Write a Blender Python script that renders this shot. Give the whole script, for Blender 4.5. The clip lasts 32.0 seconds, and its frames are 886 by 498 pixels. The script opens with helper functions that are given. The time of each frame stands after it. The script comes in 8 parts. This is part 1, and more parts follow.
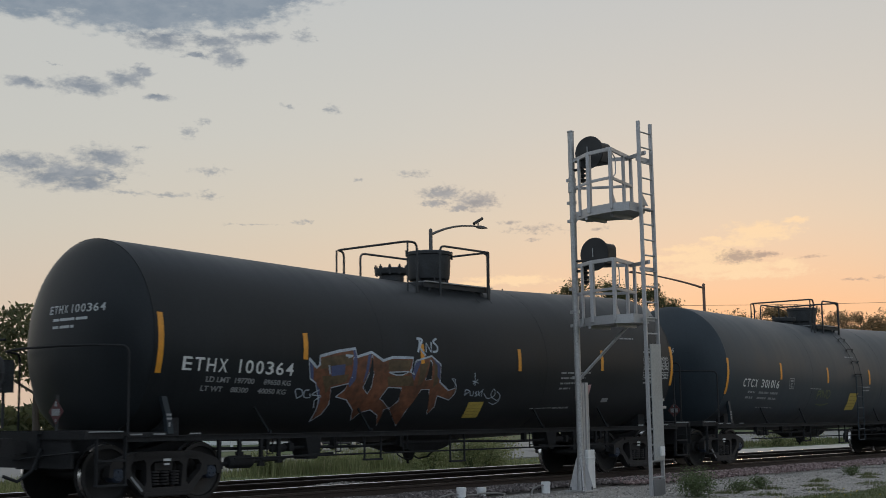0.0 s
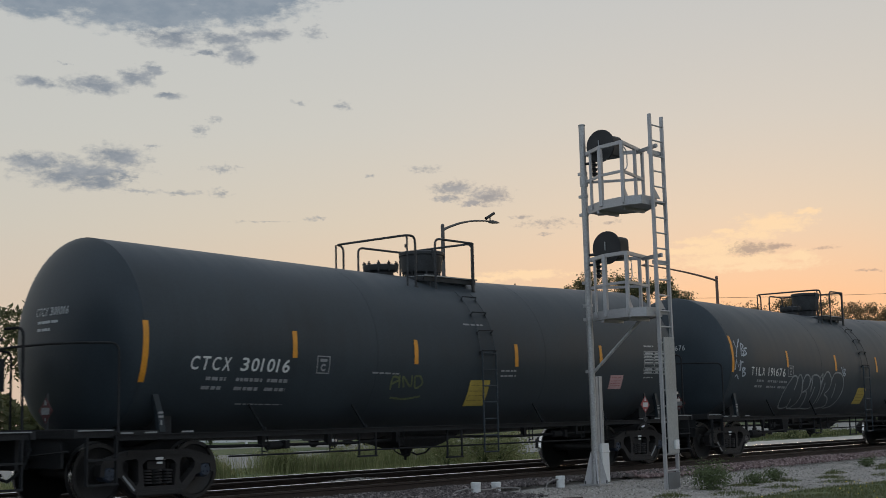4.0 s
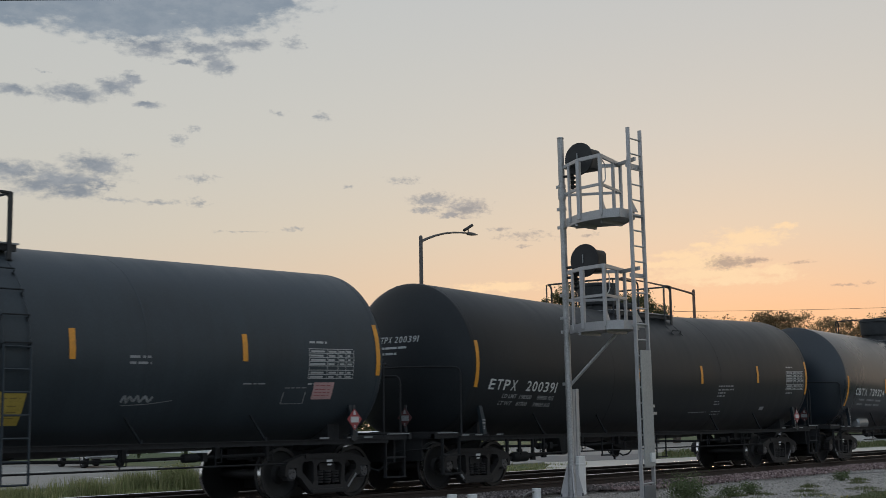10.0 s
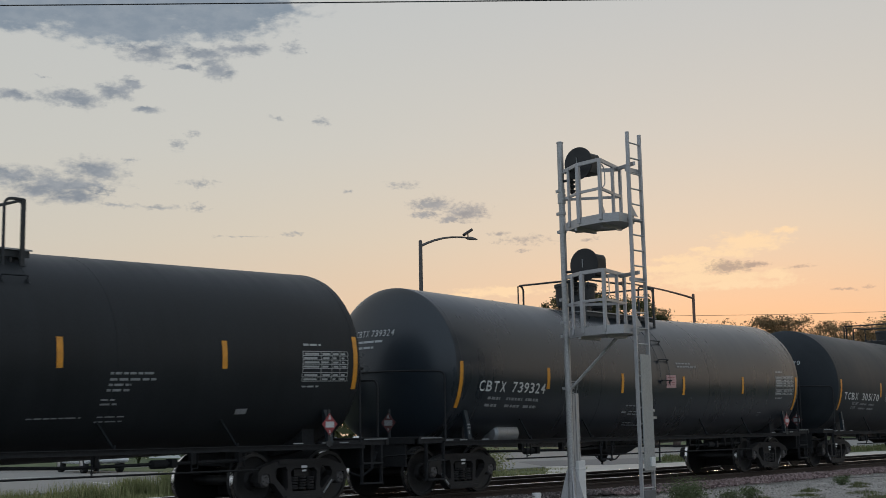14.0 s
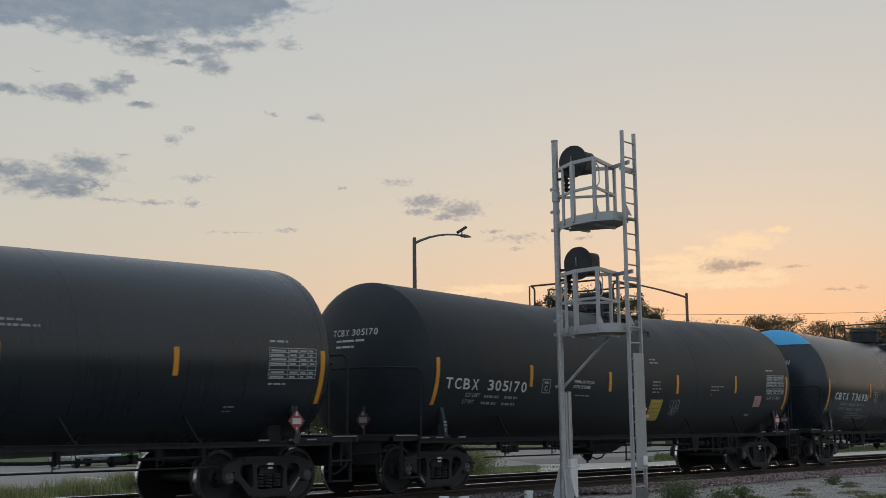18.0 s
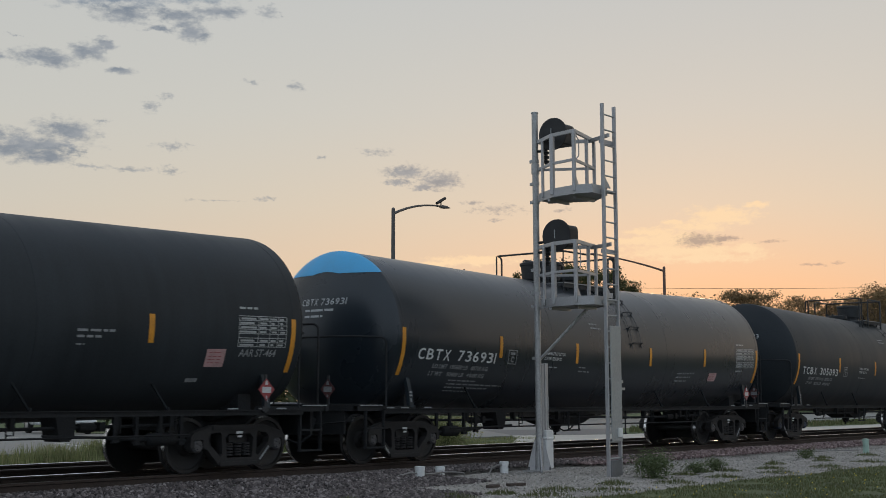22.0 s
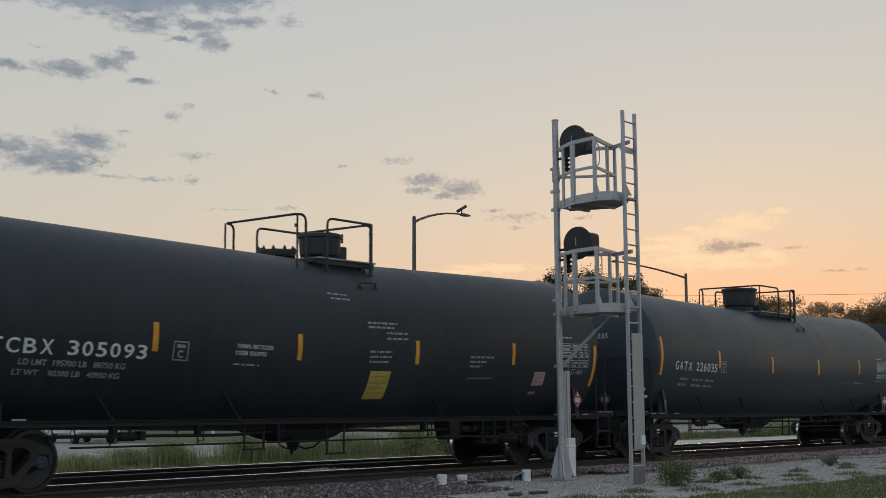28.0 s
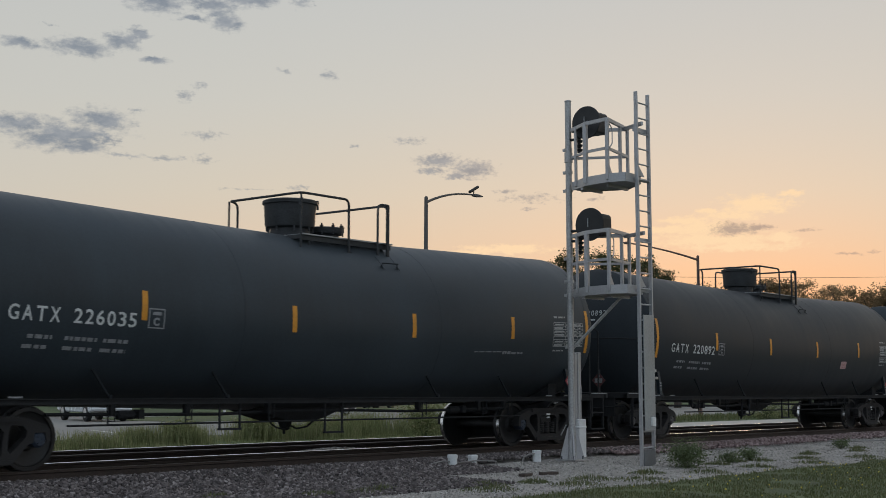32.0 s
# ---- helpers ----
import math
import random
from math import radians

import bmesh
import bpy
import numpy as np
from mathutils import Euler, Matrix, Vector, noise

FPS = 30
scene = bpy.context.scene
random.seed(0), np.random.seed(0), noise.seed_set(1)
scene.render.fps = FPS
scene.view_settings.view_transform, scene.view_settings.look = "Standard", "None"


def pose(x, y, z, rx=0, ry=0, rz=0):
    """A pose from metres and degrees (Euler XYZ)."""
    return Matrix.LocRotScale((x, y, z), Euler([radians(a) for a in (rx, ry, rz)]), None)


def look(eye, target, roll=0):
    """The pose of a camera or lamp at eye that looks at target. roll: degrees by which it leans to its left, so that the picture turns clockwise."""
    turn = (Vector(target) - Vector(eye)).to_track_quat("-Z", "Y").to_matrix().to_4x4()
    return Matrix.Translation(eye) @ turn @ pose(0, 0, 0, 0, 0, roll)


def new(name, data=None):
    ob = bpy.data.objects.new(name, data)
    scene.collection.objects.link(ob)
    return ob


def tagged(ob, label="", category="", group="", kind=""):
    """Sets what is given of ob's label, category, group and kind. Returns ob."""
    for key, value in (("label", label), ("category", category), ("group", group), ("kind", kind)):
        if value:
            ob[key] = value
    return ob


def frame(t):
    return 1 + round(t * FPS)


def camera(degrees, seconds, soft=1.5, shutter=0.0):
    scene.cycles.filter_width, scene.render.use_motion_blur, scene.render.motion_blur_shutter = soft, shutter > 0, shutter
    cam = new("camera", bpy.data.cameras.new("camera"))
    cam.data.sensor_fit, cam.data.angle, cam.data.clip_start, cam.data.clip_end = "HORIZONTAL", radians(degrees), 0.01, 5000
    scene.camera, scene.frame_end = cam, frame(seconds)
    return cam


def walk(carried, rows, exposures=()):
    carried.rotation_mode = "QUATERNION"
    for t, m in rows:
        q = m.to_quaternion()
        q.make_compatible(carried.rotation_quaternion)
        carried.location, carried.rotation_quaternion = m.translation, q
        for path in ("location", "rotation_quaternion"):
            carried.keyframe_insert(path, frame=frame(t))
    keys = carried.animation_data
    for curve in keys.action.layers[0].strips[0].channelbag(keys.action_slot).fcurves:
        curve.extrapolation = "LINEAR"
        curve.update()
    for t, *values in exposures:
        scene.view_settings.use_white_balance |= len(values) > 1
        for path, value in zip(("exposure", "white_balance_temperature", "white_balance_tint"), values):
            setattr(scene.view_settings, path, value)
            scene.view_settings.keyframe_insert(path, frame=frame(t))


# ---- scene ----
cam = camera(37.12, 32.0, soft=0.78, shutter=0.2)
EYE_HEIGHT = 1.179

def aim(yaw, pitch, roll):
    """Hand-held camera at one spot: yaw from the track's normal, pitch up, lean."""
    return pose(0, 0, EYE_HEIGHT, 90 + pitch, 0, -yaw) @ pose(0, 0, 0, 0, 0, roll)

walk(cam, [
    (0, aim(50.056, 7.476, -0.732)),
    (0.5, aim(49.991, 7.296, -0.789)),
    (1, aim(49.885, 7.221, -0.809)),
    (1.5, aim(49.817, 7.194, -0.879)),
    (2, aim(49.735, 7.134, -1.060)),
    (2.5, aim(49.630, 7.070, -1.081)),
    (3, aim(49.553, 7.105, -1.178)),
    (3.5, aim(49.521, 7.187, -1.236)),
    (5.5, aim(49.589, 7.462, -1.238)),
    (6, aim(49.704, 7.418, -1.196)),
    (6.5, aim(49.940, 7.441, -1.136)),
    (7, aim(50.230, 7.541, -0.932)),
    (7.5, aim(50.443, 7.613, -0.906)),
    (8, aim(50.514, 7.600, -0.864)),
    (8.5, aim(50.485, 7.645, -0.846)),
    (9, aim(50.483, 7.758, -0.877)),
    (9.5, aim(50.493, 7.831, -0.894)),
    (10, aim(50.490, 7.762, -0.933)),
    (10.5, aim(50.453, 7.659, -0.810)),
    (11, aim(50.406, 7.687, -0.880)),
    (11.5, aim(50.372, 7.794, -0.837)),
    (12, aim(50.400, 7.850, -0.895)),
    (12.5, aim(50.412, 7.844, -0.822)),
    (13, aim(50.452, 7.905, -0.866)),
    (13.5, aim(50.481, 8.001, -1.004)),
    (14, aim(50.508, 7.961, -1.012)),
    (14.5, aim(50.394, 7.818, -0.972)),
    (16.5, aim(50.703, 7.868, -0.726)),
    (17, aim(50.738, 7.784, -0.724)),
    (17.5, aim(50.754, 7.773, -0.678)),
    (18, aim(50.775, 7.843, -0.625)),
    (18.5, aim(50.821, 7.932, -0.659)),
    (19, aim(50.859, 7.948, -0.700)),
    (19.5, aim(50.870, 7.836, -0.679)),
    (20, aim(50.896, 7.768, -0.656)),
    (20.5, aim(50.947, 7.768, -0.591)),
    (21, aim(51.209, 7.765, -0.474)),
    (21.5, aim(51.548, 7.384, -0.360)),
    (22, aim(51.701, 6.572, -0.035)),
    (22.5, aim(51.690, 6.033, 0.062)),
    (23, aim(51.579, 5.834, 0.084)),
    (23.5, aim(51.465, 5.793, 0.157)),
    (24, aim(51.392, 5.868, 0.219)),
    (24.5, aim(51.227, 6.044, 0.094)),
    (25, aim(50.985, 6.376, 0.006)),
    (25.5, aim(50.843, 6.810, -0.123)),
    (27.5, aim(50.809, 6.857, -0.185)),
    (28, aim(50.784, 6.924, -0.237)),
    (28.5, aim(50.744, 6.925, -0.215)),
    (29, aim(50.693, 6.833, -0.105)),
    (29.5, aim(50.665, 6.813, -0.142)),
    (30, aim(50.504, 6.736, -0.118)),
    (30.5, aim(50.276, 6.350, -0.001)),
    (31, aim(50.271, 6.027, 0.117)),
    (31.5, aim(50.283, 5.943, 0.149)),
    (32, aim(50.269, 6.079, 0.152)),
])
TRACK_Y = 17.536
TRAVEL = [
    (0, -0.000),
    (0.5, 2.285),
    (1, 4.559),
    (1.5, 6.836),
    (2, 9.102),
    (2.5, 11.378),
    (3, 13.647),
    (3.5, 15.925),
    (5.5, 24.974),
    (6, 27.240),
    (6.5, 29.500),
    (7, 31.771),
    (7.5, 34.070),
    (8, 36.388),
    (8.5, 38.710),
    (9, 41.017),
    (9.5, 43.313),
    (10, 45.598),
    (10.5, 47.888),
    (11, 50.188),
    (11.5, 52.500),
    (12, 54.817),
    (12.5, 57.124),
    (13, 59.426),
    (13.5, 61.717),
    (14, 64.001),
    (14.5, 66.275),
    (16.5, 75.430),
    (17, 77.753),
    (17.5, 80.078),
    (18, 82.377),
    (18.5, 84.677),
    (19, 86.976),
    (19.5, 89.271),
    (20, 91.568),
    (20.5, 93.874),
    (21, 96.197),
    (21.5, 98.504),
    (22, 100.800),
    (22.5, 103.081),
    (23, 105.373),
    (23.5, 107.669),
    (24, 109.968),
    (24.5, 112.271),
    (25, 114.563),
    (25.5, 116.841),
    (27.5, 125.959),
    (28, 128.281),
    (28.5, 130.605),
    (29, 132.908),
    (29.5, 135.196),
    (30, 137.472),
    (30.5, 139.754),
    (31, 142.053),
    (31.5, 144.368),
    (32, 146.703),
]

# ---- world, sun, light ----
SUN_YAW = 62.0          # degrees from the track's normal towards the line ahead

def build_world():
    w = bpy.data.worlds.new("dusk_sky")
    scene.world = w
    w.use_nodes = True
    nt = w.node_tree
    nt.nodes.clear()
    N, L = nt.nodes.new, nt.links.new

    def math_node(op, a, b=None, clamp=False):
        n = N("ShaderNodeMath")
        n.operation, n.use_clamp = op, clamp
        for i, v in enumerate((a, b)):
            if v is None:
                continue
            if isinstance(v, (int, float)):
                n.inputs[i].default_value = v
            else:
                L(v, n.inputs[i])
        return n.outputs[0]

    def ramp(fac, stops):
        n = N("ShaderNodeValToRGB")
        while len(n.color_ramp.elements) < len(stops):
            n.color_ramp.elements.new(0.5)
        for e, (p, c) in zip(n.color_ramp.elements, stops):
            e.position, e.color = p, (*c, 1)
        L(fac, n.inputs[0])
        return n.outputs[0]

    def mix(fac, a, b, mode="MIX"):
        n = N("ShaderNodeMix")
        n.data_type, n.blend_type = "RGBA", mode
        for s, v in ((0, fac), (6, a), (7, b)):
            if isinstance(v, (int, float)):
                n.inputs[s].default_value = v
            elif isinstance(v, tuple):
                n.inputs[s].default_value = (*v, 1)
            else:
                L(v, n.inputs[s])
        return n.outputs[2]

    tc = N("ShaderNodeTexCoord")
    xyz = N("ShaderNodeSeparateXYZ")
    L(tc.outputs["Generated"], xyz.inputs[0])
    x, y, z = xyz.outputs
    el = math_node("MULTIPLY", math_node("ARCSINE", z), 180 / math.pi)
    az = math_node("MULTIPLY", math_node("ARCTAN2", x, y), 180 / math.pi)
    # clear-sky gradient at dusk, by elevation in degrees
    e01 = math_node("DIVIDE", el, 40.0, True)
    base = ramp(e01, SKY_STOPS)
    # cooler and greyer away from the sunset
    off = N("ShaderNodeMapRange")
    off.interpolation_type = "SMOOTHSTEP"
    off.inputs[1].default_value, off.inputs[2].default_value = 10.0, 60.0
    gap = math_node("ABSOLUTE", math_node("SUBTRACT", az, SUN_YAW))
    L(gap, off.inputs[0])
    base = mix(math_node("MULTIPLY", off.outputs[0], 0.8), base, (0.568, 0.573, 0.558))
    # open blue dusk sky on the side away from the sunset
    back = N("ShaderNodeMapRange")
    back.interpolation_type = "SMOOTHSTEP"
    back.inputs[1].default_value, back.inputs[2].default_value = 60.0, 130.0
    L(gap, back.inputs[0])
    base = mix(back.outputs[0], base, (0.64, 0.75, 0.88))
    # warm glow round the set sun
    da = math_node("DIVIDE", math_node("SUBTRACT", az, SUN_YAW), 26.0)
    de = math_node("DIVIDE", math_node("SUBTRACT", el, 1.5), 6.0)
    d2 = math_node("ADD", math_node("MULTIPLY", da, da), math_node("MULTIPLY", de, de))
    glow = math_node("POWER", 2.718, math_node("MULTIPLY", d2, -1.0))
    col = mix(math_node("MULTIPLY", glow, 0.52), base, (0.93, 0.625, 0.355))
    db = math_node("DIVIDE", math_node("SUBTRACT", az, SUN_YAW + 4.0), 11.0)
    dh = math_node("DIVIDE", math_node("SUBTRACT", el, 2.5), 3.0)
    ember = math_node("POWER", 2.718, math_node("MULTIPLY", math_node("ADD", math_node("MULTIPLY", db, db), math_node("MULTIPLY", dh, dh)), -1.0))
    col = mix(math_node("MULTIPLY", ember, 0.58), col, (0.96, 0.46, 0.22))
    # the afterglow reaches on along the horizon, round to the near side of the line
    dc = math_node("DIVIDE", math_node("SUBTRACT", az, 104.0), 26.0)
    dd = math_node("DIVIDE", math_node("SUBTRACT", el, 6.0), 16.0)
    after = math_node("POWER", 2.718, math_node("MULTIPLY", math_node("ADD", math_node("MULTIPLY", dc, dc), math_node("MULTIPLY", dd, dd)), -1.0))
    col = mix(math_node("MULTIPLY", after, 0.5), col, (0.92, 0.66, 0.44))
    sky = N("ShaderNodeTexSky")
    sky.sky_type, sky.sun_disc = "NISHITA", False
    sky.sun_elevation, sky.sun_rotation = radians(1.5), radians(SUN_YAW)
    sky.air_density, sky.dust_density = 1.2, 2.5
    col = mix(0.12, col, mix(1.0, sky.outputs[0], (0.12, 0.12, 0.12), "MULTIPLY"))
    col = clouds(nt, col, az, el, math_node, mix, tc)
    bg = N("ShaderNodeBackground")
    L(col, bg.inputs[0])
    bg.inputs[1].default_value = 1.0
    out = N("ShaderNodeOutputWorld")
    L(bg.outputs[0], out.inputs[0])

# sky colour by elevation / 40 degrees
SKY_STOPS = [(0.0, (0.78, 0.55, 0.39)), (0.12, (0.77, 0.62, 0.48)), (0.21, (0.705, 0.655, 0.555)), (0.31, (0.645, 0.645, 0.60)),
             (0.46, (0.585, 0.61, 0.61)), (0.75, (0.54, 0.60, 0.68)), (1.0, (0.52, 0.60, 0.72))]

# clouds: azimuth, elevation, half-width and half-height in degrees
BANK = [(36.59, 17.62, 3.45, 0.82), (32.3, 17.56, 1.74, 0.54), (40.37, 17.79, 2.37, 0.68), (42.54, 18.26, 1.37, 0.42), (37.41, 17.11, 1.49, 0.39), (34.49, 17.96, 3.24, 0.54),
        (38.54, 18.35, 4.36, 0.64), (37.67, 16.29, 1.19, 0.38), (39.88, 16.31, 1.3, 0.27), (41.71, 16.56, 1.01, 0.23), (40.63, 15.7, 0.6, 0.45), (39.23, 15.67, 0.58, 0.11),
        (32.08, 14.19, 0.85, 0.26), (34.42, 14.2, 1.19, 0.41), (36.32, 14.53, 0.68, 0.34), (36.88, 15.0, 0.49, 0.24), (37.62, 13.86, 0.62, 0.13), (32.18, 10.96, 1.07, 0.3),
        (33.88, 10.5, 1.94, 0.55), (35.51, 11.26, 1.14, 0.47), (34.67, 10.24, 1.09, 0.28)]
FLOCK = [(50.03, 9.9, 0.84, 0.27), (51.62, 9.54, 0.84, 0.33), (49.73, 9.43, 0.54, 0.12), (50.92, 9.24, 0.6, 0.12), (62.84, 6.81, 0.87, 0.24), (63.79, 6.88, 0.56, 0.15)]
WISPS = [(43.98, 16.61, 0.51, 0.28), (39.02, 12.46, 0.33, 0.26), (39.62, 12.94, 0.28, 0.18), (39.85, 10.81, 0.72, 0.18), (38.17, 9.77, 0.97, 0.1), (39.86, 9.82, 0.42, 0.19),
         (36.57, 9.81, 0.79, 0.11), (43.31, 13.65, 0.3, 0.11), (45.24, 13.54, 0.37, 0.21), (44.06, 8.7, 0.43, 0.08), (41.92, 8.56, 0.98, 0.06), (48.76, 10.76, 0.67, 0.18),
         (46.32, 10.45, 0.2, 0.1), (33.3, 15.0, 0.28, 0.09), (35.84, 10.44, 0.4, 0.19), (36.93, 11.71, 0.29, 0.09), (54.07, 8.25, 1.15, 0.18), (52.99, 8.59, 0.44, 0.08),
         (56.93, 8.21, 0.43, 0.1), (54.06, 7.8, 0.32, 0.08), (65.73, 6.7, 0.55, 0.09), (67.5, 5.67, 0.45, 0.07), (68.4, 5.72, 0.21, 0.07)]
LIT = [(63.74, 7.84, 1.41, 0.37), (65.16, 8.25, 0.48, 0.15), (62.78, 7.41, 1.13, 0.26), (61.8, 6.87, 1.71, 0.34), (60.86, 7.2, 1.15, 0.19), (61.97, 6.38, 2.84, 0.3),
       (64.79, 6.42, 0.78, 0.29), (60.08, 6.84, 1.15, 0.15), (53.03, 6.06, 1.77, 0.2), (51.26, 5.9, 1.18, 0.12), (63.09, 6.05, 2.26, 0.19), (61.65, 7.65, 0.57, 0.11)]
# further banks on, in the sky out of view
BEYOND = [(20.0, 18.0, 6.0, 1.2), (-14.0, 20.0, 9.0, 1.6), (-60.0, 16.0, 10.0, 1.4)]

def clouds(nt, col, az, el, math_node, mix, tc):
    """Lays broken clouds over the clear sky: soft ellipses torn by noise."""
    N, L = nt.nodes.new, nt.links.new
    comb = N("ShaderNodeCombineXYZ")
    L(az, comb.inputs[0])
    L(el, comb.inputs[1])

    def noise3(scale, stretch, detail):
        mp = N("ShaderNodeVectorMath")
        mp.operation = "MULTIPLY"
        mp.inputs[1].default_value = (scale, scale * stretch, 1)
        L(comb.outputs[0], mp.inputs[0])
        n = N("ShaderNodeTexNoise")
        n.inputs["Scale"].default_value, n.inputs["Detail"].default_value, n.inputs["Roughness"].default_value = 1.0, detail, 0.6
        L(mp.outputs[0], n.inputs["Vector"])
        return n

    def warp(amount, scale):
        n = noise3(scale, 1.6, 5)
        sub = N("ShaderNodeVectorMath")
        sub.operation = "SUBTRACT"
        sub.inputs[1].default_value = (0.5, 0.5, 0.5)
        L(n.outputs["Color"], sub.inputs[0])
        mul = N("ShaderNodeVectorMath")
        mul.operation = "MULTIPLY"
        mul.inputs[1].default_value = (amount, amount * 0.45, 0)
        L(sub.outputs[0], mul.inputs[0])
        add = N("ShaderNodeVectorMath")
        add.operation = "ADD"
        L(comb.outputs[0], add.inputs[0])
        L(mul.outputs[0], add.inputs[1])
        return add.outputs[0]

    def field(blobs, v):
        best = None
        for a, e, w, h in blobs:
            n = N("ShaderNodeVectorMath")
            n.operation = "MULTIPLY_ADD"
            n.inputs[1].default_value = (1 / w, 1 / h, 0)
            n.inputs[2].default_value = (-a / w, -e / h, 0)
            L(v, n.inputs[0])
            d = N("ShaderNodeVectorMath")
            d.operation = "LENGTH"
            L(n.outputs[0], d.inputs[0])
            best = d.outputs["Value"] if best is None else math_node("MINIMUM", best, d.outputs["Value"])
        return best

    def soft(x, lo, hi):
        m = N("ShaderNodeMapRange")
        m.interpolation_type = "SMOOTHSTEP"
        m.inputs[1].default_value, m.inputs[2].default_value = lo, hi
        L(x, m.inputs[0])
        return m.outputs[0]

    v = warp(1.7, 0.75)
    v2 = warp(1.0, 1.8)
    fine = noise3(1.3, 2.2, 6).outputs[0]
    tear = math_node("MULTIPLY", math_node("SUBTRACT", fine, 0.5), 2.3)
    puff = math_node("MULTIPLY", math_node("SUBTRACT", noise3(4.5, 1.7, 7).outputs[0], 0.5), 3.2)
    body = noise3(0.9, 2.0, 8).outputs[0]
    lit = soft(math_node("SUBTRACT", 1.45, math_node("ADD", field(LIT, v2), math_node("ADD", tear, math_node("MULTIPLY", puff, 0.4)))), 0.0, 1.1)
    col = mix(math_node("MULTIPLY", lit, 0.95), col, (1.0, 0.715, 0.44))
    shade = mix(soft(az, 45.0, 66.0), mix(soft(body, 0.35, 0.65), (0.165, 0.205, 0.265), (0.27, 0.30, 0.345)), (0.36, 0.27, 0.24))
    wisp = soft(math_node("SUBTRACT", 1.35, math_node("ADD", field(WISPS, v2), math_node("ADD", tear, puff))), 0.0, 1.6)
    col = mix(math_node("MULTIPLY", wisp, 0.6), col, shade)
    flock = soft(math_node("SUBTRACT", 1.55, math_node("ADD", field(FLOCK, v2), math_node("MULTIPLY", puff, 0.7))), 0.0, 1.3)
    col = mix(math_node("MULTIPLY", flock, 0.72), col, shade)
    deck = soft(math_node("SUBTRACT", 1.65, math_node("ADD", field(BANK[:7], v2), math_node("MULTIPLY", tear, 0.8))), 0.0, 0.9)
    col = mix(math_node("MULTIPLY", deck, 0.82), col, mix(0.5, shade, (0.17, 0.245, 0.33)))
    bank = soft(math_node("SUBTRACT", 1.50, math_node("ADD", field(BANK[7:] + BEYOND, v), math_node("ADD", tear, math_node("MULTIPLY", puff, 0.30)))), 0.0, 1.25)
    return mix(math_node("MULTIPLY", bank, 0.82), col, shade)

build_world()
sun = new("sun", bpy.data.lights.new("sun", "SUN"))
sun.data.energy, sun.data.angle, sun.data.color = 0.6, radians(12), (1.0, 0.62, 0.36)
sun.matrix_world = look((math.sin(radians(SUN_YAW)) * 100, math.cos(radians(SUN_YAW)) * 100, 5.0), (0, 0, 0))

# ---- materials ----
MATS = {}

def mat(name, color, rough=0.6, metal=0.0, var=0.25, scale=3.0, bump=0.0, fine=40.0, emit=None, spec=0.5):
    """Principled surface with variation at two scales and a fine relief."""
    if name in MATS:
        return MATS[name]
    m = bpy.data.materials.new(name)
    MATS[name] = m
    m.use_nodes = True
    nt = m.node_tree
    N, L = nt.nodes.new, nt.links.new
    b = nt.nodes["Principled BSDF"]
    b.inputs["Metallic"].default_value = metal
    b.inputs["Specular IOR Level"].default_value = spec
    tc = N("ShaderNodeTexCoord")
    n1 = N("ShaderNodeTexNoise")
    n1.inputs["Scale"].default_value, n1.inputs["Detail"].default_value = scale, 6
    n2 = N("ShaderNodeTexNoise")
    n2.inputs["Scale"].default_value, n2.inputs["Detail"].default_value = fine, 4
    L(tc.outputs["Object"], n1.inputs["Vector"])
    L(tc.outputs["Object"], n2.inputs["Vector"])
    add = N("ShaderNodeMath")
    add.operation = "ADD"
    L(n1.outputs[0], add.inputs[0])
    L(n2.outputs[0], add.inputs[1])
    mr = N("ShaderNodeMapRange")
    mr.inputs[1].default_value, mr.inputs[2].default_value = 0.7, 1.3
    mr.inputs[3].default_value, mr.inputs[4].default_value = 1 - var, 1 + var
    L(add.outputs[0], mr.inputs[0])
    mx = N("ShaderNodeMix")
    mx.data_type, mx.blend_type = "RGBA", "MULTIPLY"
    mx.inputs[0].default_value = 1.0
    mx.inputs[6].default_value = (*color, 1)
    L(mr.outputs[0], mx.inputs[7])
    L(mx.outputs[2], b.inputs["Base Color"])
    rr = N("ShaderNodeMapRange")
    rr.inputs[1].default_value, rr.inputs[2].default_value = 0.3, 0.7
    rr.inputs[3].default_value, rr.inputs[4].default_value = max(0.02, rough - 0.1), min(1, rough + 0.1)
    L(n1.outputs[0], rr.inputs[0])
    L(rr.outputs[0], b.inputs["Roughness"])
    if bump:
        bp = N("ShaderNodeBump")
        bp.inputs["Strength"].default_value, bp.inputs["Distance"].default_value = bump, 0.02
        L(n2.outputs[0], bp.inputs["Height"])
        L(bp.outputs[0], b.inputs["Normal"])
    if emit:
        b.inputs["Emission Color"].default_value = (*emit[0], 1)
        b.inputs["Emission Strength"].default_value = emit[1]
    return m

# ---- mesh helpers ----
def box(bm, x0, x1, y0, y1, z0, z1):
    v = [bm.verts.new((x, y, z)) for x in (x0, x1) for y in (y0, y1) for z in (z0, z1)]
    for f in ((0, 1, 3, 2), (4, 6, 7, 5), (0, 4, 5, 1), (2, 3, 7, 6), (0, 2, 6, 4), (1, 5, 7, 3)):
        bm.faces.new([v[i] for i in f])
    return v

def frame_axes(d):
    d = d.normalized()
    up = Vector((0, 0, 1)) if abs(d.z) < 0.95 else Vector((1, 0, 0))
    a = d.cross(up).normalized()
    return a, a.cross(d).normalized()

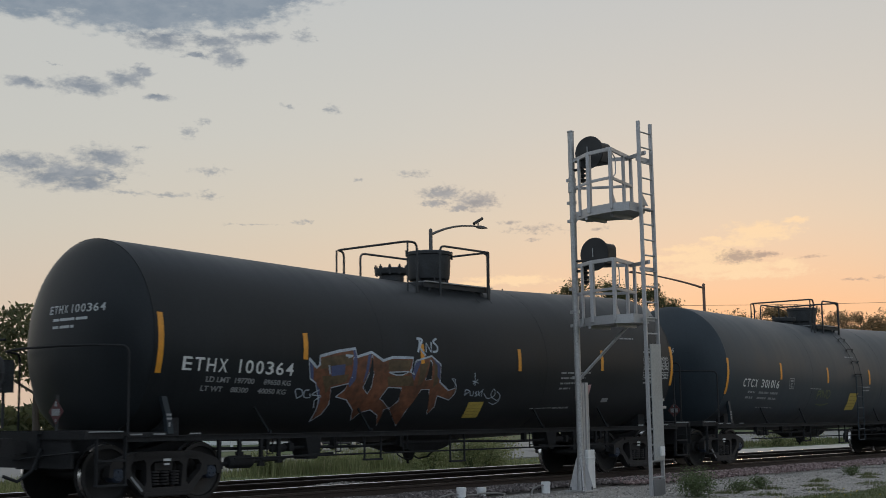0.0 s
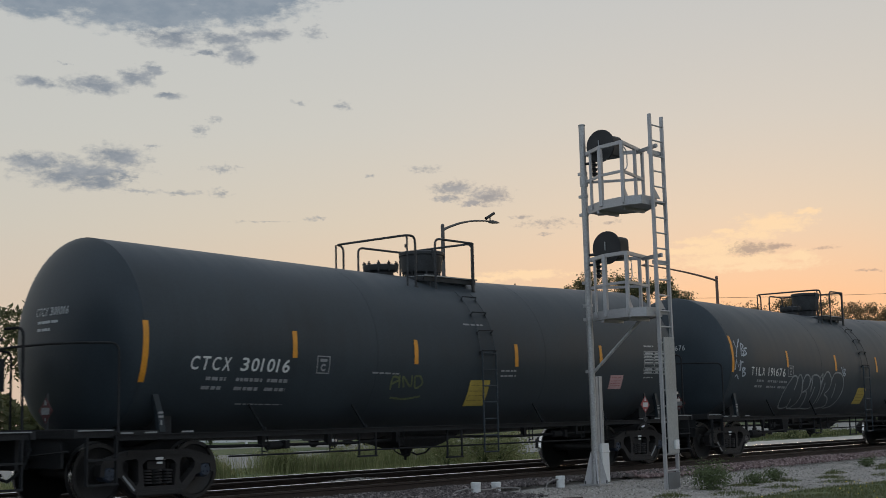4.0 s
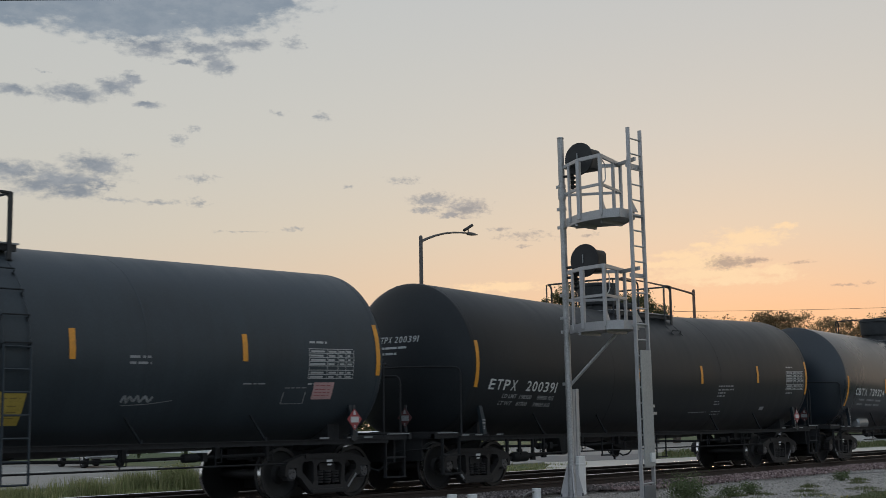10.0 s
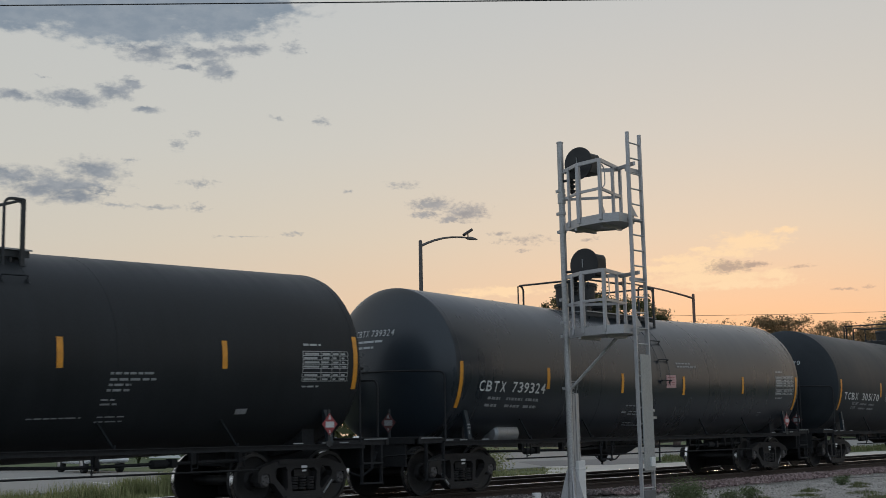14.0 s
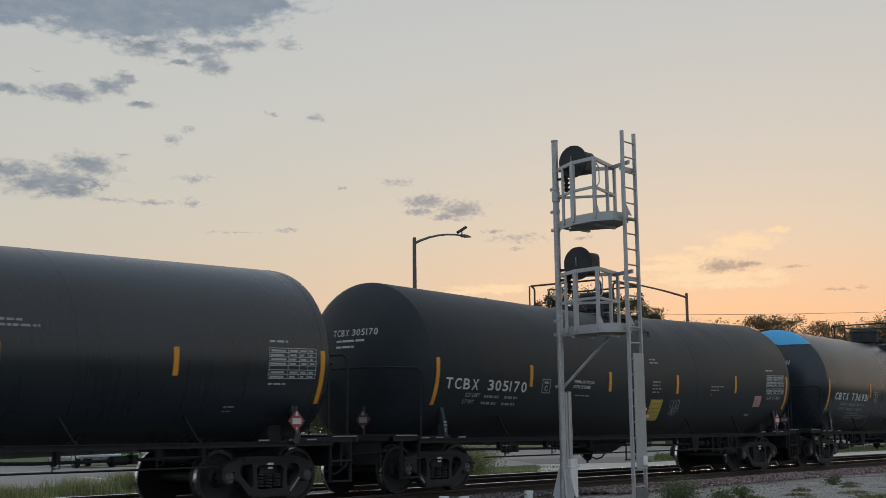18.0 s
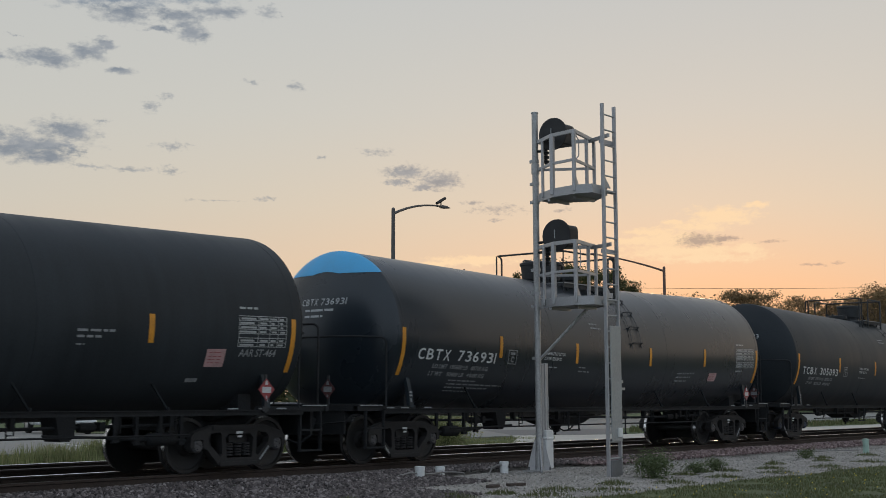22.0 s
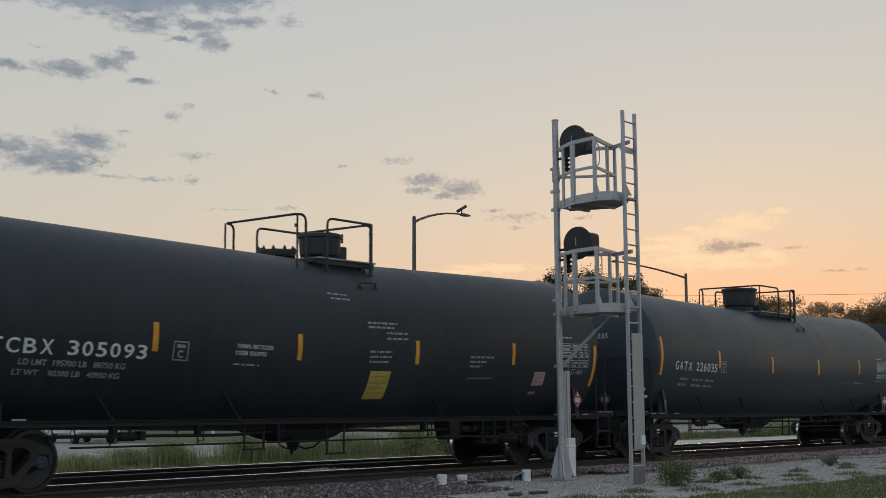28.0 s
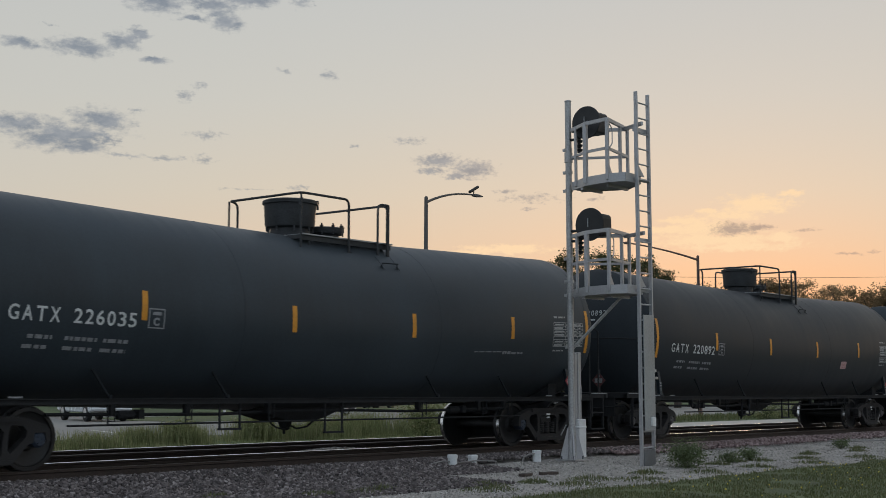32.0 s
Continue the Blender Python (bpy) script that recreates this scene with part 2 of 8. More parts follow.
def tube(bm, pts, r, n=8, close=True):
    """A round bar through pts; r is one radius or one per point."""
    pts = [Vector(p) for p in pts]
    rs = r if isinstance(r, (list, tuple)) else [r] * len(pts)
    rings = []
    for i, p in enumerate(pts):
        d = (pts[min(i + 1, len(pts) - 1)] - pts[max(i - 1, 0)])
        a, b = frame_axes(d)
        if rings:  # keep the rings from twisting
            pa = last_a - d.normalized() * last_a.dot(d.normalized())
            if pa.length > 1e-4:
                a = pa.normalized()
                b = a.cross(d.normalized())
        last_a = a
        rings.append([bm.verts.new(p + (a * math.cos(k * 2 * math.pi / n) + b * math.sin(k * 2 * math.pi / n)) * rs[i]) for k in range(n)])
    for q, w in zip(rings, rings[1:]):
        for k in range(n):
            bm.faces.new((q[k], q[(k + 1) % n], w[(k + 1) % n], w[k]))
    if close:
        bm.faces.new(rings[0][::-1])
        bm.faces.new(rings[-1])
    return bm

def arc(c, r, a0, a1, n, plane="xz"):
    out = []
    for i in range(n + 1):
        a = radians(a0 + (a1 - a0) * i / n)
        u, v = r * math.cos(a), r * math.sin(a)
        out.append({"xz": (c[0] + u, c[1], c[2] + v), "yz": (c[0], c[1] + u, c[2] + v), "xy": (c[0] + u, c[1] + v, c[2])}[plane])
    return out

def lathe(bm, prof, axis="x", n=32, origin=(0, 0, 0)):
    """Revolve (along, radius) pairs about an axis through origin."""
    rings = []
    o = Vector(origin)
    for u, r in prof:
        ring = []
        for k in range(n):
            a = 2 * math.pi * k / n
            c, s = r * math.cos(a), r * math.sin(a)
            p = {"x": (u, c, s), "y": (s, u, c), "z": (c, s, u)}[axis]
            ring.append(bm.verts.new(o + Vector(p)))
        rings.append(ring)
    for q, w in zip(rings, rings[1:]):
        for k in range(n):
            bm.faces.new((q[k], q[(k + 1) % n], w[(k + 1) % n], w[k]))
    bm.faces.new(rings[0][::-1])
    bm.faces.new(rings[-1])
    return bm

def prism(bm, poly, lo, hi, axis="y"):
    """Extrude a polygon of (u, v) pairs along an axis."""
    def p(u, v, w):
        return {"y": (u, w, v), "x": (w, u, v), "z": (u, v, w)}[axis]
    a = [bm.verts.new(p(u, v, lo)) for u, v in poly]
    b = [bm.verts.new(p(u, v, hi)) for u, v in poly]
    n = len(poly)
    bm.faces.new(a)
    bm.faces.new(b[::-1])
    for i in range(n):
        bm.faces.new((a[i], b[i], b[(i + 1) % n], a[(i + 1) % n]))
    return bm

def finish(name, bm, material, smooth=False, bevel=0.0):
    bmesh.ops.recalc_face_normals(bm, faces=bm.faces)
    if bevel:
        es = [e for e in bm.edges if len(e.link_faces) == 2 and e.calc_face_angle(0) > 0.6]
        bmesh.ops.bevel(bm, geom=es, offset=bevel, segments=1, affect="EDGES")
    me = bpy.data.meshes.new(name)
    bm.to_mesh(me)
    bm.free()
    me.materials.append(material)
    if smooth:
        for p in me.polygons:
            p.use_smooth = True
        me.set_sharp_from_angle(angle=radians(38))
    return me

def part(name, bm, material, parent, label="", smooth=False, bevel=0.0):
    """Links a bmesh (or a ready mesh) as one mesh object under a thing or part."""
    me = bm if isinstance(bm, bpy.types.Mesh) else finish(name, bm, material, smooth, bevel)
    ob = new(name, me)
    ob.parent = parent
    return tagged(ob, label)

def thing(name, label, category, group="", at=None, kind=""):
    ob = new(name)
    if at is not None:
        ob.matrix_basis = at
    return tagged(ob, label, category, group, kind)

SHARED = {}

def shared(key, make, material, smooth=False, bevel=0.0):
    if key not in SHARED:
        bm = bmesh.new()
        make(bm)
        SHARED[key] = finish(key, bm, material, smooth, bevel)
    return SHARED[key]

# ---- ground, tracks, road ----
def island_mat(name, stops, rough=0.9, thin=0.0):
    """Loose pieces, each with a tone of its own."""
    m = bpy.data.materials.new(name)
    m.use_nodes = True
    nt = m.node_tree
    N, L = nt.nodes.new, nt.links.new
    b = nt.nodes["Principled BSDF"]
    b.inputs["Roughness"].default_value = rough
    geo = N("ShaderNodeNewGeometry")
    r = N("ShaderNodeValToRGB")
    while len(r.color_ramp.elements) < len(stops):
        r.color_ramp.elements.new(0.5)
    for e, (p, c) in zip(r.color_ramp.elements, stops):
        e.position, e.color = p, (*c, 1)
    L(geo.outputs["Random Per Island"], r.inputs[0])
    tc = N("ShaderNodeTexCoord")
    n = N("ShaderNodeTexNoise")
    n.inputs["Scale"].default_value, n.inputs["Detail"].default_value = 22, 4
    L(tc.outputs["Object"], n.inputs["Vector"])
    mr = N("ShaderNodeMapRange")
    mr.inputs[1].default_value, mr.inputs[2].default_value, mr.inputs[3].default_value, mr.inputs[4].default_value = 0.3, 0.7, 0.7, 1.25
    L(n.outputs[0], mr.inputs[0])
    mx = N("ShaderNodeMix")
    mx.data_type, mx.blend_type = "RGBA", "MULTIPLY"
    mx.inputs[0].default_value = 1.0
    L(r.outputs[0], mx.inputs[6])
    L(mr.outputs[0], mx.inputs[7])
    L(mx.outputs[2], b.inputs["Base Color"])
    if thin:   # leaves let some light through
        tr = N("ShaderNodeBsdfTranslucent")
        L(mx.outputs[2], tr.inputs[0])
        ms = N("ShaderNodeMixShader")
        ms.inputs[0].default_value = thin
        L(b.outputs[0], ms.inputs[1])
        L(tr.outputs[0], ms.inputs[2])
        L(ms.outputs[0], nt.nodes["Material Output"].inputs[0])
    return m

def sheet(bm, xs, ys, z):
    """A grid over the sorted xs and ys; z(x, y) gives its height."""
    vs = [[bm.verts.new((x, y, z(x, y))) for y in ys] for x in xs]
    for i in range(len(xs) - 1):
        for j in range(len(ys) - 1):
            bm.faces.new((vs[i][j], vs[i + 1][j], vs[i + 1][j + 1], vs[i][j + 1]))

def span(a, b, n):
    return [a + (b - a) * i / n for i in range(n + 1)]

GRASS = mat("mown_grass", (0.085, 0.100, 0.042), 0.95, var=0.5, scale=0.9, fine=30, bump=0.8)
GRAVEL = mat("pale_gravel", (0.30, 0.278, 0.255), 0.95, var=0.35, scale=1.1, fine=40, bump=1.0)
BALLAST = mat("ballast_bed", (0.085, 0.075, 0.076), 0.95, var=0.4, scale=2.0, fine=30, bump=1.0)
RAILTOP = mat("rail_polished", (0.74, 0.74, 0.74), 0.20, 1.0, var=0.06, scale=4, fine=60)
RAILDULL = mat("rail_dull", (0.10, 0.085, 0.075), 0.6, 0.4, var=0.2, scale=4, fine=60)
RAILSIDE = mat("rail_rust", (0.045, 0.032, 0.026), 0.85, 0.1, var=0.35, scale=4, fine=50, bump=0.3)
TIE = mat("creosote_tie", (0.045, 0.038, 0.033), 0.9, var=0.4, scale=5, fine=40, bump=0.6)
ROAD = mat("concrete_road", (0.205, 0.205, 0.195), 0.85, var=0.16, scale=0.3, fine=8, bump=0.2)
WEED = mat("roadside_turf", (0.060, 0.085, 0.028), 0.95, var=0.5, scale=0.7, fine=15, bump=0.6)
APRON = mat("pale_concrete_apron", (0.40, 0.385, 0.35), 0.85, var=0.15, scale=0.4, fine=10, bump=0.2)
ASPHALT = mat("grey_asphalt", (0.13, 0.13, 0.13), 0.85, var=0.2, scale=0.6, fine=14, bump=0.3)
ROADPAINT = mat("worn_road_paint", (0.5, 0.5, 0.48), 0.8, var=0.3, scale=3)
LAWN = mat("far_lawn", (0.06, 0.085, 0.03), 0.95, var=0.4, scale=0.2, fine=5, bump=0.4)
SOIL = mat("dry_soil_and_grass", (0.11, 0.11, 0.065), 0.95, var=0.35, scale=0.1, fine=2, bump=0.4)

def ground_height(x, y):
    """Near side of the line: grass verge, gravel, ballast shoulder up to the ties."""
    z = -0.32 + 0.10 * min(max((y - 9.0) / 6.0, 0), 1)
    if y > 15.2:
        z += min((y - 15.2) / 0.9, 1) * 0.045
    return z + 0.015 * noise.noise((x * 0.9, y * 0.9, 0)) + 0.02 * noise.noise((x * 0.25, y * 0.25, 3))

def edge(x):
    """Where the grass ends and the gravel begins."""
    return 10.95 + 0.35 * noise.noise((x * 0.45, 2.0, 0)) + 0.18 * noise.noise((x * 1.9, 5.0, 0)) + 0.9 * max(0.0, (14.0 - x) / 6.0) * (1 if x < 14 else 0)

def build_ground():
    bm = bmesh.new()
    s = 4000.0
    vs = [bm.verts.new(p) for p in ((-s, -s, -0.62), (s, -s, -0.62), (s, s, -0.62), (-s, s, -0.62))]
    bm.faces.new(vs)
    tagged(part("ground", bm, SOIL, None, "dry soil and grass plain reaching the horizon"), category="ground", kind="structure")
    xs = span(-40, 6, 20) + span(6.4, 60, 134) + span(62, 160, 40)
    bm = bmesh.new()
    vs = [[bm.verts.new((x, y, ground_height(x, y))) for y in [edge(x) + (16.9 - edge(x)) * k / 16 for k in range(17)]] for x in xs]
    for i in range(len(xs) - 1):
        for j in range(16):
            bm.faces.new((vs[i][j], vs[i + 1][j], vs[i + 1][j + 1], vs[i][j + 1]))
    tagged(part("gravel_strip", bm, GRAVEL, None, "pale grey fine gravel service strip", True), category="gravel", kind="structure")
    bm = bmesh.new()
    ys = [-40, -20, -8, 0, 4]
    vs = [[bm.verts.new((x, y, ground_height(x, y))) for y in ys + [4 + (edge(x) - 4) * k / 14 for k in range(1, 15)]] for x in xs]
    for i in range(len(xs) - 1):
        for j in range(len(vs[0]) - 1):
            bm.faces.new((vs[i][j], vs[i + 1][j], vs[i + 1][j + 1], vs[i][j + 1]))
    tagged(part("grass_verge", bm, GRASS, None, "mown green grass verge beside the railway", True), category="grass", kind="structure")
    bm = bmesh.new()
    prof = [(16.3, -0.215), (16.55, -0.185), (22.6, -0.185), (23.6, -0.40)]
    for (ya, za), (yb, zb) in zip(prof, prof[1:]):
        v = [bm.verts.new(p) for p in ((-150, ya, za), (400, ya, za), (400, yb, zb), (-150, yb, zb))]
        bm.faces.new(v)
    tagged(part("ballast", bm, BALLAST, None, "dark crushed stone ballast bed under the tracks"), category="ballast", kind="structure")
    bm = bmesh.new()
    sheet(bm, span(-150, 44, 70), span(23.5, 34.2, 10), lambda x, y: -0.40 + 0.05 * noise.noise((x * 0.3, y * 0.3, 1)))
    tagged(part("weed_strip", bm, WEED, None, "rough green weed strip between railway and road", True), category="grass", kind="structure")
    bm = bmesh.new()
    box(bm, -300, 600, 34.0, 58.5, -0.60, -0.345)
    tagged(part("road", bm, ROAD, None, "pale concrete road beyond the railway"), category="road", kind="structure")
    bm = bmesh.new()
    prism(bm, [(35.5, 24.4), (150.0, 23.9), (150.0, 31.4), (53.0, 31.4), (48.0, 34.02), (45.0, 31.6), (41.0, 29.0)], -0.60, -0.335, "z")
    tagged(part("crossing_apron", bm, APRON, None, "pale concrete apron running along the tracks"), category="road", kind="structure")
    bm = bmesh.new()
    prism(bm, [(53.4, 31.3), (130.0, 31.3), (130.0, 38.6), (64.6, 38.2), (59.0, 35.2)], -0.60, -0.325, "z")
    tagged(part("grass_island", bm, WEED, None, "rough grass island between the apron and the road"), category="grass", kind="structure")
    bm = bmesh.new()
    prism(bm, [(48.6, 34.4), (53.0, 31.8), (58.8, 35.5), (63.5, 38.4), (56.0, 41.5)], -0.343, -0.338, "z")
    tagged(part("asphalt_patch", bm, ASPHALT, None, "darker grey asphalt patch in the street mouth"), category="road", kind="structure")
    bm = bmesh.new()
    prism(bm, [(29.22, 41.0), (29.40, 41.0), (27.18, 35.2), (27.00, 35.2)], -0.345, -0.339, "z")
    tagged(part("stop_line", bm, ROADPAINT, None, "worn white stop line across the lane"), category="road marking", kind="structure")
    bm = bmesh.new()
    box(bm, -300, 600, 58.5, 58.75, -0.60, -0.22)
    tagged(part("kerb", bm, mat("kerb_concrete", (0.40, 0.39, 0.37), 0.85, var=0.15, scale=1), None, "concrete kerb along the far side of the road"), category="kerb", kind="structure")
    bm = bmesh.new()
    sheet(bm, span(-400, 700, 40), span(58.75, 300, 16), lambda x, y: -0.25 + 0.3 * noise.noise((x * 0.02, y * 0.02, 4)) * min(1, (y - 58.75) / 20))
    tagged(part("lawn", bm, LAWN, None, "green lawns beyond the road", True), category="grass", kind="structure")
    bm = bmesh.new()
    prism(bm, [(39.6, 48.4), (44.0, 48.8), (51.5, 50.4), (52.5, 58.4), (41.5, 58.4), (39.2, 52.5)], -0.60, -0.325, "z")
    tagged(part("far_verge", bm, WEED, None, "rough grass verge across the road"), category="grass", kind="structure")
    # faded lane line on the road
    bm = bmesh.new()
    for k in range(60):
        box(bm, -60 + k * 9.0, -57 + k * 9.0, 48.9, 49.05, -0.345, -0.339)
    tagged(part("lane_line", bm, ROADPAINT, None, "worn white dashed lane line"), category="road marking", kind="structure")

def stones(name, n, boxes, size, m, label, seed, zlift=0.0, height=None):
    """Many small broken stones as one loose layer; boxes: x0, x1, y0, y1, weight."""
    rng = np.random.default_rng(seed)
    wts = np.array([b[4] for b in boxes], float)
    pick = rng.choice(len(boxes), n, p=wts / wts.sum())
    bx = np.array([b[:4] for b in boxes])[pick]
    x = bx[:, 0] + rng.random(n) ** 1.25 * (bx[:, 1] - bx[:, 0])
    y = bx[:, 2] + rng.random(n) * (bx[:, 3] - bx[:, 2])
    z = np.array([height(a, b) for a, b in zip(x, y)]) + zlift
    base = np.array([(a, b, c) for a in (-1, 1) for b in (-1, 1) for c in (-1, 1)], float)
    sz = size[0] + rng.random(n) ** 2 * (size[1] - size[0])
    v = base[None] * (0.55 + 0.45 * rng.random((n, 8, 3))) * sz[:, None, None] * (0.6 + 0.5 * rng.random((n, 1, 3))) / 2
    ang = rng.random((n, 3)) * 6.28
    ca, sa = np.cos(ang), np.sin(ang)
    for k, (i, j) in enumerate(((0, 1), (1, 2), (0, 2))):
        p, q = v[:, :, i].copy(), v[:, :, j].copy()
        v[:, :, i] = p * ca[:, k, None] - q * sa[:, k, None]
        v[:, :, j] = p * sa[:, k, None] + q * ca[:, k, None]
    v += np.stack([x, y, z], 1)[:, None]
    f0 = np.array([(0, 1, 3, 2), (4, 6, 7, 5), (0, 4, 5, 1), (2, 3, 7, 6), (0, 2, 6, 4), (1, 5, 7, 3)])
    faces = (f0[None] + 8 * np.arange(n)[:, None, None]).reshape(-1, 4)
    me = bpy.data.meshes.new(name)
    me.from_pydata(v.reshape(-1, 3).tolist(), [], faces.tolist())
    me.materials.append(m)
    return tagged(new(name, me), label, "stones", kind="stuff")

BLADE = island_mat("grass_blades", [(0.0, (0.075, 0.095, 0.036)), (0.5, (0.105, 0.125, 0.050)), (0.85, (0.145, 0.150, 0.066)), (1.0, (0.21, 0.185, 0.10))], 0.85, 0.3)
TALLWEED = island_mat("tall_weed_blades", [(0.0, (0.13, 0.15, 0.062)), (0.5, (0.21, 0.235, 0.10)), (0.85, (0.29, 0.295, 0.145)), (1.0, (0.38, 0.345, 0.20))], 0.8, 0.4)

def blades(name, x, y, z, h, w, m, label, seed, category="grass", lean=0.5):
    """Thin curved blades, each of two tapering pieces."""
    rng = np.random.default_rng(seed)
    n = len(x)
    a = rng.random(n) * 6.28
    dx, dy = np.cos(a) * w / 2, np.sin(a) * w / 2
    b = rng.random(n) * 6.28
    l = h * lean * rng.random(n)
    lx, ly = np.cos(b) * l, np.sin(b) * l
    P = np.stack([np.stack([x - dx, y - dy, z], 1), np.stack([x + dx, y + dy, z], 1),
                  np.stack([x + dx * 0.7 + lx * 0.35, y + dy * 0.7 + ly * 0.35, z + h * 0.6], 1), np.stack([x - dx * 0.7 + lx * 0.35, y - dy * 0.7 + ly * 0.35, z + h * 0.6], 1),
                  np.stack([x + lx, y + ly, z + h], 1)], 1)
    i = 5 * np.arange(n)
    faces = np.stack([i, i + 1, i + 2, i + 3], 1).tolist() + np.stack([i + 3, i + 2, i + 4], 1).tolist()
    me = bpy.data.meshes.new(name)
    me.from_pydata(P.reshape(-1, 3).tolist(), [], faces)
    me.materials.append(m)
    return tagged(new(name, me), label, category, kind="stuff")

def rail_profile(y):
    h = 0.171
    return [(y - 0.07, -h), (y + 0.07, -h), (y + 0.07, -h + 0.012), (y + 0.012, -h + 0.03), (y + 0.010, -0.045), (y + 0.036, -0.034),
            (y + 0.036, -0.006), (y + 0.028, 0.0), (y - 0.028, 0.0), (y - 0.036, -0.006), (y - 0.036, -0.034), (y - 0.010, -0.045), (y - 0.012, -h + 0.03), (y - 0.07, -h + 0.012)]

def tie_mesh(bm):
    box(bm, -0.11, 0.11, -1.30, 1.30, -0.35, -0.174)

def build_track(yc, label):
    t = thing("railway_track", label, "railway track", "railway tracks", kind="structure")
    for s in (-1, 1):
        bm = bmesh.new()
        y = yc + s * 0.754
        prism(bm, rail_profile(y), -150, 400, "x")
        r = part("rail", bm, RAILSIDE, t, "rusty steel rail with a polished head")
        bm = bmesh.new()
        crown = [(y - 0.030 + 0.06 * k / 8, 0.006 - 0.007 * (k / 4 - 1) ** 2) for k in range(9)]
        prism(bm, [(y + 0.028, -0.004), (y - 0.028, -0.004)] + crown, -150, 400, "x")
        # heads on the camera side are dull brown, those on the far side bright
        part("rail_head", bm, RAILTOP if s > 0 else RAILDULL, r, "polished running surface" if s > 0 else "dull brown running surface", True)
    me = shared("tie", tie_mesh, TIE)
    for k in range(170):
        tie = part("tie", me, TIE, t)
        tie.matrix_basis = pose(4 + k * 0.52, yc + random.uniform(-0.03, 0.03), random.uniform(-0.008, 0.004), 0, 0, random.uniform(-1, 1))
    return t

build_ground()
for yc, label in ((TRACK_Y, "nearer railway track of rusty rails on dark ties"), (TRACK_Y + 3.45, "farther railway track with polished rails on dark ties")):
    build_track(yc, label)

# ---- tank cars ----
# x along the car (its leading end at -x), y across (the side facing the camera at -y), z up from the rail.
R_TANK, Z_TANK, SLOPE = 1.648, 2.304, 0.0187   # each half of a funnel-flow tank falls towards the middle
def tank_mat(name, color, rough, spec, streak=0.3):
    """Jacket paint: cloudy wear, faint rain streaks down the round side, and a sheen that varies with them."""
    m = bpy.data.materials.new(name)
    m.use_nodes = True
    nt = m.node_tree
    N, L = nt.nodes.new, nt.links.new
    b = nt.nodes["Principled BSDF"]
    b.inputs["Specular IOR Level"].default_value = spec
    b.inputs["Sheen Weight"].default_value, b.inputs["Sheen Roughness"].default_value = 0.05, 0.35   # thin film of road dust
    b.inputs["Sheen Tint"].default_value = (1.0, 0.93, 0.86, 1)
    tc, info = N("ShaderNodeTexCoord"), N("ShaderNodeObjectInfo")
    shift = N("ShaderNodeVectorMath")
    shift.operation = "MULTIPLY_ADD"
    shift.inputs[1].default_value = (40, 0, 0)
    L(info.outputs["Random"], shift.inputs[0])
    L(tc.outputs["Object"], shift.inputs[2])

    def layer(stretch, detail):
        mp = N("ShaderNodeMapping")
        mp.inputs["Scale"].default_value = stretch
        L(shift.outputs[0], mp.inputs[0])
        n = N("ShaderNodeTexNoise")
        n.inputs["Scale"].default_value, n.inputs["Detail"].default_value = 1.0, detail
        L(mp.outputs[0], n.inputs["Vector"])
        return n.outputs[0]

    def span_to(x, lo, hi):
        r = N("ShaderNodeMapRange")
        r.inputs[1].default_value, r.inputs[2].default_value, r.inputs[3].default_value, r.inputs[4].default_value = 0.3, 0.7, lo, hi
        L(x, r.inputs[0])
        return r.outputs[0]

    def times(a, c):
        n = N("ShaderNodeMath")
        n.operation = "MULTIPLY"
        L(a, n.inputs[0])
        L(c, n.inputs[1])
        return n.outputs[0]

    cloud, rain, grit = layer((0.55, 0.55, 0.7), 5), layer((5.0, 0.45, 0.45), 6), layer((28, 28, 28), 3)
    tone = times(times(span_to(cloud, 0.82, 1.2), span_to(rain, 1 - streak, 1 + streak)), span_to(grit, 0.93, 1.07))
    mx = N("ShaderNodeMix")
    mx.data_type, mx.blend_type = "RGBA", "MULTIPLY"
    mx.inputs[0].default_value = 1.0
    mx.inputs[6].default_value = (*color, 1)
    L(tone, mx.inputs[7])
    L(mx.outputs[2], b.inputs["Base Color"])
    L(times(span_to(cloud, rough * 0.85, rough * 1.15), span_to(rain, 0.92, 1.10)), b.inputs["Roughness"])
    bp = N("ShaderNodeBump")
    bp.inputs["Strength"].default_value, bp.inputs["Distance"].default_value = 0.05, 0.05
    L(cloud, bp.inputs["Height"])
    L(bp.outputs[0], b.inputs["Normal"])
    return m

DARK = tank_mat("tank_black_paint", (0.024, 0.029, 0.034), 0.48, 0.16, 0.12)
NEWBLACK = tank_mat("tank_fresh_black", (0.018, 0.021, 0.024), 0.44, 0.15, 0.08)
GLOSSY = tank_mat("tank_gloss_black", (0.0145, 0.0205, 0.0275), 0.29, 0.46, 0.04)
FADED = tank_mat("tank_faded_grey_black", (0.030, 0.040, 0.049), 0.46, 0.24, 0.07)
DULLBLACK = tank_mat("dull_black_paint", (0.019, 0.022, 0.025), 0.7, 0.12, 0.05)
IRON = mat("black_iron", (0.036, 0.038, 0.041), 0.62, 0.0, var=0.4, scale=4, fine=40, bump=0.1, spec=0.3)
TRUCKMAT = mat("brake_dust_cast_steel", (0.019, 0.018, 0.0185), 0.8, 0.0, var=0.3, scale=5, fine=50, bump=0.25)
WHEELMAT = mat("wheel_steel", (0.021, 0.020, 0.020), 0.6, 0.2, var=0.4, scale=6, fine=60, bump=0.1)
DECK = mat("grimy_underframe_black", (0.023, 0.024, 0.026), 0.8, var=0.35, scale=4, fine=40, bump=0.1, spec=0.2)
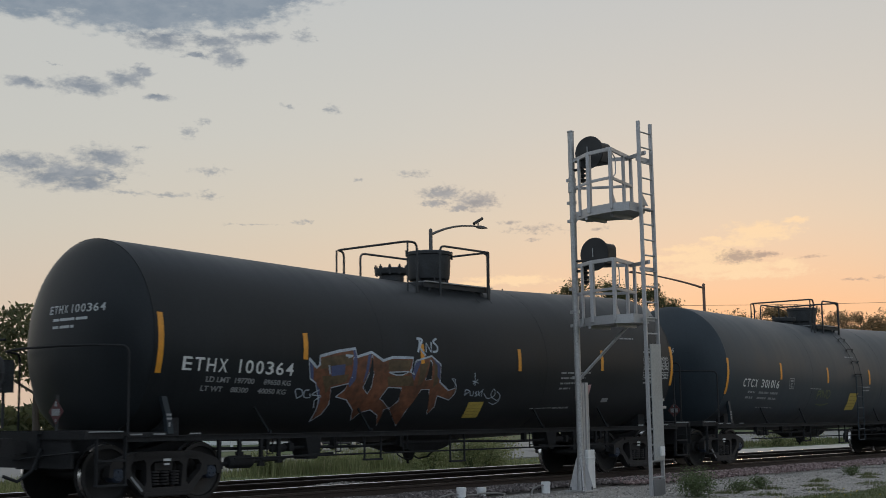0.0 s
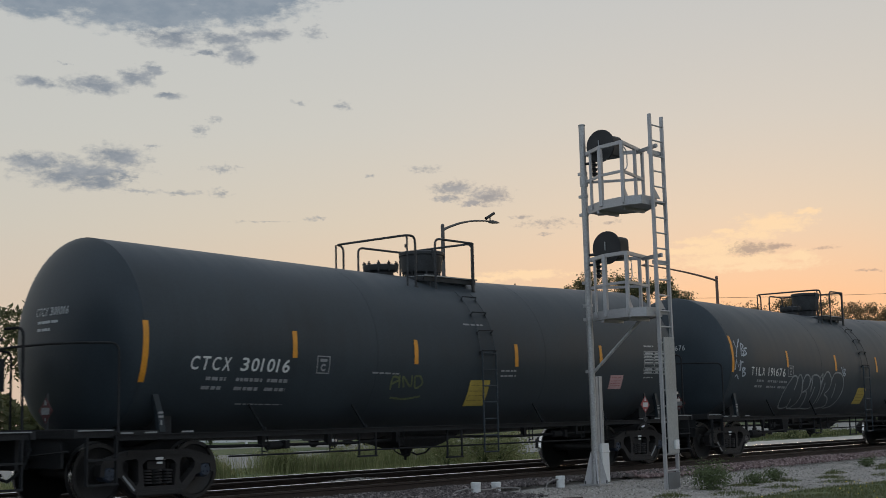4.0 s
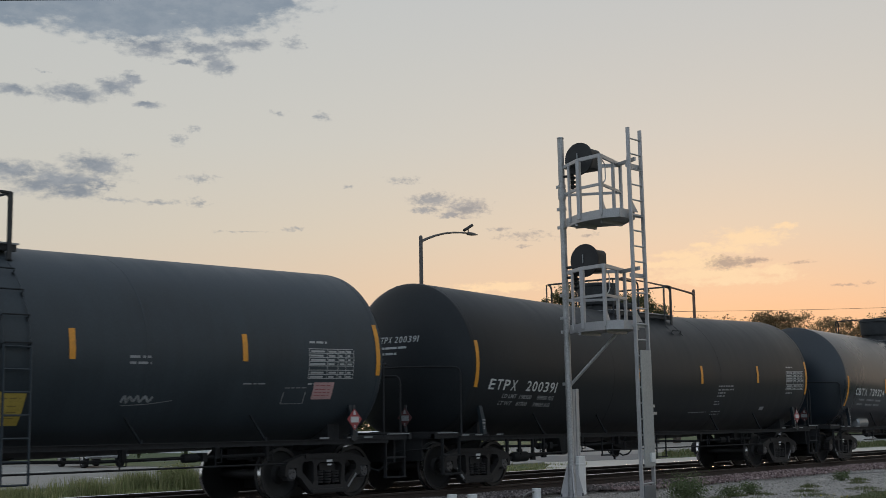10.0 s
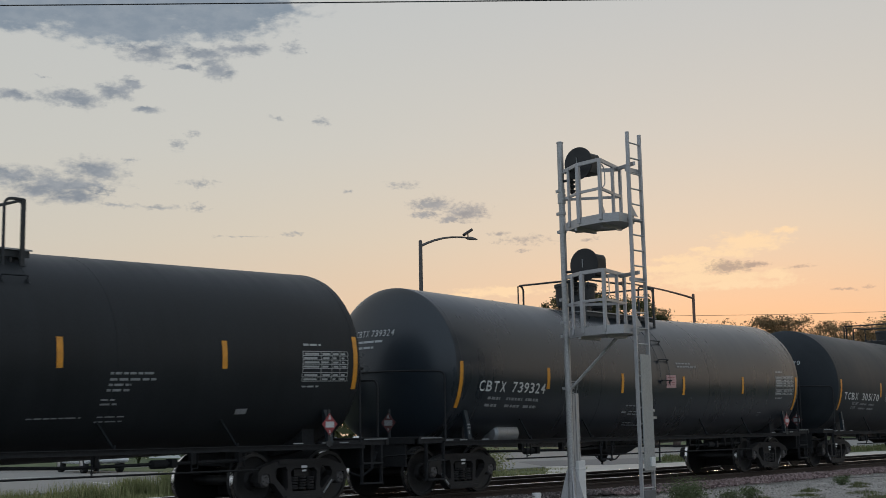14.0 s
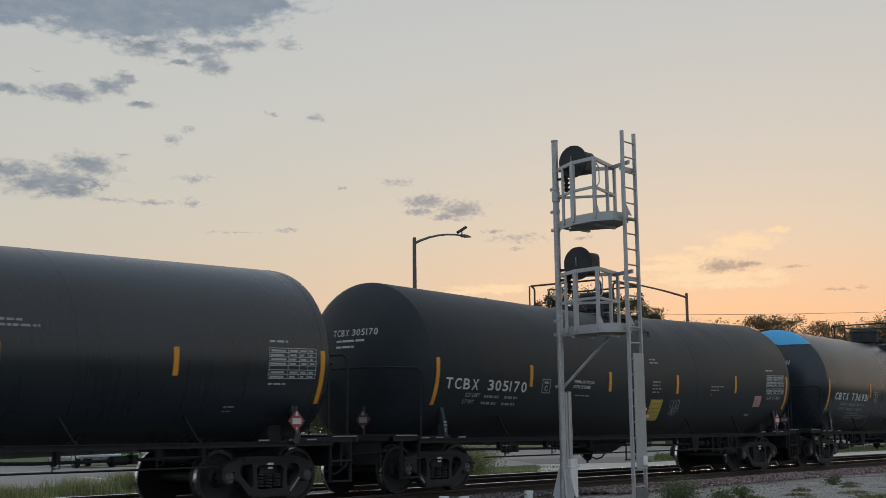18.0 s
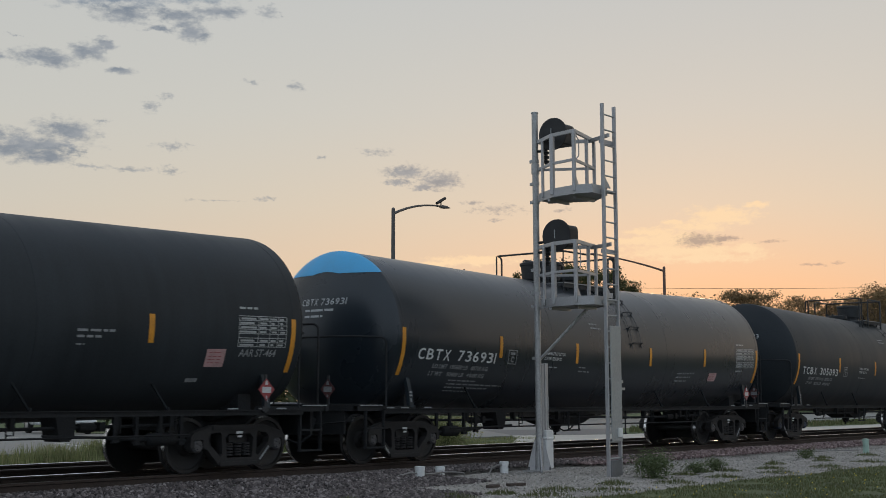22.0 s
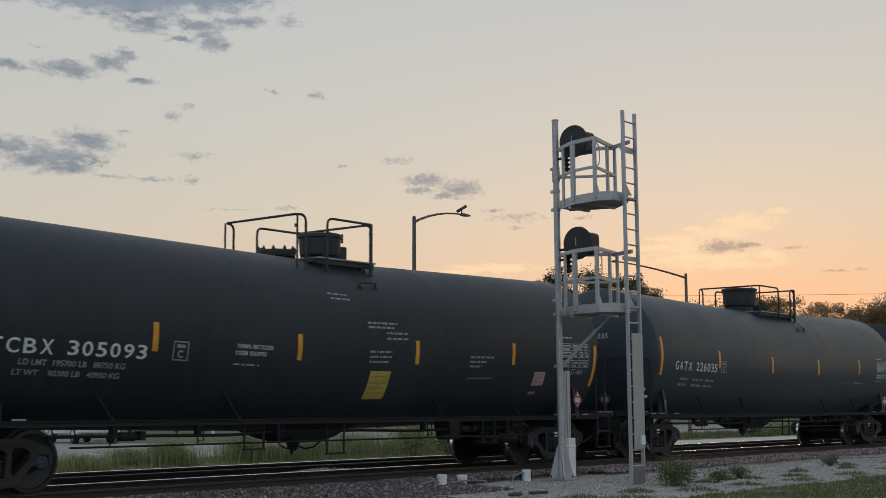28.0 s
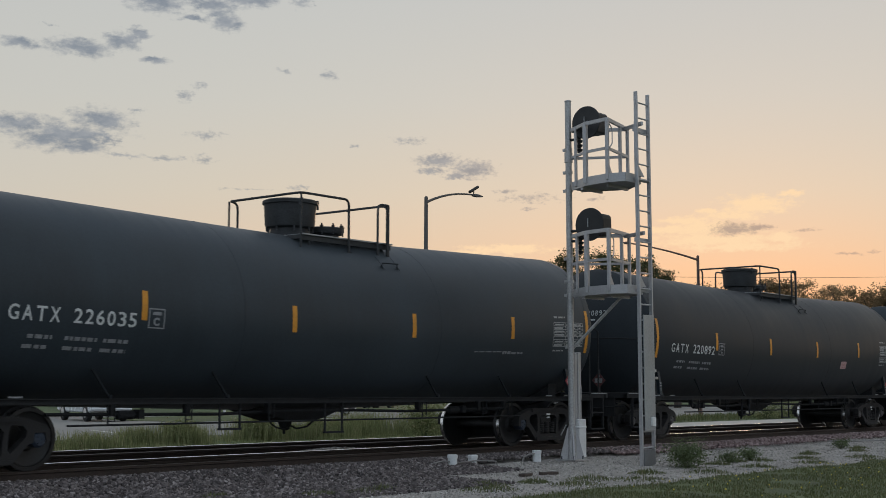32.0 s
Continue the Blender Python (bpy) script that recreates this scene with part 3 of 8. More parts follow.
TREAD = mat("wheel_tread_polished", (0.72, 0.70, 0.68), 0.25, 1.0, var=0.1, scale=8)
CAPBLUE = mat("bearing_cap_blue", (0.024, 0.036, 0.058), 0.6, var=0.3, scale=20)
CAPGREY = mat("bearing_cap_grey", (0.08, 0.08, 0.085), 0.5, 0.3, var=0.3, scale=20)
YELLOW = mat("reflective_yellow", (0.60, 0.255, 0.02), 0.45, var=0.2, scale=6)
PANEL_YELLOW = mat("faded_yellow_panel", (0.40, 0.30, 0.06), 0.6, var=0.2, scale=7)
FADEDPRINT = mat("faded_panel_print", (0.23, 0.17, 0.045), 0.7, var=0.3, scale=7)
TABLEWHITE = mat("stencil_table_white", (0.33, 0.345, 0.35), 0.6, var=0.2, scale=8)
PINK = mat("faded_red_panel", (0.42, 0.26, 0.26), 0.6, var=0.2, scale=7)
PLACARDWHITE = mat("placard_white", (0.44, 0.45, 0.46), 0.5, var=0.1, scale=10)
# the placard red again, darkened: shade on the leading end put into the colour
SHADEDRED = mat("placard_shaded_red", (0.085, 0.026, 0.028), 0.7, var=0.25, scale=10)
RED = mat("placard_red", (0.25, 0.035, 0.042), 0.5, var=0.1, scale=10)
HEADWHITE = mat("stencil_head_white", (0.42, 0.44, 0.45), 0.6, var=0.2, scale=8)
WHITE = mat("stencil_white", (0.56, 0.58, 0.58), 0.6, var=0.16, scale=8)
DIM = mat("stencil_faded_shaded_white", (0.24, 0.25, 0.26), 0.65, var=0.25, scale=8)
SKYBLUE = mat("sky_blue_paint", (0.06, 0.36, 0.66), 0.45, var=0.1, scale=2)
STEPMAT = mat("bare_grating_steel", (0.30, 0.31, 0.32), 0.5, 0.6, var=0.2, scale=8)

def bend(x):
    return HEAD["slope"] * (math.sqrt(x * x + 0.25) - 0.5)

def on_tank(x, s, lift=0.006):
    """A point at x along the car and arc s metres up from the tank's mid-height, on the side that faces the camera."""
    a = s / R_TANK
    return Vector((x, -(R_TANK + lift) * math.cos(a), Z_TANK + bend(x) + (R_TANK + lift) * math.sin(a)))

def patch(bm, x0, x1, s0, s1, slant=0.0, lift=0.006, n=4):
    rows = []
    for i in range(n + 1):
        s, d = s0 + (s1 - s0) * i / n, slant * i / n
        rows.append([bm.verts.new(on_tank(x0 + d, s, lift)), bm.verts.new(on_tank(x1 + d, s, lift))])
    for a, b in zip(rows, rows[1:]):
        bm.faces.new((a[0], a[1], b[1], b[0]))

def ribbon(bm, pts, w, lift=0.008):
    """A painted stroke of width w through (x, s) points on the tank's side."""
    rows = []
    for i, p in enumerate(pts):
        a, b = pts[max(i - 1, 0)], pts[min(i + 1, len(pts) - 1)]
        d = Vector((b[0] - a[0], b[1] - a[1]))
        d = d.normalized() if d.length > 1e-6 else Vector((1, 0))
        n = Vector((-d.y, d.x)) * w / 2
        rows.append([bm.verts.new(on_tank(p[0] + n.x, p[1] + n.y, lift)), bm.verts.new(on_tank(p[0] - n.x, p[1] - n.y, lift))])
    for a, b in zip(rows, rows[1:]):
        bm.faces.new((a[0], a[1], b[1], b[0]))

def smooth_line(pts, n=6):
    out = []
    for i in range(len(pts) - 1):
        p0, p1, p2, p3 = (Vector(pts[max(0, min(len(pts) - 1, i + k))]) for k in (-1, 0, 1, 2))
        for j in range(n):
            t = j / n
            q = 0.5 * ((2 * p1) + (p2 - p0) * t + (2 * p0 - 5 * p1 + 4 * p2 - p3) * t * t + (3 * p1 - p0 - 3 * p2 + p3) * t ** 3)
            out.append((q.x, q.y))
    return out + [tuple(pts[-1])]

def flat_text(body, size, shear=0.0, bold=0.0, wide=1.0):
    """Triangles of a line of lettering, as (points, faces), its left end at 0 and its baseline at 0."""
    cu = bpy.data.curves.new("lettering", "FONT")
    cu.body, cu.size, cu.shear, cu.offset, cu.resolution_u = body, size, shear, bold, 3
    ob = bpy.data.objects.new("lettering", cu)
    scene.collection.objects.link(ob)
    me = bpy.data.meshes.new_from_object(ob)
    pts = [(v.co.x * wide, v.co.y) for v in me.vertices]
    faces = [tuple(p.vertices) for p in me.polygons]
    bpy.data.objects.remove(ob)
    bpy.data.curves.remove(cu)
    bpy.data.meshes.remove(me)
    return pts, faces

def spaced_text(body, height, width, shear=0.0, bold=0.0):
    """A word in evenly pitched characters, as stencils have them; a space takes half a pitch."""
    pitch = width / (len(body) - 0.5 * body.count(" ") - 0.42 * body.count("1") - 0.22)
    pts, faces, at = [], [], 0.0
    for ch in body:
        if ch == " ":
            at += pitch * 0.5
            continue
        p, f = flat_text(ch, height / 0.70, 0.0, bold)
        lo, hi, top = min(q[0] for q in p), max(q[0] for q in p), max(q[1] for q in p)
        w = pitch * 0.76
        k = w / (hi - lo) if ch not in "1I" else min(1.0, w / (hi - lo)) * 1.05
        slide = 0.0 if ch == "1" else (w - (hi - lo) * k) * 0.5
        base = len(pts)
        for x, y in p:
            y *= height / max(top, 0.01) if ch not in "Q," else 1.0
            pts.append((at + slide + (x - lo) * k + shear * y, y))
        faces += [tuple(base + i for i in g) for g in f]
        at += pitch * (0.58 if ch == "1" else 1.0)
    return pts, faces

def tank_text(bm, body, x, s, height, width=None, shear=0.0, bold=0.0, lift=0.007, even=False):
    """Lettering wrapped on the tank's side; height is that of a capital."""
    if even:
        pts, faces = spaced_text(body, height, width, shear, bold)
        k = 1.0
    else:
        pts, faces = flat_text(body, height / 0.70, shear, bold)
        k = width / max(p[0] for p in pts) if width else 1.0
    vs = [bm.verts.new(on_tank(x + p[0] * k, s + p[1], lift)) for p in pts]
    for f in faces:
        if len(set(f)) > 2:
            try:
                bm.faces.new([vs[i] for i in f])
            except ValueError:
                pass

def tank_bars(bm, rows, lift=0.006):
    """Lines of small unreadable stencilling: x, s, length, height; broken into word-like runs."""
    rng = random.Random(len(rows) * 7 + 3)
    for x, s, length, h in rows:
        at = x
        while at < x + length:
            w = min(rng.uniform(0.06, 0.22), x + length - at)
            patch(bm, at, at + w * 0.86, s, s + h * 0.72, 0, lift, 1)
            at += w + 0.015

HEAD = dict(rim=0.15, depth=0.50, slope=SLOPE)   # of the car being built: how far its rim stands out, the dome's depth, the fall of its halves

def dome(q):
    """How far the head stands out from its rim, at a fraction q of the tank's radius."""
    return HEAD["depth"] * max(0.0, 1 - q * q) ** 0.7

def tank_profile(half):
    rim = half + HEAD["rim"]
    pr = [(-rim - dome(math.sin(math.pi / 2 * i / 15)), max(0.002, R_TANK * math.sin(math.pi / 2 * i / 15))) for i in range(15)]
    pr += [(-rim - 0.02, R_TANK - 0.018), (-rim, R_TANK - 0.004), (-rim + 0.03, R_TANK)]
    mid = [(-half + 2 * half * i / 10, R_TANK) for i in range(1, 10)]
    return pr + mid + [(-u, r) for u, r in pr[::-1]]

def belly(z):
    """The jacket's underside is a little flatter than round."""
    return z if z > -1.05 else -1.05 + (z + 1.05) * 0.76

def tank_mesh(bm, half):
    lathe(bm, tank_profile(half), "x", 72, (0, 0, Z_TANK))
    for v in bm.verts:
        v.co.z = Z_TANK + belly(v.co.z - Z_TANK) + bend(v.co.x)

def ring_mesh(bm, x, w=0.05, lift=0.006):
    n = 64
    a = [[bm.verts.new((x + d, (R_TANK + l) * math.cos(k * 2 * math.pi / n), Z_TANK + bend(x) + belly((R_TANK + l) * math.sin(k * 2 * math.pi / n)))) for k in range(n)]
         for d, l in ((-w / 2, -0.01), (-w / 2, lift), (w / 2, lift), (w / 2, -0.01))]
    for p, q in zip(a, a[1:]):
        for k in range(n):
            bm.faces.new((p[k], p[(k + 1) % n], q[(k + 1) % n], q[k]))

def cap_mesh(bm, half, level):
    """The painted crown of the leading head, above a level line."""
    cols = 28
    rows = []
    for i in range(8, 41):
        q = math.sin(math.pi / 2 * i / 40)
        x, r = -half - HEAD["rim"] - dome(q) - 0.006, (R_TANK + 0.004) * q
        if r <= level:
            continue
        lim = math.acos(level / r)
        rows.append([bm.verts.new((x, r * math.sin(lim * (2 * k / cols - 1)), Z_TANK + bend(x) + r * math.cos(lim * (2 * k / cols - 1)))) for k in range(cols + 1)])
    r = R_TANK + 0.006
    for x, lv in ((-half - HEAD["rim"] + 0.03, level + 0.02), (-half + 0.02, level + 0.30)):
        lim = math.acos(lv / r)
        rows.append([bm.verts.new((x, r * math.sin(lim * (2 * k / cols - 1)), Z_TANK + bend(x) + r * math.cos(lim * (2 * k / cols - 1)))) for k in range(cols + 1)])
    for p, q in zip(rows, rows[1:]):
        for k in range(cols):
            bm.faces.new((p[k], p[k + 1], q[k + 1], q[k]))

def wheel_mesh(bm):
    for s in (-1, 1):
        lathe(bm, [(s * 0.66, 0.10), (s * 0.66, 0.483), (s * 0.685, 0.487), (s * 0.70, 0.465), (s * 0.715, 0.457), (s * 0.802, 0.452), (s * 0.806, 0.395),
                   (s * 0.775, 0.382), (s * 0.735, 0.30), (s * 0.742, 0.17), (s * 0.80, 0.135), (s * 0.80, 0.09)], "y", 40)
    tube(bm, [(0, -1.02, 0), (0, 1.02, 0)], 0.085, 14)

def tread_mesh(bm, s):
    y0, r0, y1, r1, n = 0.716, 0.4595, 0.790, 0.4555, 40
    a = [bm.verts.new((r0 * math.sin(2 * math.pi * k / n), s * y0, r0 * math.cos(2 * math.pi * k / n))) for k in range(n)]
    b = [bm.verts.new((r1 * math.sin(2 * math.pi * k / n), s * y1, r1 * math.cos(2 * math.pi * k / n))) for k in range(n)]
    for k in range(n):
        bm.faces.new((a[k], a[(k + 1) % n], b[(k + 1) % n], b[k]))

def bearing_mesh(bm, s):
    lathe(bm, [(s * 0.90, 0.02), (s * 0.90, 0.115), (s * 1.06, 0.115), (s * 1.075, 0.10), (s * 1.09, 0.085), (s * 1.09, 0.02)], "y", 20)
    for k in range(3):
        a = 2 * math.pi * k / 3
        tube(bm, [(0.05 * math.sin(a), s * 1.08, 0.05 * math.cos(a)), (0.05 * math.sin(a), s * 1.11, 0.05 * math.cos(a))], 0.016, 6)

def side_frame_mesh(bm):
    """A cast truck side frame in one piece: jaws over the bearings, two side windows and the spring opening."""
    half_out = [(0.55, 0.79), (0.74, 0.74), (0.98, 0.67), (1.05, 0.60), (1.06, 0.43), (0.99, 0.42), (0.975, 0.555), (0.80, 0.555), (0.785, 0.42), (0.70, 0.39), (0.48, 0.16), (0.40, 0.11)]
    outline = [(-x, z) for x, z in half_out] + half_out[::-1]
    window = [(0.42, 0.27), (0.66, 0.49), (0.68, 0.58), (0.62, 0.65), (0.43, 0.67), (0.39, 0.62), (0.38, 0.32)]
    loops = [outline, window, [(-x, z) for x, z in window], [(-0.28, 0.25), (0.28, 0.25), (0.31, 0.58), (0.24, 0.64), (-0.24, 0.64), (-0.31, 0.58)]]
    edges = []
    for loop in loops:
        vs = [bm.verts.new((x, -0.075, z)) for x, z in loop]
        edges += [bm.edges.new((vs[k - 1], vs[k])) for k in range(len(vs))]
    faces = [f for f in bmesh.ops.triangle_fill(bm, use_beauty=True, edges=edges)["geom"] if isinstance(f, bmesh.types.BMFace)]
    back = bmesh.ops.extrude_face_region(bm, geom=faces)["geom"]
    bmesh.ops.translate(bm, vec=(0, 0.15, 0), verts=[g for g in back if isinstance(g, bmesh.types.BMVert)])
    # raised rim along the top and bottom chords
    for (x0, z0), (x1, z1) in (((-0.60, 0.745), (0.60, 0.745)), ((-0.44, 0.155), (0.44, 0.155))):
        box(bm, x0, x1, -0.10, -0.075, z0 - 0.03, z0 + 0.03)
    bmesh.ops.recalc_face_normals(bm, faces=bm.faces[:])

def spring_mesh(bm):
    for x in (-0.19, 0.0, 0.19):
        for k in range(5):
            z = 0.285 + k * 0.045
            lathe(bm, [(z, 0.045), (z, 0.082), (z + 0.028, 0.082), (z + 0.028, 0.045)], "z", 12, (x, 0, 0))

def bolster_mesh(bm):
    prism(bm, [(-1.02, 0.50), (1.02, 0.50), (1.02, 0.62), (0.5, 0.74), (-0.5, 0.74), (-1.02, 0.62)], -0.17, 0.17, "x")
    lathe(bm, [(0.74, 0.22), (0.80, 0.22)], "z", 16)

def brake_beam_mesh(bm):
    tube(bm, [(-0.40, -0.75, 0.42), (-0.40, 0.75, 0.42)], 0.05, 8)
    tube(bm, [(0.40, -0.75, 0.42), (0.40, 0.75, 0.42)], 0.05, 8)
    tube(bm, [(-0.40, 0, 0.42), (0.40, 0, 0.50)], 0.03, 6)
    for s in (-1, 1):
        prism(bm, [(s * 0.36, 0.18), (s * 0.44, 0.18), (s * 0.46, 0.66), (s * 0.34, 0.66)], -0.62, 0.62)
        box(bm, s * 0.42 - 0.06, s * 0.42 + 0.06, -0.80, -0.66, 0.26, 0.62)
        box(bm, s * 0.42 - 0.06, s * 0.42 + 0.06, 0.66, 0.80, 0.26, 0.62)

def saddle_mesh(bm):
    """Body bolster between the stub sill and the tank."""
    poly = []
    for i in range(13):
        a = radians(-90 - 46 + 92 * i / 12)
        poly.append((R_TANK * math.cos(a), 0.12 + Z_TANK + belly(R_TANK * math.sin(a))))
    poly += [(1.2, 1.0), (0.5, 0.84), (-0.5, 0.84), (-1.2, 1.0)]
    prism(bm, poly[::-1], -0.14, 0.14, "x")

def stub_sill_mesh(bm):
    box(bm, -1.35, 1.55, -0.33, 0.33, 0.70, 1.08)
    box(bm, -1.30, -0.55, -0.28, 0.28, 0.56, 0.70)
    box(bm, -1.35, 1.55, -0.42, 0.42, 1.08, 1.11)

def coupler_mesh(bm):
    box(bm, -0.42, 0.1, -0.09, 0.09, 0.80, 0.98)
    prism(bm, [(-0.62, -0.20), (-0.40, -0.20), (-0.36, 0.0), (-0.40, 0.17), (-0.50, 0.19), (-0.52, 0.05), (-0.64, 0.0)], 0.76, 1.02, "z")

def end_platform_mesh(bm):
    box(bm, -0.08, 0.0, -1.47, 1.47, 1.0, 1.12)
    box(bm, -0.05, 0.0, -1.10, 1.10, 0.58, 1.0)
    tube(bm, [(-0.12, -1.40, 0.82), (-0.12, -0.25, 0.74), (-0.30, 0.0, 0.70)], 0.016, 6)
    tube(bm, [(-0.10, -0.42, 0.86), (-0.24, -0.42, 0.55), (-0.40, -0.30, 0.40), (-0.55, -0.15, 0.48)], 0.026, 7)
    box(bm, 0.0, 0.50, -1.45, 1.45, 1.085, 1.11)
    for k in range(12):
        y = -1.40 + k * 2.8 / 11
        box(bm, 0.0, 0.50, y - 0.01, y + 0.01, 1.11, 1.13)
    for y in (-1.40, 1.40):
        box(bm, -0.08, 1.60, y - 0.04, y + 0.04, 1.0, 1.09)

def end_rail_mesh(bm):
    """Handrail round the head of the tank, bent down to the platform at both corners."""
    z = 2.36
    tube(bm, bent([(0.48, -1.54, 1.06), (0.48, -1.54, z), (0.10, -1.15, z + 0.01), (-0.02, -0.5, z + 0.02), (-0.02, 0.5, z + 0.02),
                   (0.10, 1.15, z + 0.01), (0.62, 1.54, z), (0.62, 1.54, 1.06)], 0.14), 0.019, 7)

def corner_hoop_mesh(bm, top=2.54):
    """Tall grab hoop at the far corner."""
    z = top - 0.12
    tube(bm, [(0.0, 1.30, 1.10), (0.0, 1.30, z)] + [(0.0, 1.18 + 0.12 * math.cos(radians(a)), z + 0.12 * math.sin(radians(a))) for a in (30, 60, 90)] + [(0.05, 0.90, top)], 0.021, 7)

def brake_wheel_mesh(bm):
    n = 24
    pts = [(0, 0.28 * math.cos(2 * math.pi * k / n), 0.28 * math.sin(2 * math.pi * k / n)) for k in range(n + 1)]
    tube(bm, pts, 0.016, 6, False)
    for k in range(6):
        a = 2 * math.pi * k / 6
        tube(bm, [(0, 0, 0), (0, 0.28 * math.cos(a), 0.28 * math.sin(a))], 0.012, 5)
    tube(bm, [(-0.04, 0, 0), (0.25, 0, 0)], 0.035, 8)
    box(bm, 0.06, 0.26, -0.13, 0.13, -0.30, 0.20)
    tube(bm, [(0.16, 0, -0.3), (0.16, 0, -0.85)], 0.025, 6)

def diamond_mesh(bm, size=0.185):
    prism(bm, [(0, -size), (size, 0), (0, size), (-size, 0)], -0.004, 0.004, "y")

def diamond_marks(bm):
    box(bm, -0.10, 0.10, -0.009, -0.005, -0.055, 0.045)
    prism(bm, [(-0.035, 0.08), (0.035, 0.08), (0.02, 0.13), (0, 0.16), (-0.02, 0.13)], -0.009, -0.005, "y")
    box(bm, -0.012, 0.012, -0.009, -0.005, -0.15, -0.10)

def stirrup_mesh(bm, drop=0.44, w=0.40, splay=0.0):
    """A hanging step; a splayed one spreads to a wider hold above and has a slanting brace on each side."""
    for x in (-w / 2, w / 2):
        tube(bm, [(x * (1 + splay), 0, 0), (x, 0, -drop)], 0.021, 6)
        if splay:
            tube(bm, [(x + 0.24, 0.12, -0.05), (x, 0.01, -drop + 0.02)], 0.015, 5)
    box(bm, -w / 2 - 0.02, w / 2 + 0.02, -0.03, 0.03, -drop - 0.02, -drop + 0.012)

def belly_mesh(bm, half):
    """Brake pipe, rods and hangers slung below the tank."""
    tube(bm, [(-half + 1.8, -0.85, 0.80), (-2.3, -0.85, 0.77), (-1.0, -0.7, 0.80), (1.0, -0.7, 0.80), (2.3, -0.85, 0.77), (half - 1.8, -0.85, 0.80)], 0.030, 6)
    tube(bm, [(-half + 1.9, -1.25, 0.645), (half - 1.9, -1.25, 0.645)], 0.016, 5)
    for x in (-half + 2.6, -3.3, -1.55, 2.35, 4.2, half - 2.3):
        tube(bm, [(x, -1.25, 1.0), (x, -1.25, 0.64)], 0.013, 5)
        tube(bm, [(x + 0.12, -1.25, 1.0), (x + 0.12, -1.25, 0.70), (x, -1.25, 0.70)], 0.012, 5)
        box(bm, x + 0.3, x + 0.38, -0.90, -0.80, 0.76, 0.98)
    for x in (-half + 3.2, half - 3.6):
        lathe(bm, [(x - 0.16, 0.02), (x - 0.14, 0.07), (x + 0.14, 0.07), (x + 0.16, 0.02)], "x", 12, (0, -0.85, 0.78))
        box(bm, x + 0.2, x + 0.30, -0.94, -0.78, 0.72, 0.86)

def flip(bm, e):
    """Mirrors a mesh end for end for the trailing end (e = 1)."""
    if e > 0:
        for v in bm.verts:
            v.co.x = -v.co.x
        bmesh.ops.reverse_faces(bm, faces=bm.faces[:])

def brake_cylinder_mesh(bm):
    lathe(bm, [(1.30, 0.03), (1.32, 0.09), (1.38, 0.105), (1.80, 0.105), (1.84, 0.08), (1.86, 0.03)], "x", 16, (0, -0.95, 0.58))

def slack_rod_mesh(bm):
    tube(bm, [(0.80, -0.95, 0.54), (1.84, -0.95, 0.58), (2.60, -0.95, 0.62), (2.62, -0.95, 0.625), (3.75, -0.95, 0.67)], [0.03, 0.034, 0.034, 0.02, 0.02], 8)

def hanger_mesh(bm, drop):
    box(bm, -0.03, 0.03, -0.98, -0.93, 1.0 - drop, 1.0)
    box(bm, -0.06, 0.06, -0.99, -0.92, 1.0 - drop, 1.06 - drop)

def lever_bracket_mesh(bm):
    """Hanging plate that carries the brake lever, its foot narrower than its top."""
    prism(bm, [(-0.20, 1.02), (0.20, 1.02), (0.16, 0.66), (0.08, 0.58), (-0.08, 0.58), (-0.12, 0.70)], -0.95, -0.55)

def corner_step_mesh(bm):
    """Square step hung from the corner of the end platform."""
    for x in (-0.25, 0.25):
        box(bm, x - 0.012, x + 0.012, -0.03, 0.03, -0.66, 0.0)
    box(bm, -0.26, 0.26, -0.05, 0.05, -0.68, -0.65)
    box(bm, -0.26, 0.26, -0.05, 0.05, -0.33, -0.30)

def outlet_mesh(bm):
    """Bottom outlet: wide skid and valve nozzle with its cap."""
    prism(bm, [(-1.25, 0.90), (1.25, 0.90), (0.62, 0.68), (0.24, 0.60), (-0.20, 0.60), (-0.62, 0.70)], -0.42, 0.42)
    lathe(bm, [(0.44, 0.05), (0.47, 0.09), (0.54, 0.11), (0.64, 0.15)], "z", 14)
    tube(bm, [(-0.02, 0, 0.44), (-0.02, 0, 0.38)], 0.028, 8)
    tube(bm, [(0.06, -0.1, 0.52), (0.20, -0.1, 0.47), (0.45, -0.1, 0.50), (0.75, -0.1, 0.68), (0.95, -0.1, 0.84)], 0.018, 6)

def hose_mesh(bm):
    tube(bm, [(0.0, -0.1, 0.48), (-0.14, -0.1, 0.47), (-0.30, -0.1, 0.50), (-0.42, -0.1, 0.56), (-0.5, -0.1, 0.66), (-0.55, -0.1, 0.80)], 0.014, 6)

def reservoir_mesh(bm):
    lathe(bm, [(-0.42, 0.02), (-0.40, 0.15), (-0.34, 0.20), (0.34, 0.20), (0.40, 0.15), (0.42, 0.02)], "x", 18)

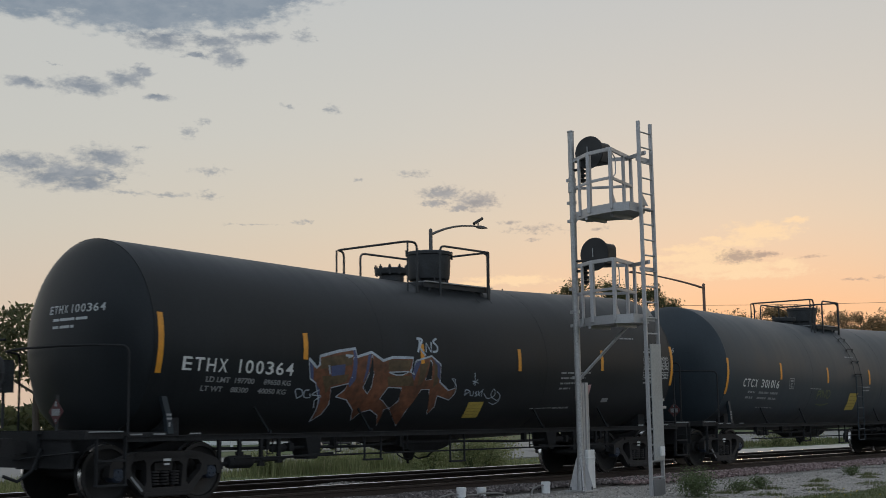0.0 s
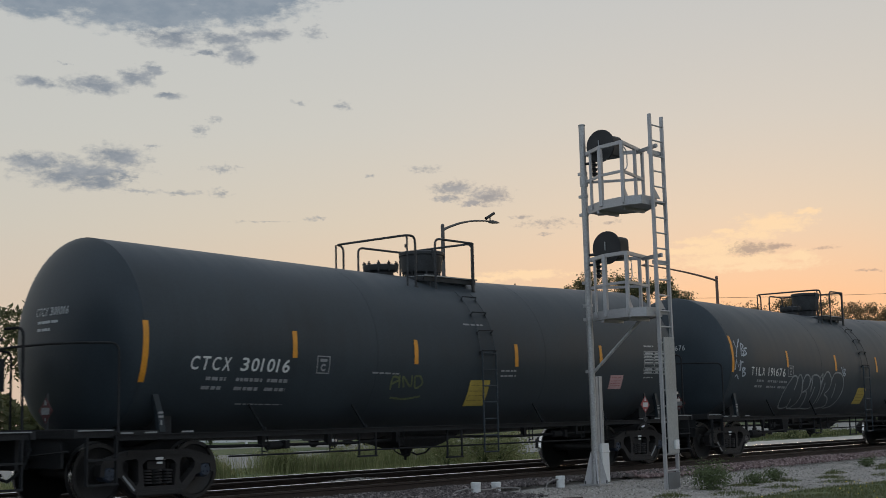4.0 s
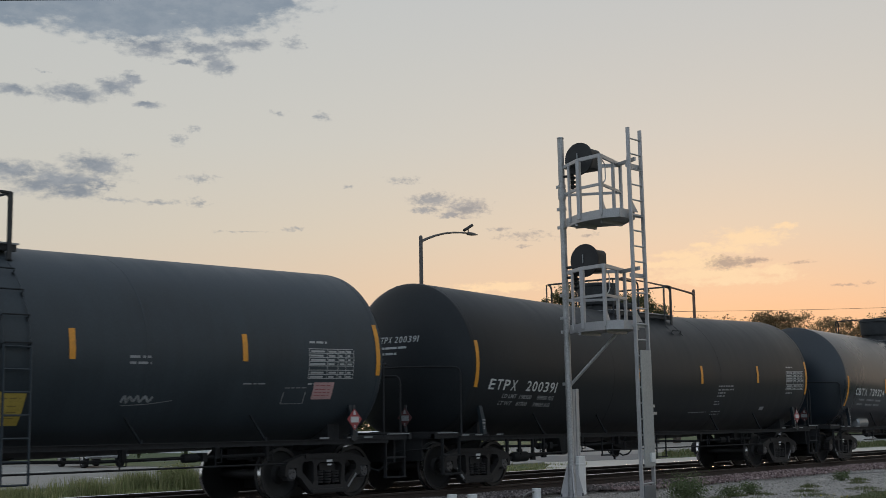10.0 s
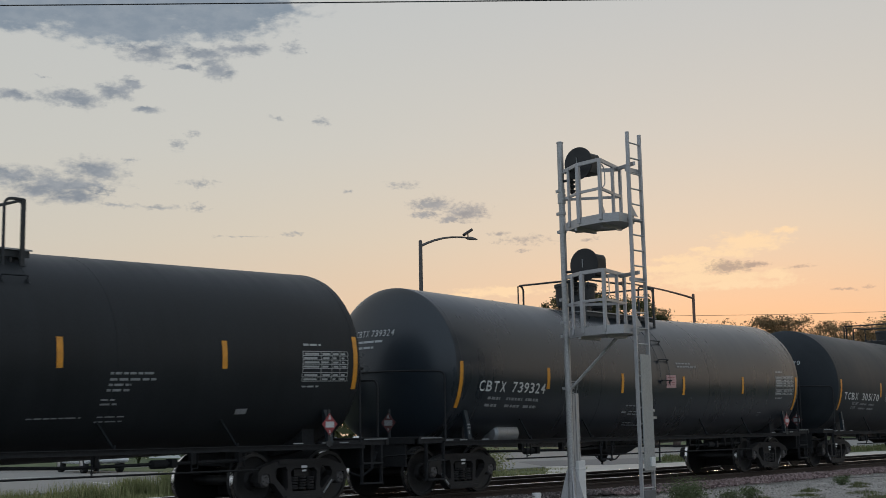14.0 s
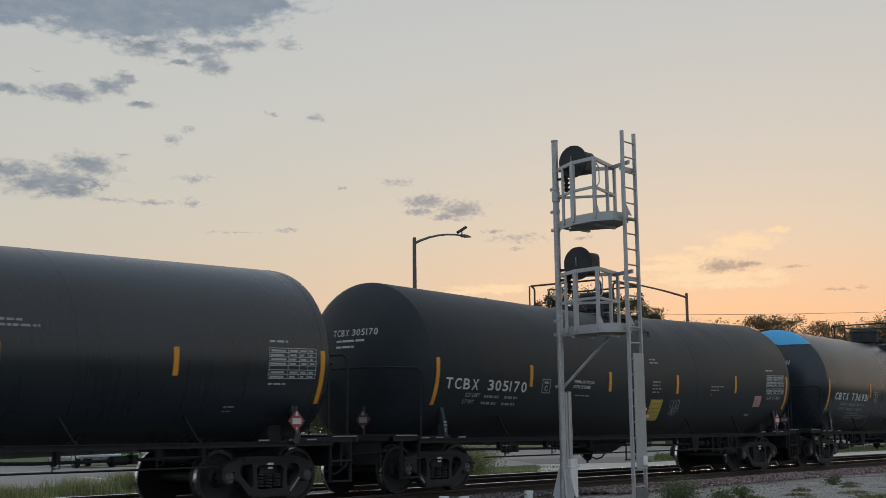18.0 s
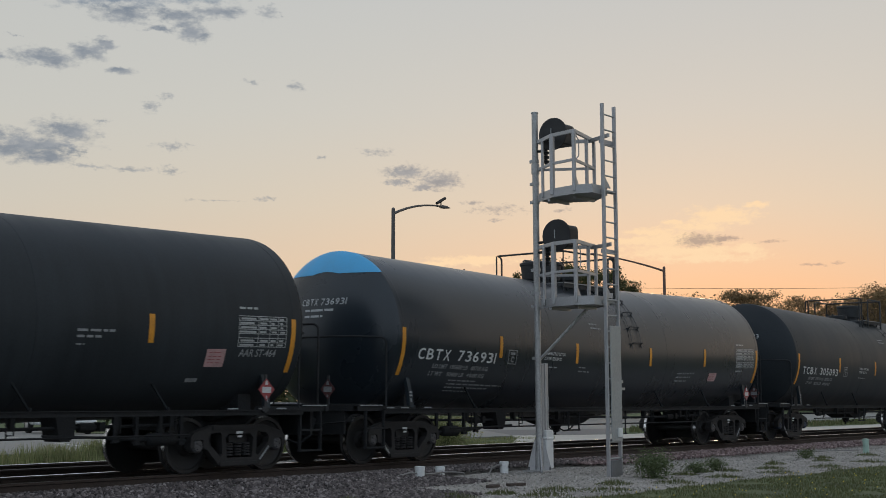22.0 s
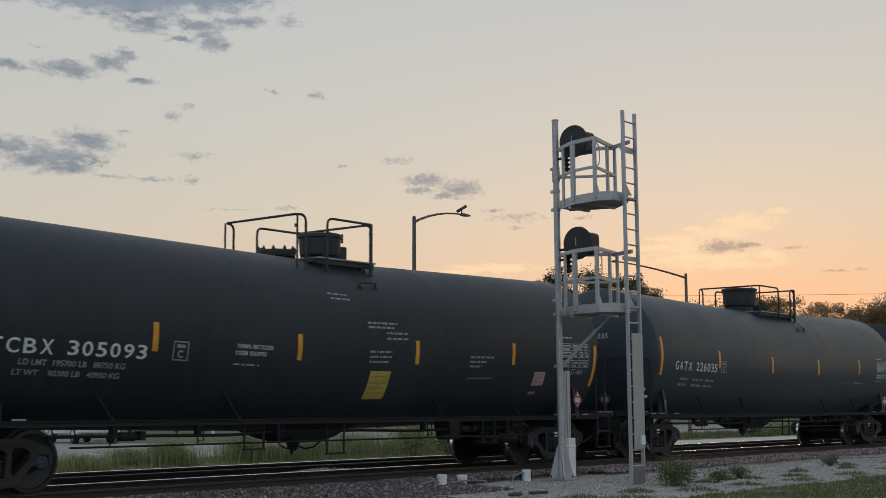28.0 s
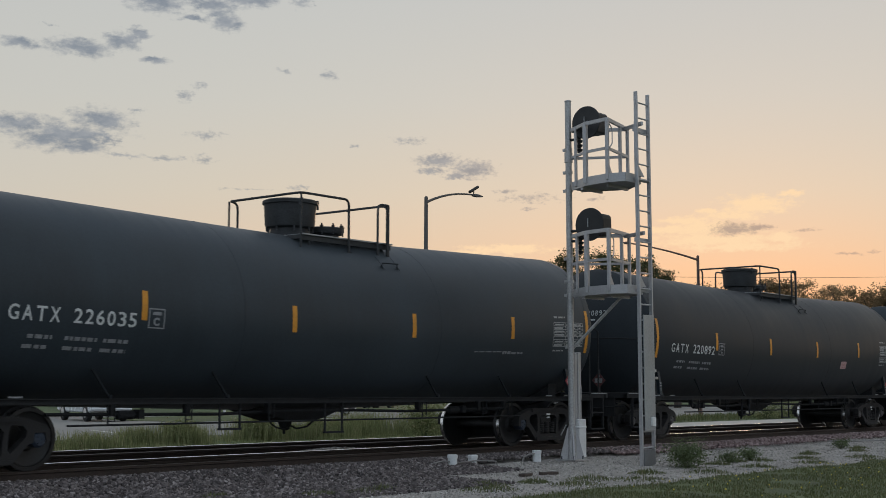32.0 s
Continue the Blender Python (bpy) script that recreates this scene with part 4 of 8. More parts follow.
def housing_mesh(bm, r, z0, z1):
    """Round valve housing: necked foot on the tank, slightly tapered wall, rolled rim and a hinged lid."""
    lathe(bm, [(TOP - 0.12, r * 0.74), (z0 - 0.01, r * 0.74), (z0 + 0.02, r * 0.90), (z0 + 0.06, r * 0.93), (z1 - 0.09, r * 0.98), (z1 - 0.075, r * 1.04),
               (z1 - 0.02, r * 1.04), (z1, r * 0.96), (z1 + 0.015, r * 0.4), (z1 + 0.02, 0.03)], "z", 34)
    box(bm, r * 0.7, r * 1.28, -0.08, 0.08, z1 - 0.05, z1 + 0.0)
    tube(bm, [(r * 1.16, -0.13, z1 - 0.02), (r * 1.16, 0.13, z1 - 0.02)], 0.025, 8)
    for k in range(8):
        a = 2 * math.pi * k / 8 + 0.2
        tube(bm, [(r * 0.86 * math.cos(a), r * 0.86 * math.sin(a), z0 - 0.06), (r * 0.86 * math.cos(a), r * 0.86 * math.sin(a), z0 + 0.05)], 0.02, 6)
    for k in range(3):
        a = -1.9 + k * 1.1
        x, y = r * 1.03 * math.cos(a), r * 1.03 * math.sin(a)
        tube(bm, [(x, y, z1 - 0.16), (x, y, z1 + 0.01)], 0.022, 6)

def flange_mesh(bm, r, z):
    """Low bolted manway flange with eye bolts."""
    lathe(bm, [(TOP - 0.15, r * 0.72), (z - 0.16, r * 0.72), (z - 0.13, r * 0.95), (z - 0.08, r), (z - 0.03, r), (z - 0.01, r * 0.86), (z, 0.05)], "z", 24)
    for k in range(10):
        a = 2 * math.pi * k / 10
        x, y = r * 0.94 * math.cos(a), r * 0.94 * math.sin(a)
        tube(bm, [(x, y, z - 0.16), (x, y, z + 0.05)], 0.017, 6)
        tube(bm, [(x, y, z - 0.02), (x, y, z + 0.015)], 0.034, 6)

def vent_valve(bm):
    lathe(bm, [(-0.1, 0.09), (0.10, 0.09), (0.12, 0.14), (0.20, 0.14), (0.22, 0.09), (0.30, 0.09), (0.31, 0.02)], "z", 14)

TOP = Z_TANK + R_TANK

def platform_mesh(bm, x0, x1, w=0.86):
    """Perforated walkway frame on the tank's top: a rim and cross bars, with feet."""
    z = TOP - 0.06
    for y in (-w, w):
        box(bm, x0, x1 + 0.09, y - 0.025, y + 0.025, z - 0.095, z)
    for x in (x0, x1):
        box(bm, x - 0.03, x + 0.03, -w, w, z - 0.075, z)
    for k in range(9):
        x = x0 + (x1 - x0) * (k + 0.5) / 9
        for s in (-1, 1):
            box(bm, x - 0.012, x + 0.012, s * w * 0.55 if s > 0 else -w, w if s > 0 else -w * 0.55, z - 0.035, z - 0.005)
    for x in (x0 + 0.2, x1 - 0.2):
        for s in (-1, 1):
            tube(bm, [(x, s * w, z - 0.05), (x, s * w * 0.98, z - 0.26)], 0.022, 6)

def tread_plate_mesh(bm, x0, x1, side, w=0.86):
    """Grating of the walkway on one side: narrow bars between two edge flats."""
    z, a, b = TOP - 0.056, w * 0.52, w + 0.05
    n = max(6, int((x1 - x0) / 0.075))
    for k in range(n):
        x = x0 + (x1 - x0) * (k + 0.5) / n
        box(bm, x - 0.026, x + 0.026, min(side * a, side * b), max(side * a, side * b), z - 0.004, z + 0.012)
    for y in (a, b):
        box(bm, x0, x1 + 0.11, side * y - 0.012, side * y + 0.012, z - 0.006, z + 0.018)

def corner(p, a, b, r=0.12, n=4):
    """A rounded corner at p between the ways to a and b."""
    p, a, b = Vector(p), Vector(a), Vector(b)
    u, v = (a - p).normalized() * r, (b - p).normalized() * r
    out = []
    for i in range(n + 1):
        t = i / n
        out.append(tuple((p + u) * (1 - t) ** 2 + p * 2 * t * (1 - t) + (p + v) * t * t))
    return out

def bent(pts, r=0.12):
    out = [pts[0]]
    for a, p, b in zip(pts, pts[1:], pts[2:]):
        out += corner(p, a, b, r)
    return out + [pts[-1]]

def guard_rails(bm, x0, x1, xa, xb, run, w=0.95):
    """Bent pipe rails round the fittings: a gate across at x0 with legs bent along the car, and a rail round the other three sides."""
    f, z = Z_TANK + math.sqrt(R_TANK ** 2 - w * w) - 0.02, TOP + 0.67
    r = 0.023
    tube(bm, bent([(x0 + 0.22, w, f), (x0 + 0.22, w, z), (x0, w, z), (x0, -w, z), (x0 + run, -w, z), (x0 + run, -w, f)], 0.13), r, 7)
    for y in (-w, w):
        tube(bm, [(x0 + 0.01, y, f), (x0 + 0.01, y, z)], 0.019, 6)
    tube(bm, bent([(xa, w, f), (xa, w, z), (x1, w, z), (x1, -w, z), (x1, -w, f - 0.08)], 0.13), r, 7)
    tube(bm, bent([(xb, -w, f), (xb, -w, z + 0.004), (x1 + 0.02, -w, z + 0.004)], 0.13), r, 7)
    tube(bm, [(x1 - 0.05, w, f), (x1 - 0.05, w, z)], 0.019, 6)
    box(bm, x1 - 0.032, x1 + 0.032, -w - 0.030, -w + 0.004, f - 0.08, z + 0.01)
    for y in (-w, w):
        for x in (x0 + run, x1):
            box(bm, x - 0.05, x + 0.05, y - 0.03, y + 0.03, f - 0.02, f + 0.03)
    tube(bm, [(x0 - 0.02, -w, z - 0.18), (x0 - 0.02, -w, z - 0.24)], 0.03, 6)

def stile_mesh(bm, x, s0, s1, lift=0.030):
    """One thin flat stile lying close along the round side."""
    pts = [on_tank(x, s0 + (s1 - s0) * k / 10, lift) for k in range(11)]
    tube(bm, pts, 0.007, 4)

def rung_mesh(bm, x, w, s, lift=0.075):
    """One bent rung: a bar held off the side by two short legs with feet."""
    tube(bm, [on_tank(x - w / 2, s - 0.03, 0.0), on_tank(x - w / 2, s, lift), on_tank(x + w / 2, s, lift), on_tank(x + w / 2, s - 0.03, 0.0)], 0.012, 5)
    for d in (-w / 2, w / 2):
        patch(bm, x + d - 0.025, x + d + 0.025, s - 0.075, s - 0.005, 0, 0.012, 1)

def low_ladder_mesh(bm, w=0.42, top=2.4, bottom=0.52):
    y = -R_TANK - 0.06
    for d in (-w / 2, w / 2):
        tube(bm, [(d, y, top), (d, y, bottom)], 0.018, 6)
    z = bottom
    while z < top:
        tube(bm, [(-w / 2, y, z), (w / 2, y, z)], 0.015, 5)
        z += 0.31

def side_rail_mesh(bm, half):
    box(bm, -half - 0.4, half + 0.4, -0.012, 0.012, -0.05, 0.022)
    box(bm, -half - 0.4, half + 0.4, -0.045, 0.035, 0.022, 0.036)

def strut_mesh(bm, lean=0.28):
    box(bm, -0.02, 0.02, -0.03, 0.03, -0.02, 0.05)
    tube(bm, [(0, 0, 0), (-lean, 0.06, 0.42)], 0.022, 5)

def data_table(bm, x, s, w, h):
    """A ruled stencil table with rows of small entries."""
    for k in range(8):
        patch(bm, x, x + w, s + h * k / 7, s + h * k / 7 + 0.012, 0, 0.007, 1)
    for k in (0, 2, 3.2, 4.1, 5):
        u = x + w * k / 5
        patch(bm, u, u + 0.012, s, s + h, 0, 0.0075, 3)
    rng = random.Random(5)
    for r in range(7):
        if r == 2:
            continue
        for c0, c1 in ((0.02, 0.37), (0.42, 0.62), (0.66, 0.80), (0.84, 0.98)):
            a = x + w * (c0 + rng.uniform(0, 0.03))
            patch(bm, a, x + w * (c1 - rng.uniform(0, 0.06)), s + h * (r + 0.28) / 7, s + h * (r + 0.72) / 7, 0, 0.007, 1)

def plate_box(bm, x, s):
    """Stencilled square with a C in it."""
    for a in ((x, x + 0.30, s, s + 0.02), (x, x + 0.30, s + 0.28, s + 0.30), (x, x + 0.02, s, s + 0.30), (x + 0.28, x + 0.30, s, s + 0.30)):
        patch(bm, *a, 0, 0.007, 2)
    patch(bm, x + 0.07, x + 0.23, s + 0.20, s + 0.25, 0, 0.007, 1)
    tank_text(bm, "C", x + 0.09, s + 0.05, 0.11, None, 0, 0.008)

def bmesh_of(make):
    bm = bmesh.new()
    make(bm)
    return bm

def build_car(spec):
    """One tank car from its description; returns the thing and its wheelsets with their places."""
    half = spec["half"]
    paint = spec["paint"]
    HEAD["rim"], HEAD["slope"] = spec.get("rim", 0.15), spec.get("slope", SLOPE)
    car = thing("tank_car", spec["label"], "tank car", "freight train of tank cars")
    bm = bmesh.new()
    tank_mesh(bm, half)
    tank = part("tank", bm, paint, car, smooth=True)
    for x in (-half, -half / 3, half / 3, half):
        bm = bmesh.new()
        ring_mesh(bm, x, 0.030, 0.0025)
        part("girth_seam", bm, paint, tank, smooth=True)
    if spec.get("cap"):
        bm = bmesh.new()
        cap_mesh(bm, half, 1.17)
        part("painted_crown", bm, SKYBLUE, tank, "sky-blue painted crown of the tank head", True)
    # yellow reflective stripes
    top = spec.get("stripe", 0.12)
    ns_ = spec.get("stripes", 6)
    xs = spec.get("stripe_xs") or [-half + 2 * half * i / (ns_ - 1) for i in range(ns_)]
    for i, x in enumerate(xs):
        bm = bmesh.new()
        end = i in (0, len(xs) - 1)
        hi = top - (0.0 if end else spec.get("inner_drop", 0.0))
        patch(bm, x - 0.052, x + 0.052, hi - (0.92 if end else 0.44), hi, 0, 0.006, 8)
        part("reflective_stripe", bm, YELLOW, car, "amber reflective stripe")
    # lettering
    nm = spec.get("name")
    ns = spec.get("name_s", -0.40)
    if nm:
        bm = bmesh.new()
        x0, w = spec.get("name_x", -half + 0.48), spec.get("name_w", 2.53)
        mark, number = nm.split()
        tank_text(bm, mark, x0, ns, 0.208, w * 0.388, spec.get("shear", 0.0), 0.004, even=True)
        tagged(part("reporting_mark", bm, WHITE, car), "white stencilled reporting mark", kind="stuff")
        bm = bmesh.new()
        na = spec.get("number_at", 0.49)
        tank_text(bm, number, x0 + w * na, ns + 0.008, 0.208, w * (1 - na), spec.get("shear", 0.0), 0.004, even=True)
        tagged(part("car_number", bm, WHITE, car), "white stencilled car number", kind="stuff")
        bm = bmesh.new()
        if spec.get("limits"):   # two worn lines; their figures cannot be made out
            for k, (word, at) in enumerate((("LD LMT", 0.25), ("LT WT", 0.235))):
                tank_text(bm, word, x0 + w * at, ns - 0.150 - 0.140 * k, 0.085, w * (0.18, 0.14)[k], 0.15, 0.003)
                tank_bars(bm, [(x0 + w * (at + a), ns - 0.150 - 0.140 * k, w * b, 0.075) for a, b in ((0.23, 0.125), (0.36, 0.055), (0.485, 0.11), (0.60, 0.055))])
        elif spec.get("load"):
            for k, line in enumerate(spec["load"]):
                tank_text(bm, line, x0 + 0.50 - 0.06 * k, ns - 0.165 - 0.155 * k, 0.085, 1.80, spec.get("shear", 0.0), 0.003)
        else:
            dy = spec.get("load_dy", 0.165)
            tank_bars(bm, [(x0 + 0.35, ns - dy, 0.4, 0.08), (x0 + 0.95, ns - dy, 0.55, 0.08), (x0 + 1.6, ns - dy, 0.45, 0.08), (x0 + 0.3, ns - dy - 0.15, 0.4, 0.08), (x0 + 0.95, ns - dy - 0.15, 0.5, 0.08), (x0 + 1.58, ns - dy - 0.15, 0.45, 0.08)])
        tagged(part("load_data", bm, DIM, car, "faded white load lettering"), kind="stuff")
        # the same mark, small, on the leading head
        bm = bmesh.new()
        hl, hr, hz = spec.get("head_at", (-0.48, 0.60, 0.50))
        pts, faces = spaced_text(nm, 0.125, hr - hl, spec.get("shear", 0.0), 0.002)
        vs = [bm.verts.new(on_head(half, hl + p[0], hz + p[1])) for p in pts]
        for f in faces:
            try:
                bm.faces.new([vs[i] for i in f])
            except ValueError:
                pass
        hw = hr - hl
        for (a, b, z) in ((0.10, 0.22, -0.12), (0.24, 0.52, -0.12), (0.55, 0.74, -0.12), (0.10, 0.22, -0.235), (0.25, 0.44, -0.235), (0.46, 0.52, -0.235)):
            q = [bm.verts.new(on_head(half, hl + hw * u, hz + v)) for u, v in ((a, z), (b, z), (b, z + 0.042), (a, z + 0.042))]
            bm.faces.new(q)
        tagged(part("head_lettering", bm, HEADWHITE, car, "small white reporting mark on the tank head"), kind="stuff")
        if "plate_x" in spec:
            bm = bmesh.new()
            plate_box(bm, spec["plate_x"], ns + 0.01)
            tagged(part("plate_mark", bm, DIM, car, "stencilled square plate mark"), kind="stuff")
    if spec.get("legend"):
        bm = bmesh.new()
        dx = spec.get("legend_dx", 0.0)
        tank_text(bm, "THERMAL PROTECTION", dx - 2.86, -0.18, 0.065, 0.80, 0.15, 0.002)
        tank_text(bm, "SYSTEM", dx - 2.88, -0.29, 0.065, 0.27, 0.15, 0.002)
        tank_text(bm, "E", dx - 2.57, -0.29, 0.065, None, 0.15, 0.002)
        tank_text(bm, "UIPPED", dx - 2.45, -0.29, 0.065, 0.25, 0.15, 0.002)
        tank_text(bm, "O", dx - 2.525, -0.29, 0.065, None, 0.15, 0.002)
        tagged(part("notice_lettering", bm, HEADWHITE, car, "small white stencilled notice"), kind="stuff")
    if spec.get("bars"):
        bm = bmesh.new()
        tank_bars(bm, spec["bars"])
        tagged(part("stencil_line", bm, DIM, car, "faded white stencil lines"), kind="stuff")
    bm = bmesh.new()
    tx = half - 1.25 + spec.get("table_dx", 0.0)
    data_table(bm, tx, -0.36, 1.08, 0.50)
    tank_bars(bm, [(tx + 0.03, 0.24, 0.42, 0.05), (tx + 0.03, -0.46, 0.4, 0.04)] if not spec.get("standard") else [(tx + 0.03, 0.26, 0.42, 0.05)])
    tagged(part("data_table", bm, TABLEWHITE, car, "white ruled stencil table"), kind="stuff")
    if "scribble" in spec:
        x, s, r = spec["scribble"]
        bm = bmesh.new()
        for ox, oy, a, b in ((-0.75, 0.55, 0.36, 0.42), (-0.05, 0.45, 0.30, 0.50), (0.62, 0.60, 0.36, 0.38), (-0.50, -0.45, 0.34, 0.30), (0.15, -0.60, 0.28, 0.40), (0.75, -0.25, 0.30, 0.26)):
            ribbon(bm, smooth_line([(x + r * (ox + a * math.cos(k * 0.8 + 0.4)), s + r * (oy + b * math.sin(k * 0.8 + 0.4))) for k in range(9)], 3), 0.020)
        ribbon(bm, smooth_line([(x - 1.1 * r, s + 0.2 * r), (x - 0.4 * r, s), (x + 0.3 * r, s + 0.1 * r), (x + 1.05 * r, s + 0.3 * r), (x + 0.9 * r, s - 0.6 * r)], 4), 0.016)
        ribbon(bm, smooth_line([(x - 0.9 * r, s - 0.9 * r), (x - 0.2 * r, s - 0.2 * r), (x + 0.1 * r, s - 1.0 * r), (x + 0.6 * r, s - 0.75 * r)], 4), 0.016)
        part("scribble", bm, SPRAYGREY, car, "looping grey sprayed scribble")
    if "smear" in spec:   # pale dried spill below the fittings
        bm = bmesh.new()
        patch(bm, spec["smear"] - 0.16, spec["smear"] + 0.16, 0.95, 1.55, 0, 0.004, 6)
        tagged(part("spill_stain", bm, SPILL, car, "pale dried spill"), kind="stuff")
    if "scrawl" in spec:
        x, s0 = spec["scrawl"]
        bm = bmesh.new()
        ribbon(bm, smooth_line([(x, s0 - 0.04), (x + 0.05, s0 + 0.06), (x + 0.10, s0 - 0.04), (x + 0.14, s0 + 0.05), (x + 0.22, s0 - 0.02), (x + 0.28, s0 + 0.06), (x + 0.34, s0 - 0.03), (x + 0.42, s0 + 0.05), (x + 0.50, s0 - 0.03), (x + 0.56, s0 + 0.05)], 5), 0.042)
        ribbon(bm, smooth_line([(x + 0.02, s0 - 0.09), (x + 0.5, s0 - 0.07), (x + 0.95, s0 - 0.02)], 5), 0.014)
        part("scrawl", bm, SPRAYGREY, car, "small white scrawl with an underline")
    if spec.get("standard"):
        bm = bmesh.new()
        tank_text(bm, "AAR ST-464", half - 1.19, -0.52, 0.125, 0.83, 0.2, 0.002)
        part("standard_mark", bm, DIM, car)
    for key, m, label in (("yellow", PANEL_YELLOW, "faded yellow warning panel"), ("pink", PINK, "faded red notice panel"), ("pale", DIM, "small pale notice panel")):
        if key in spec:
            x, s, w, h = spec[key]
            bm = bmesh.new()
            patch(bm, x, x + w, s, s + h, 0.0, 0.009, 4)
            panel = part(key + "_panel", bm, m, car, label)
            if key != "pale":
                bm = bmesh.new()
                tank_bars(bm, [(x + 0.05, s + h * f, w - 0.12, h * 0.05) for f in (0.22, 0.40, 0.58, 0.80)], 0.011)
                tagged(part("panel_print", bm, FADEDPRINT if key == "yellow" else RED, panel), kind="stuff")
    if "graffiti" in spec:
        spec["graffiti"](car, half)
    # ends: stub sills, platforms, rails, couplers, placards, trucks
    wheels = []
    for e in (-1, 1):
        turn = pose(0, 0, 0) if e < 0 else pose(0, 0, 0, 0, 0, 180)
        tip = half + 1.12
        def put(name, key, make, m, at, label="", smooth=False, parent=car):
            ob = part(name, shared(key, make, m, smooth), m, parent, label)
            ob.matrix_basis = at
            return ob
        put("stub_sill", "stub_sill", stub_sill_mesh, DECK, turn @ pose(-tip + 1.35, 0, 0))
        put("coupler", "coupler", coupler_mesh, TRUCKMAT, turn @ pose(-tip + 0.12, 0, 0), "rusty cast coupler")
        plat = put("end_platform", "end_platform", end_platform_mesh, DECK, turn @ pose(-tip + 0.12, 0, 0))
        put("end_handrail", "end_rail", end_rail_mesh, DECK, turn @ pose(-tip + 0.25, 0, 0), "", True)
        hoop = spec.get("hoop", 2.54)
        put("corner_handrail", "corner_hoop%.2f" % hoop, lambda b: corner_hoop_mesh(b, hoop), DECK, turn @ pose(-tip + 0.15, 0, 0), "", True)
        put("saddle", "saddle", saddle_mesh, DECK, pose(e * (half - 0.68), 0, 0))
        if e < 0:
            put("brake_wheel", "brake_wheel", brake_wheel_mesh, IRON, pose(-tip + 0.06, 0.95, 2.02), "", True)
            face = pose(-tip + 0.10, -0.66, 1.40, 0, 0, -90)
        else:
            face = pose(half - 0.55 + spec.get("placard_dx", 0.0), -1.58, 1.37)
        # leading placard stands in shade; that is coloured in, red and print both darker
        red, wht = (SHADEDRED, DIM) if e < 0 else (RED, PLACARDWHITE)
        pl = put("hazard_placard", "placard" + red.name, diamond_mesh, red, face, "grimy red diamond hazard placard" if e < 0 else "red and white diamond hazard placard")
        put("placard_print", "placard_marks" + wht.name, diamond_marks, wht, Matrix(), "", False, pl)
        put("placard_bracket", "placard_bracket", lambda b: (box(b, -0.025, 0.025, 0.006, 0.03, -0.38, 0.25), box(b, -0.07, 0.07, 0.004, 0.02, -0.36, -0.28)), IRON, Matrix(), "", False, pl)
        bm = bmesh.new()   # short stencils on the end sill
        x = -half - 0.2 if e < 0 else half - 0.1
        for k in range(3):
            a = x + (0.0, 0.42, 1.1)[k] * (1 if e < 0 else -1)
            box(bm, a - 0.11, a + 0.11, -1.490, -1.484, 1.045, 1.068)
        box(bm, e * (half + 0.72) - 0.30, e * (half + 0.72) + 0.30, -1.478, -1.472, 1.095, 1.112)
        tagged(part("sill_stencil", bm, DIM, car), kind="stuff")
        bm = bmesh.new()   # jacking strut with a white tag
        xs_ = e * (half - 0.42)
        prism(bm, [(xs_ - 0.02, 1.06), (xs_ + 0.09, 1.06), (xs_ + 0.04, 1.34), (xs_ - 0.05, 1.62), (xs_ - 0.15, 1.62), (xs_ - 0.06, 1.34)], -1.46, -1.38)
        strut = part("jacking_strut", bm, FADED, car)
        bm = bmesh.new()
        box(bm, xs_ - 0.045, xs_ + 0.045, -1.466, -1.460, 1.27, 1.30)
        box(bm, xs_ - 0.05, xs_ + 0.04, -1.466, -1.460, 1.33, 1.36)
        box(bm, xs_ - 0.01, xs_ + 0.02, -1.466, -1.460, 1.16, 1.23)
        part("white_tag", bm, DIM, strut)
        for d in (-0.889, 0.889):
            x = e * (half - 0.68) + d
            w = part("wheelset", shared("wheelset", wheel_mesh, WHEELMAT, True), WHEELMAT, car, "worn steel wheels on their axle")
            cm = CAPBLUE if spec.get("blue_caps") else CAPGREY
            for sd in (-1, 1):
                part("tread", shared("wheel_tread%d" % sd, lambda b: tread_mesh(b, sd), TREAD, True), TREAD, w, "polished wheel tread")
                part("bearing", shared("bearing%d_" % sd + cm.name, lambda b: bearing_mesh(b, sd), cm, True), cm, w, "roller bearing with end cap")
            wheels.append((w, x))
        for y in (-1.02, 1.02):
            fr = put("side_frame", "side_frame", side_frame_mesh, TRUCKMAT, pose(e * (half - 0.68), y, 0), "dusty cast steel truck side frame")
            put("spring_nest", "springs", spring_mesh, TRUCKMAT, Matrix(), "", True, fr)
            if y < 0:
                put("frame_tag", "frame_tag", lambda b: (box(b, -0.07, 0.07, -0.078, -0.072, 0.62, 0.66), box(b, -0.05, 0.05, -0.078, -0.072, 0.56, 0.59)), WHITE, pose(0, 0, 0.02), "white cast tag", False, fr)
                tagged(put("frame_stencil", "frame_stencil%d" % e, lambda b: prism(b, [(e * 0.47, 0.19), (e * 0.68, 0.41), (e * 0.66, 0.435), (e * 0.45, 0.215)][::-e], -0.083, -0.077), DIM, Matrix(), "worn white stencil", False, fr), "worn white stencil", kind="stuff")
        put("truck_bolster", "truck_bolster", bolster_mesh, TRUCKMAT, pose(e * (half - 0.68), 0, 0))
        put("brake_rigging", "brake_rigging", brake_beam_mesh, TRUCKMAT, pose(e * (half - 0.68), 0, 0))
    # long side rails, underside
    for y in (-1.50, 1.50):
        bm = bmesh.new()
        side_rail_mesh(bm, half)
        part("side_rail", bm, DECK, car).matrix_basis = pose(0, y, 1.0)
    for x in (-half + 2.5, -2.6, 2.6, half - 2.5):
        st = part("side_strut", shared("side_strut", strut_mesh, DULLBLACK), DULLBLACK, car)
        st.matrix_basis = pose(x, -1.42, 1.04)
    bm = bmesh.new()
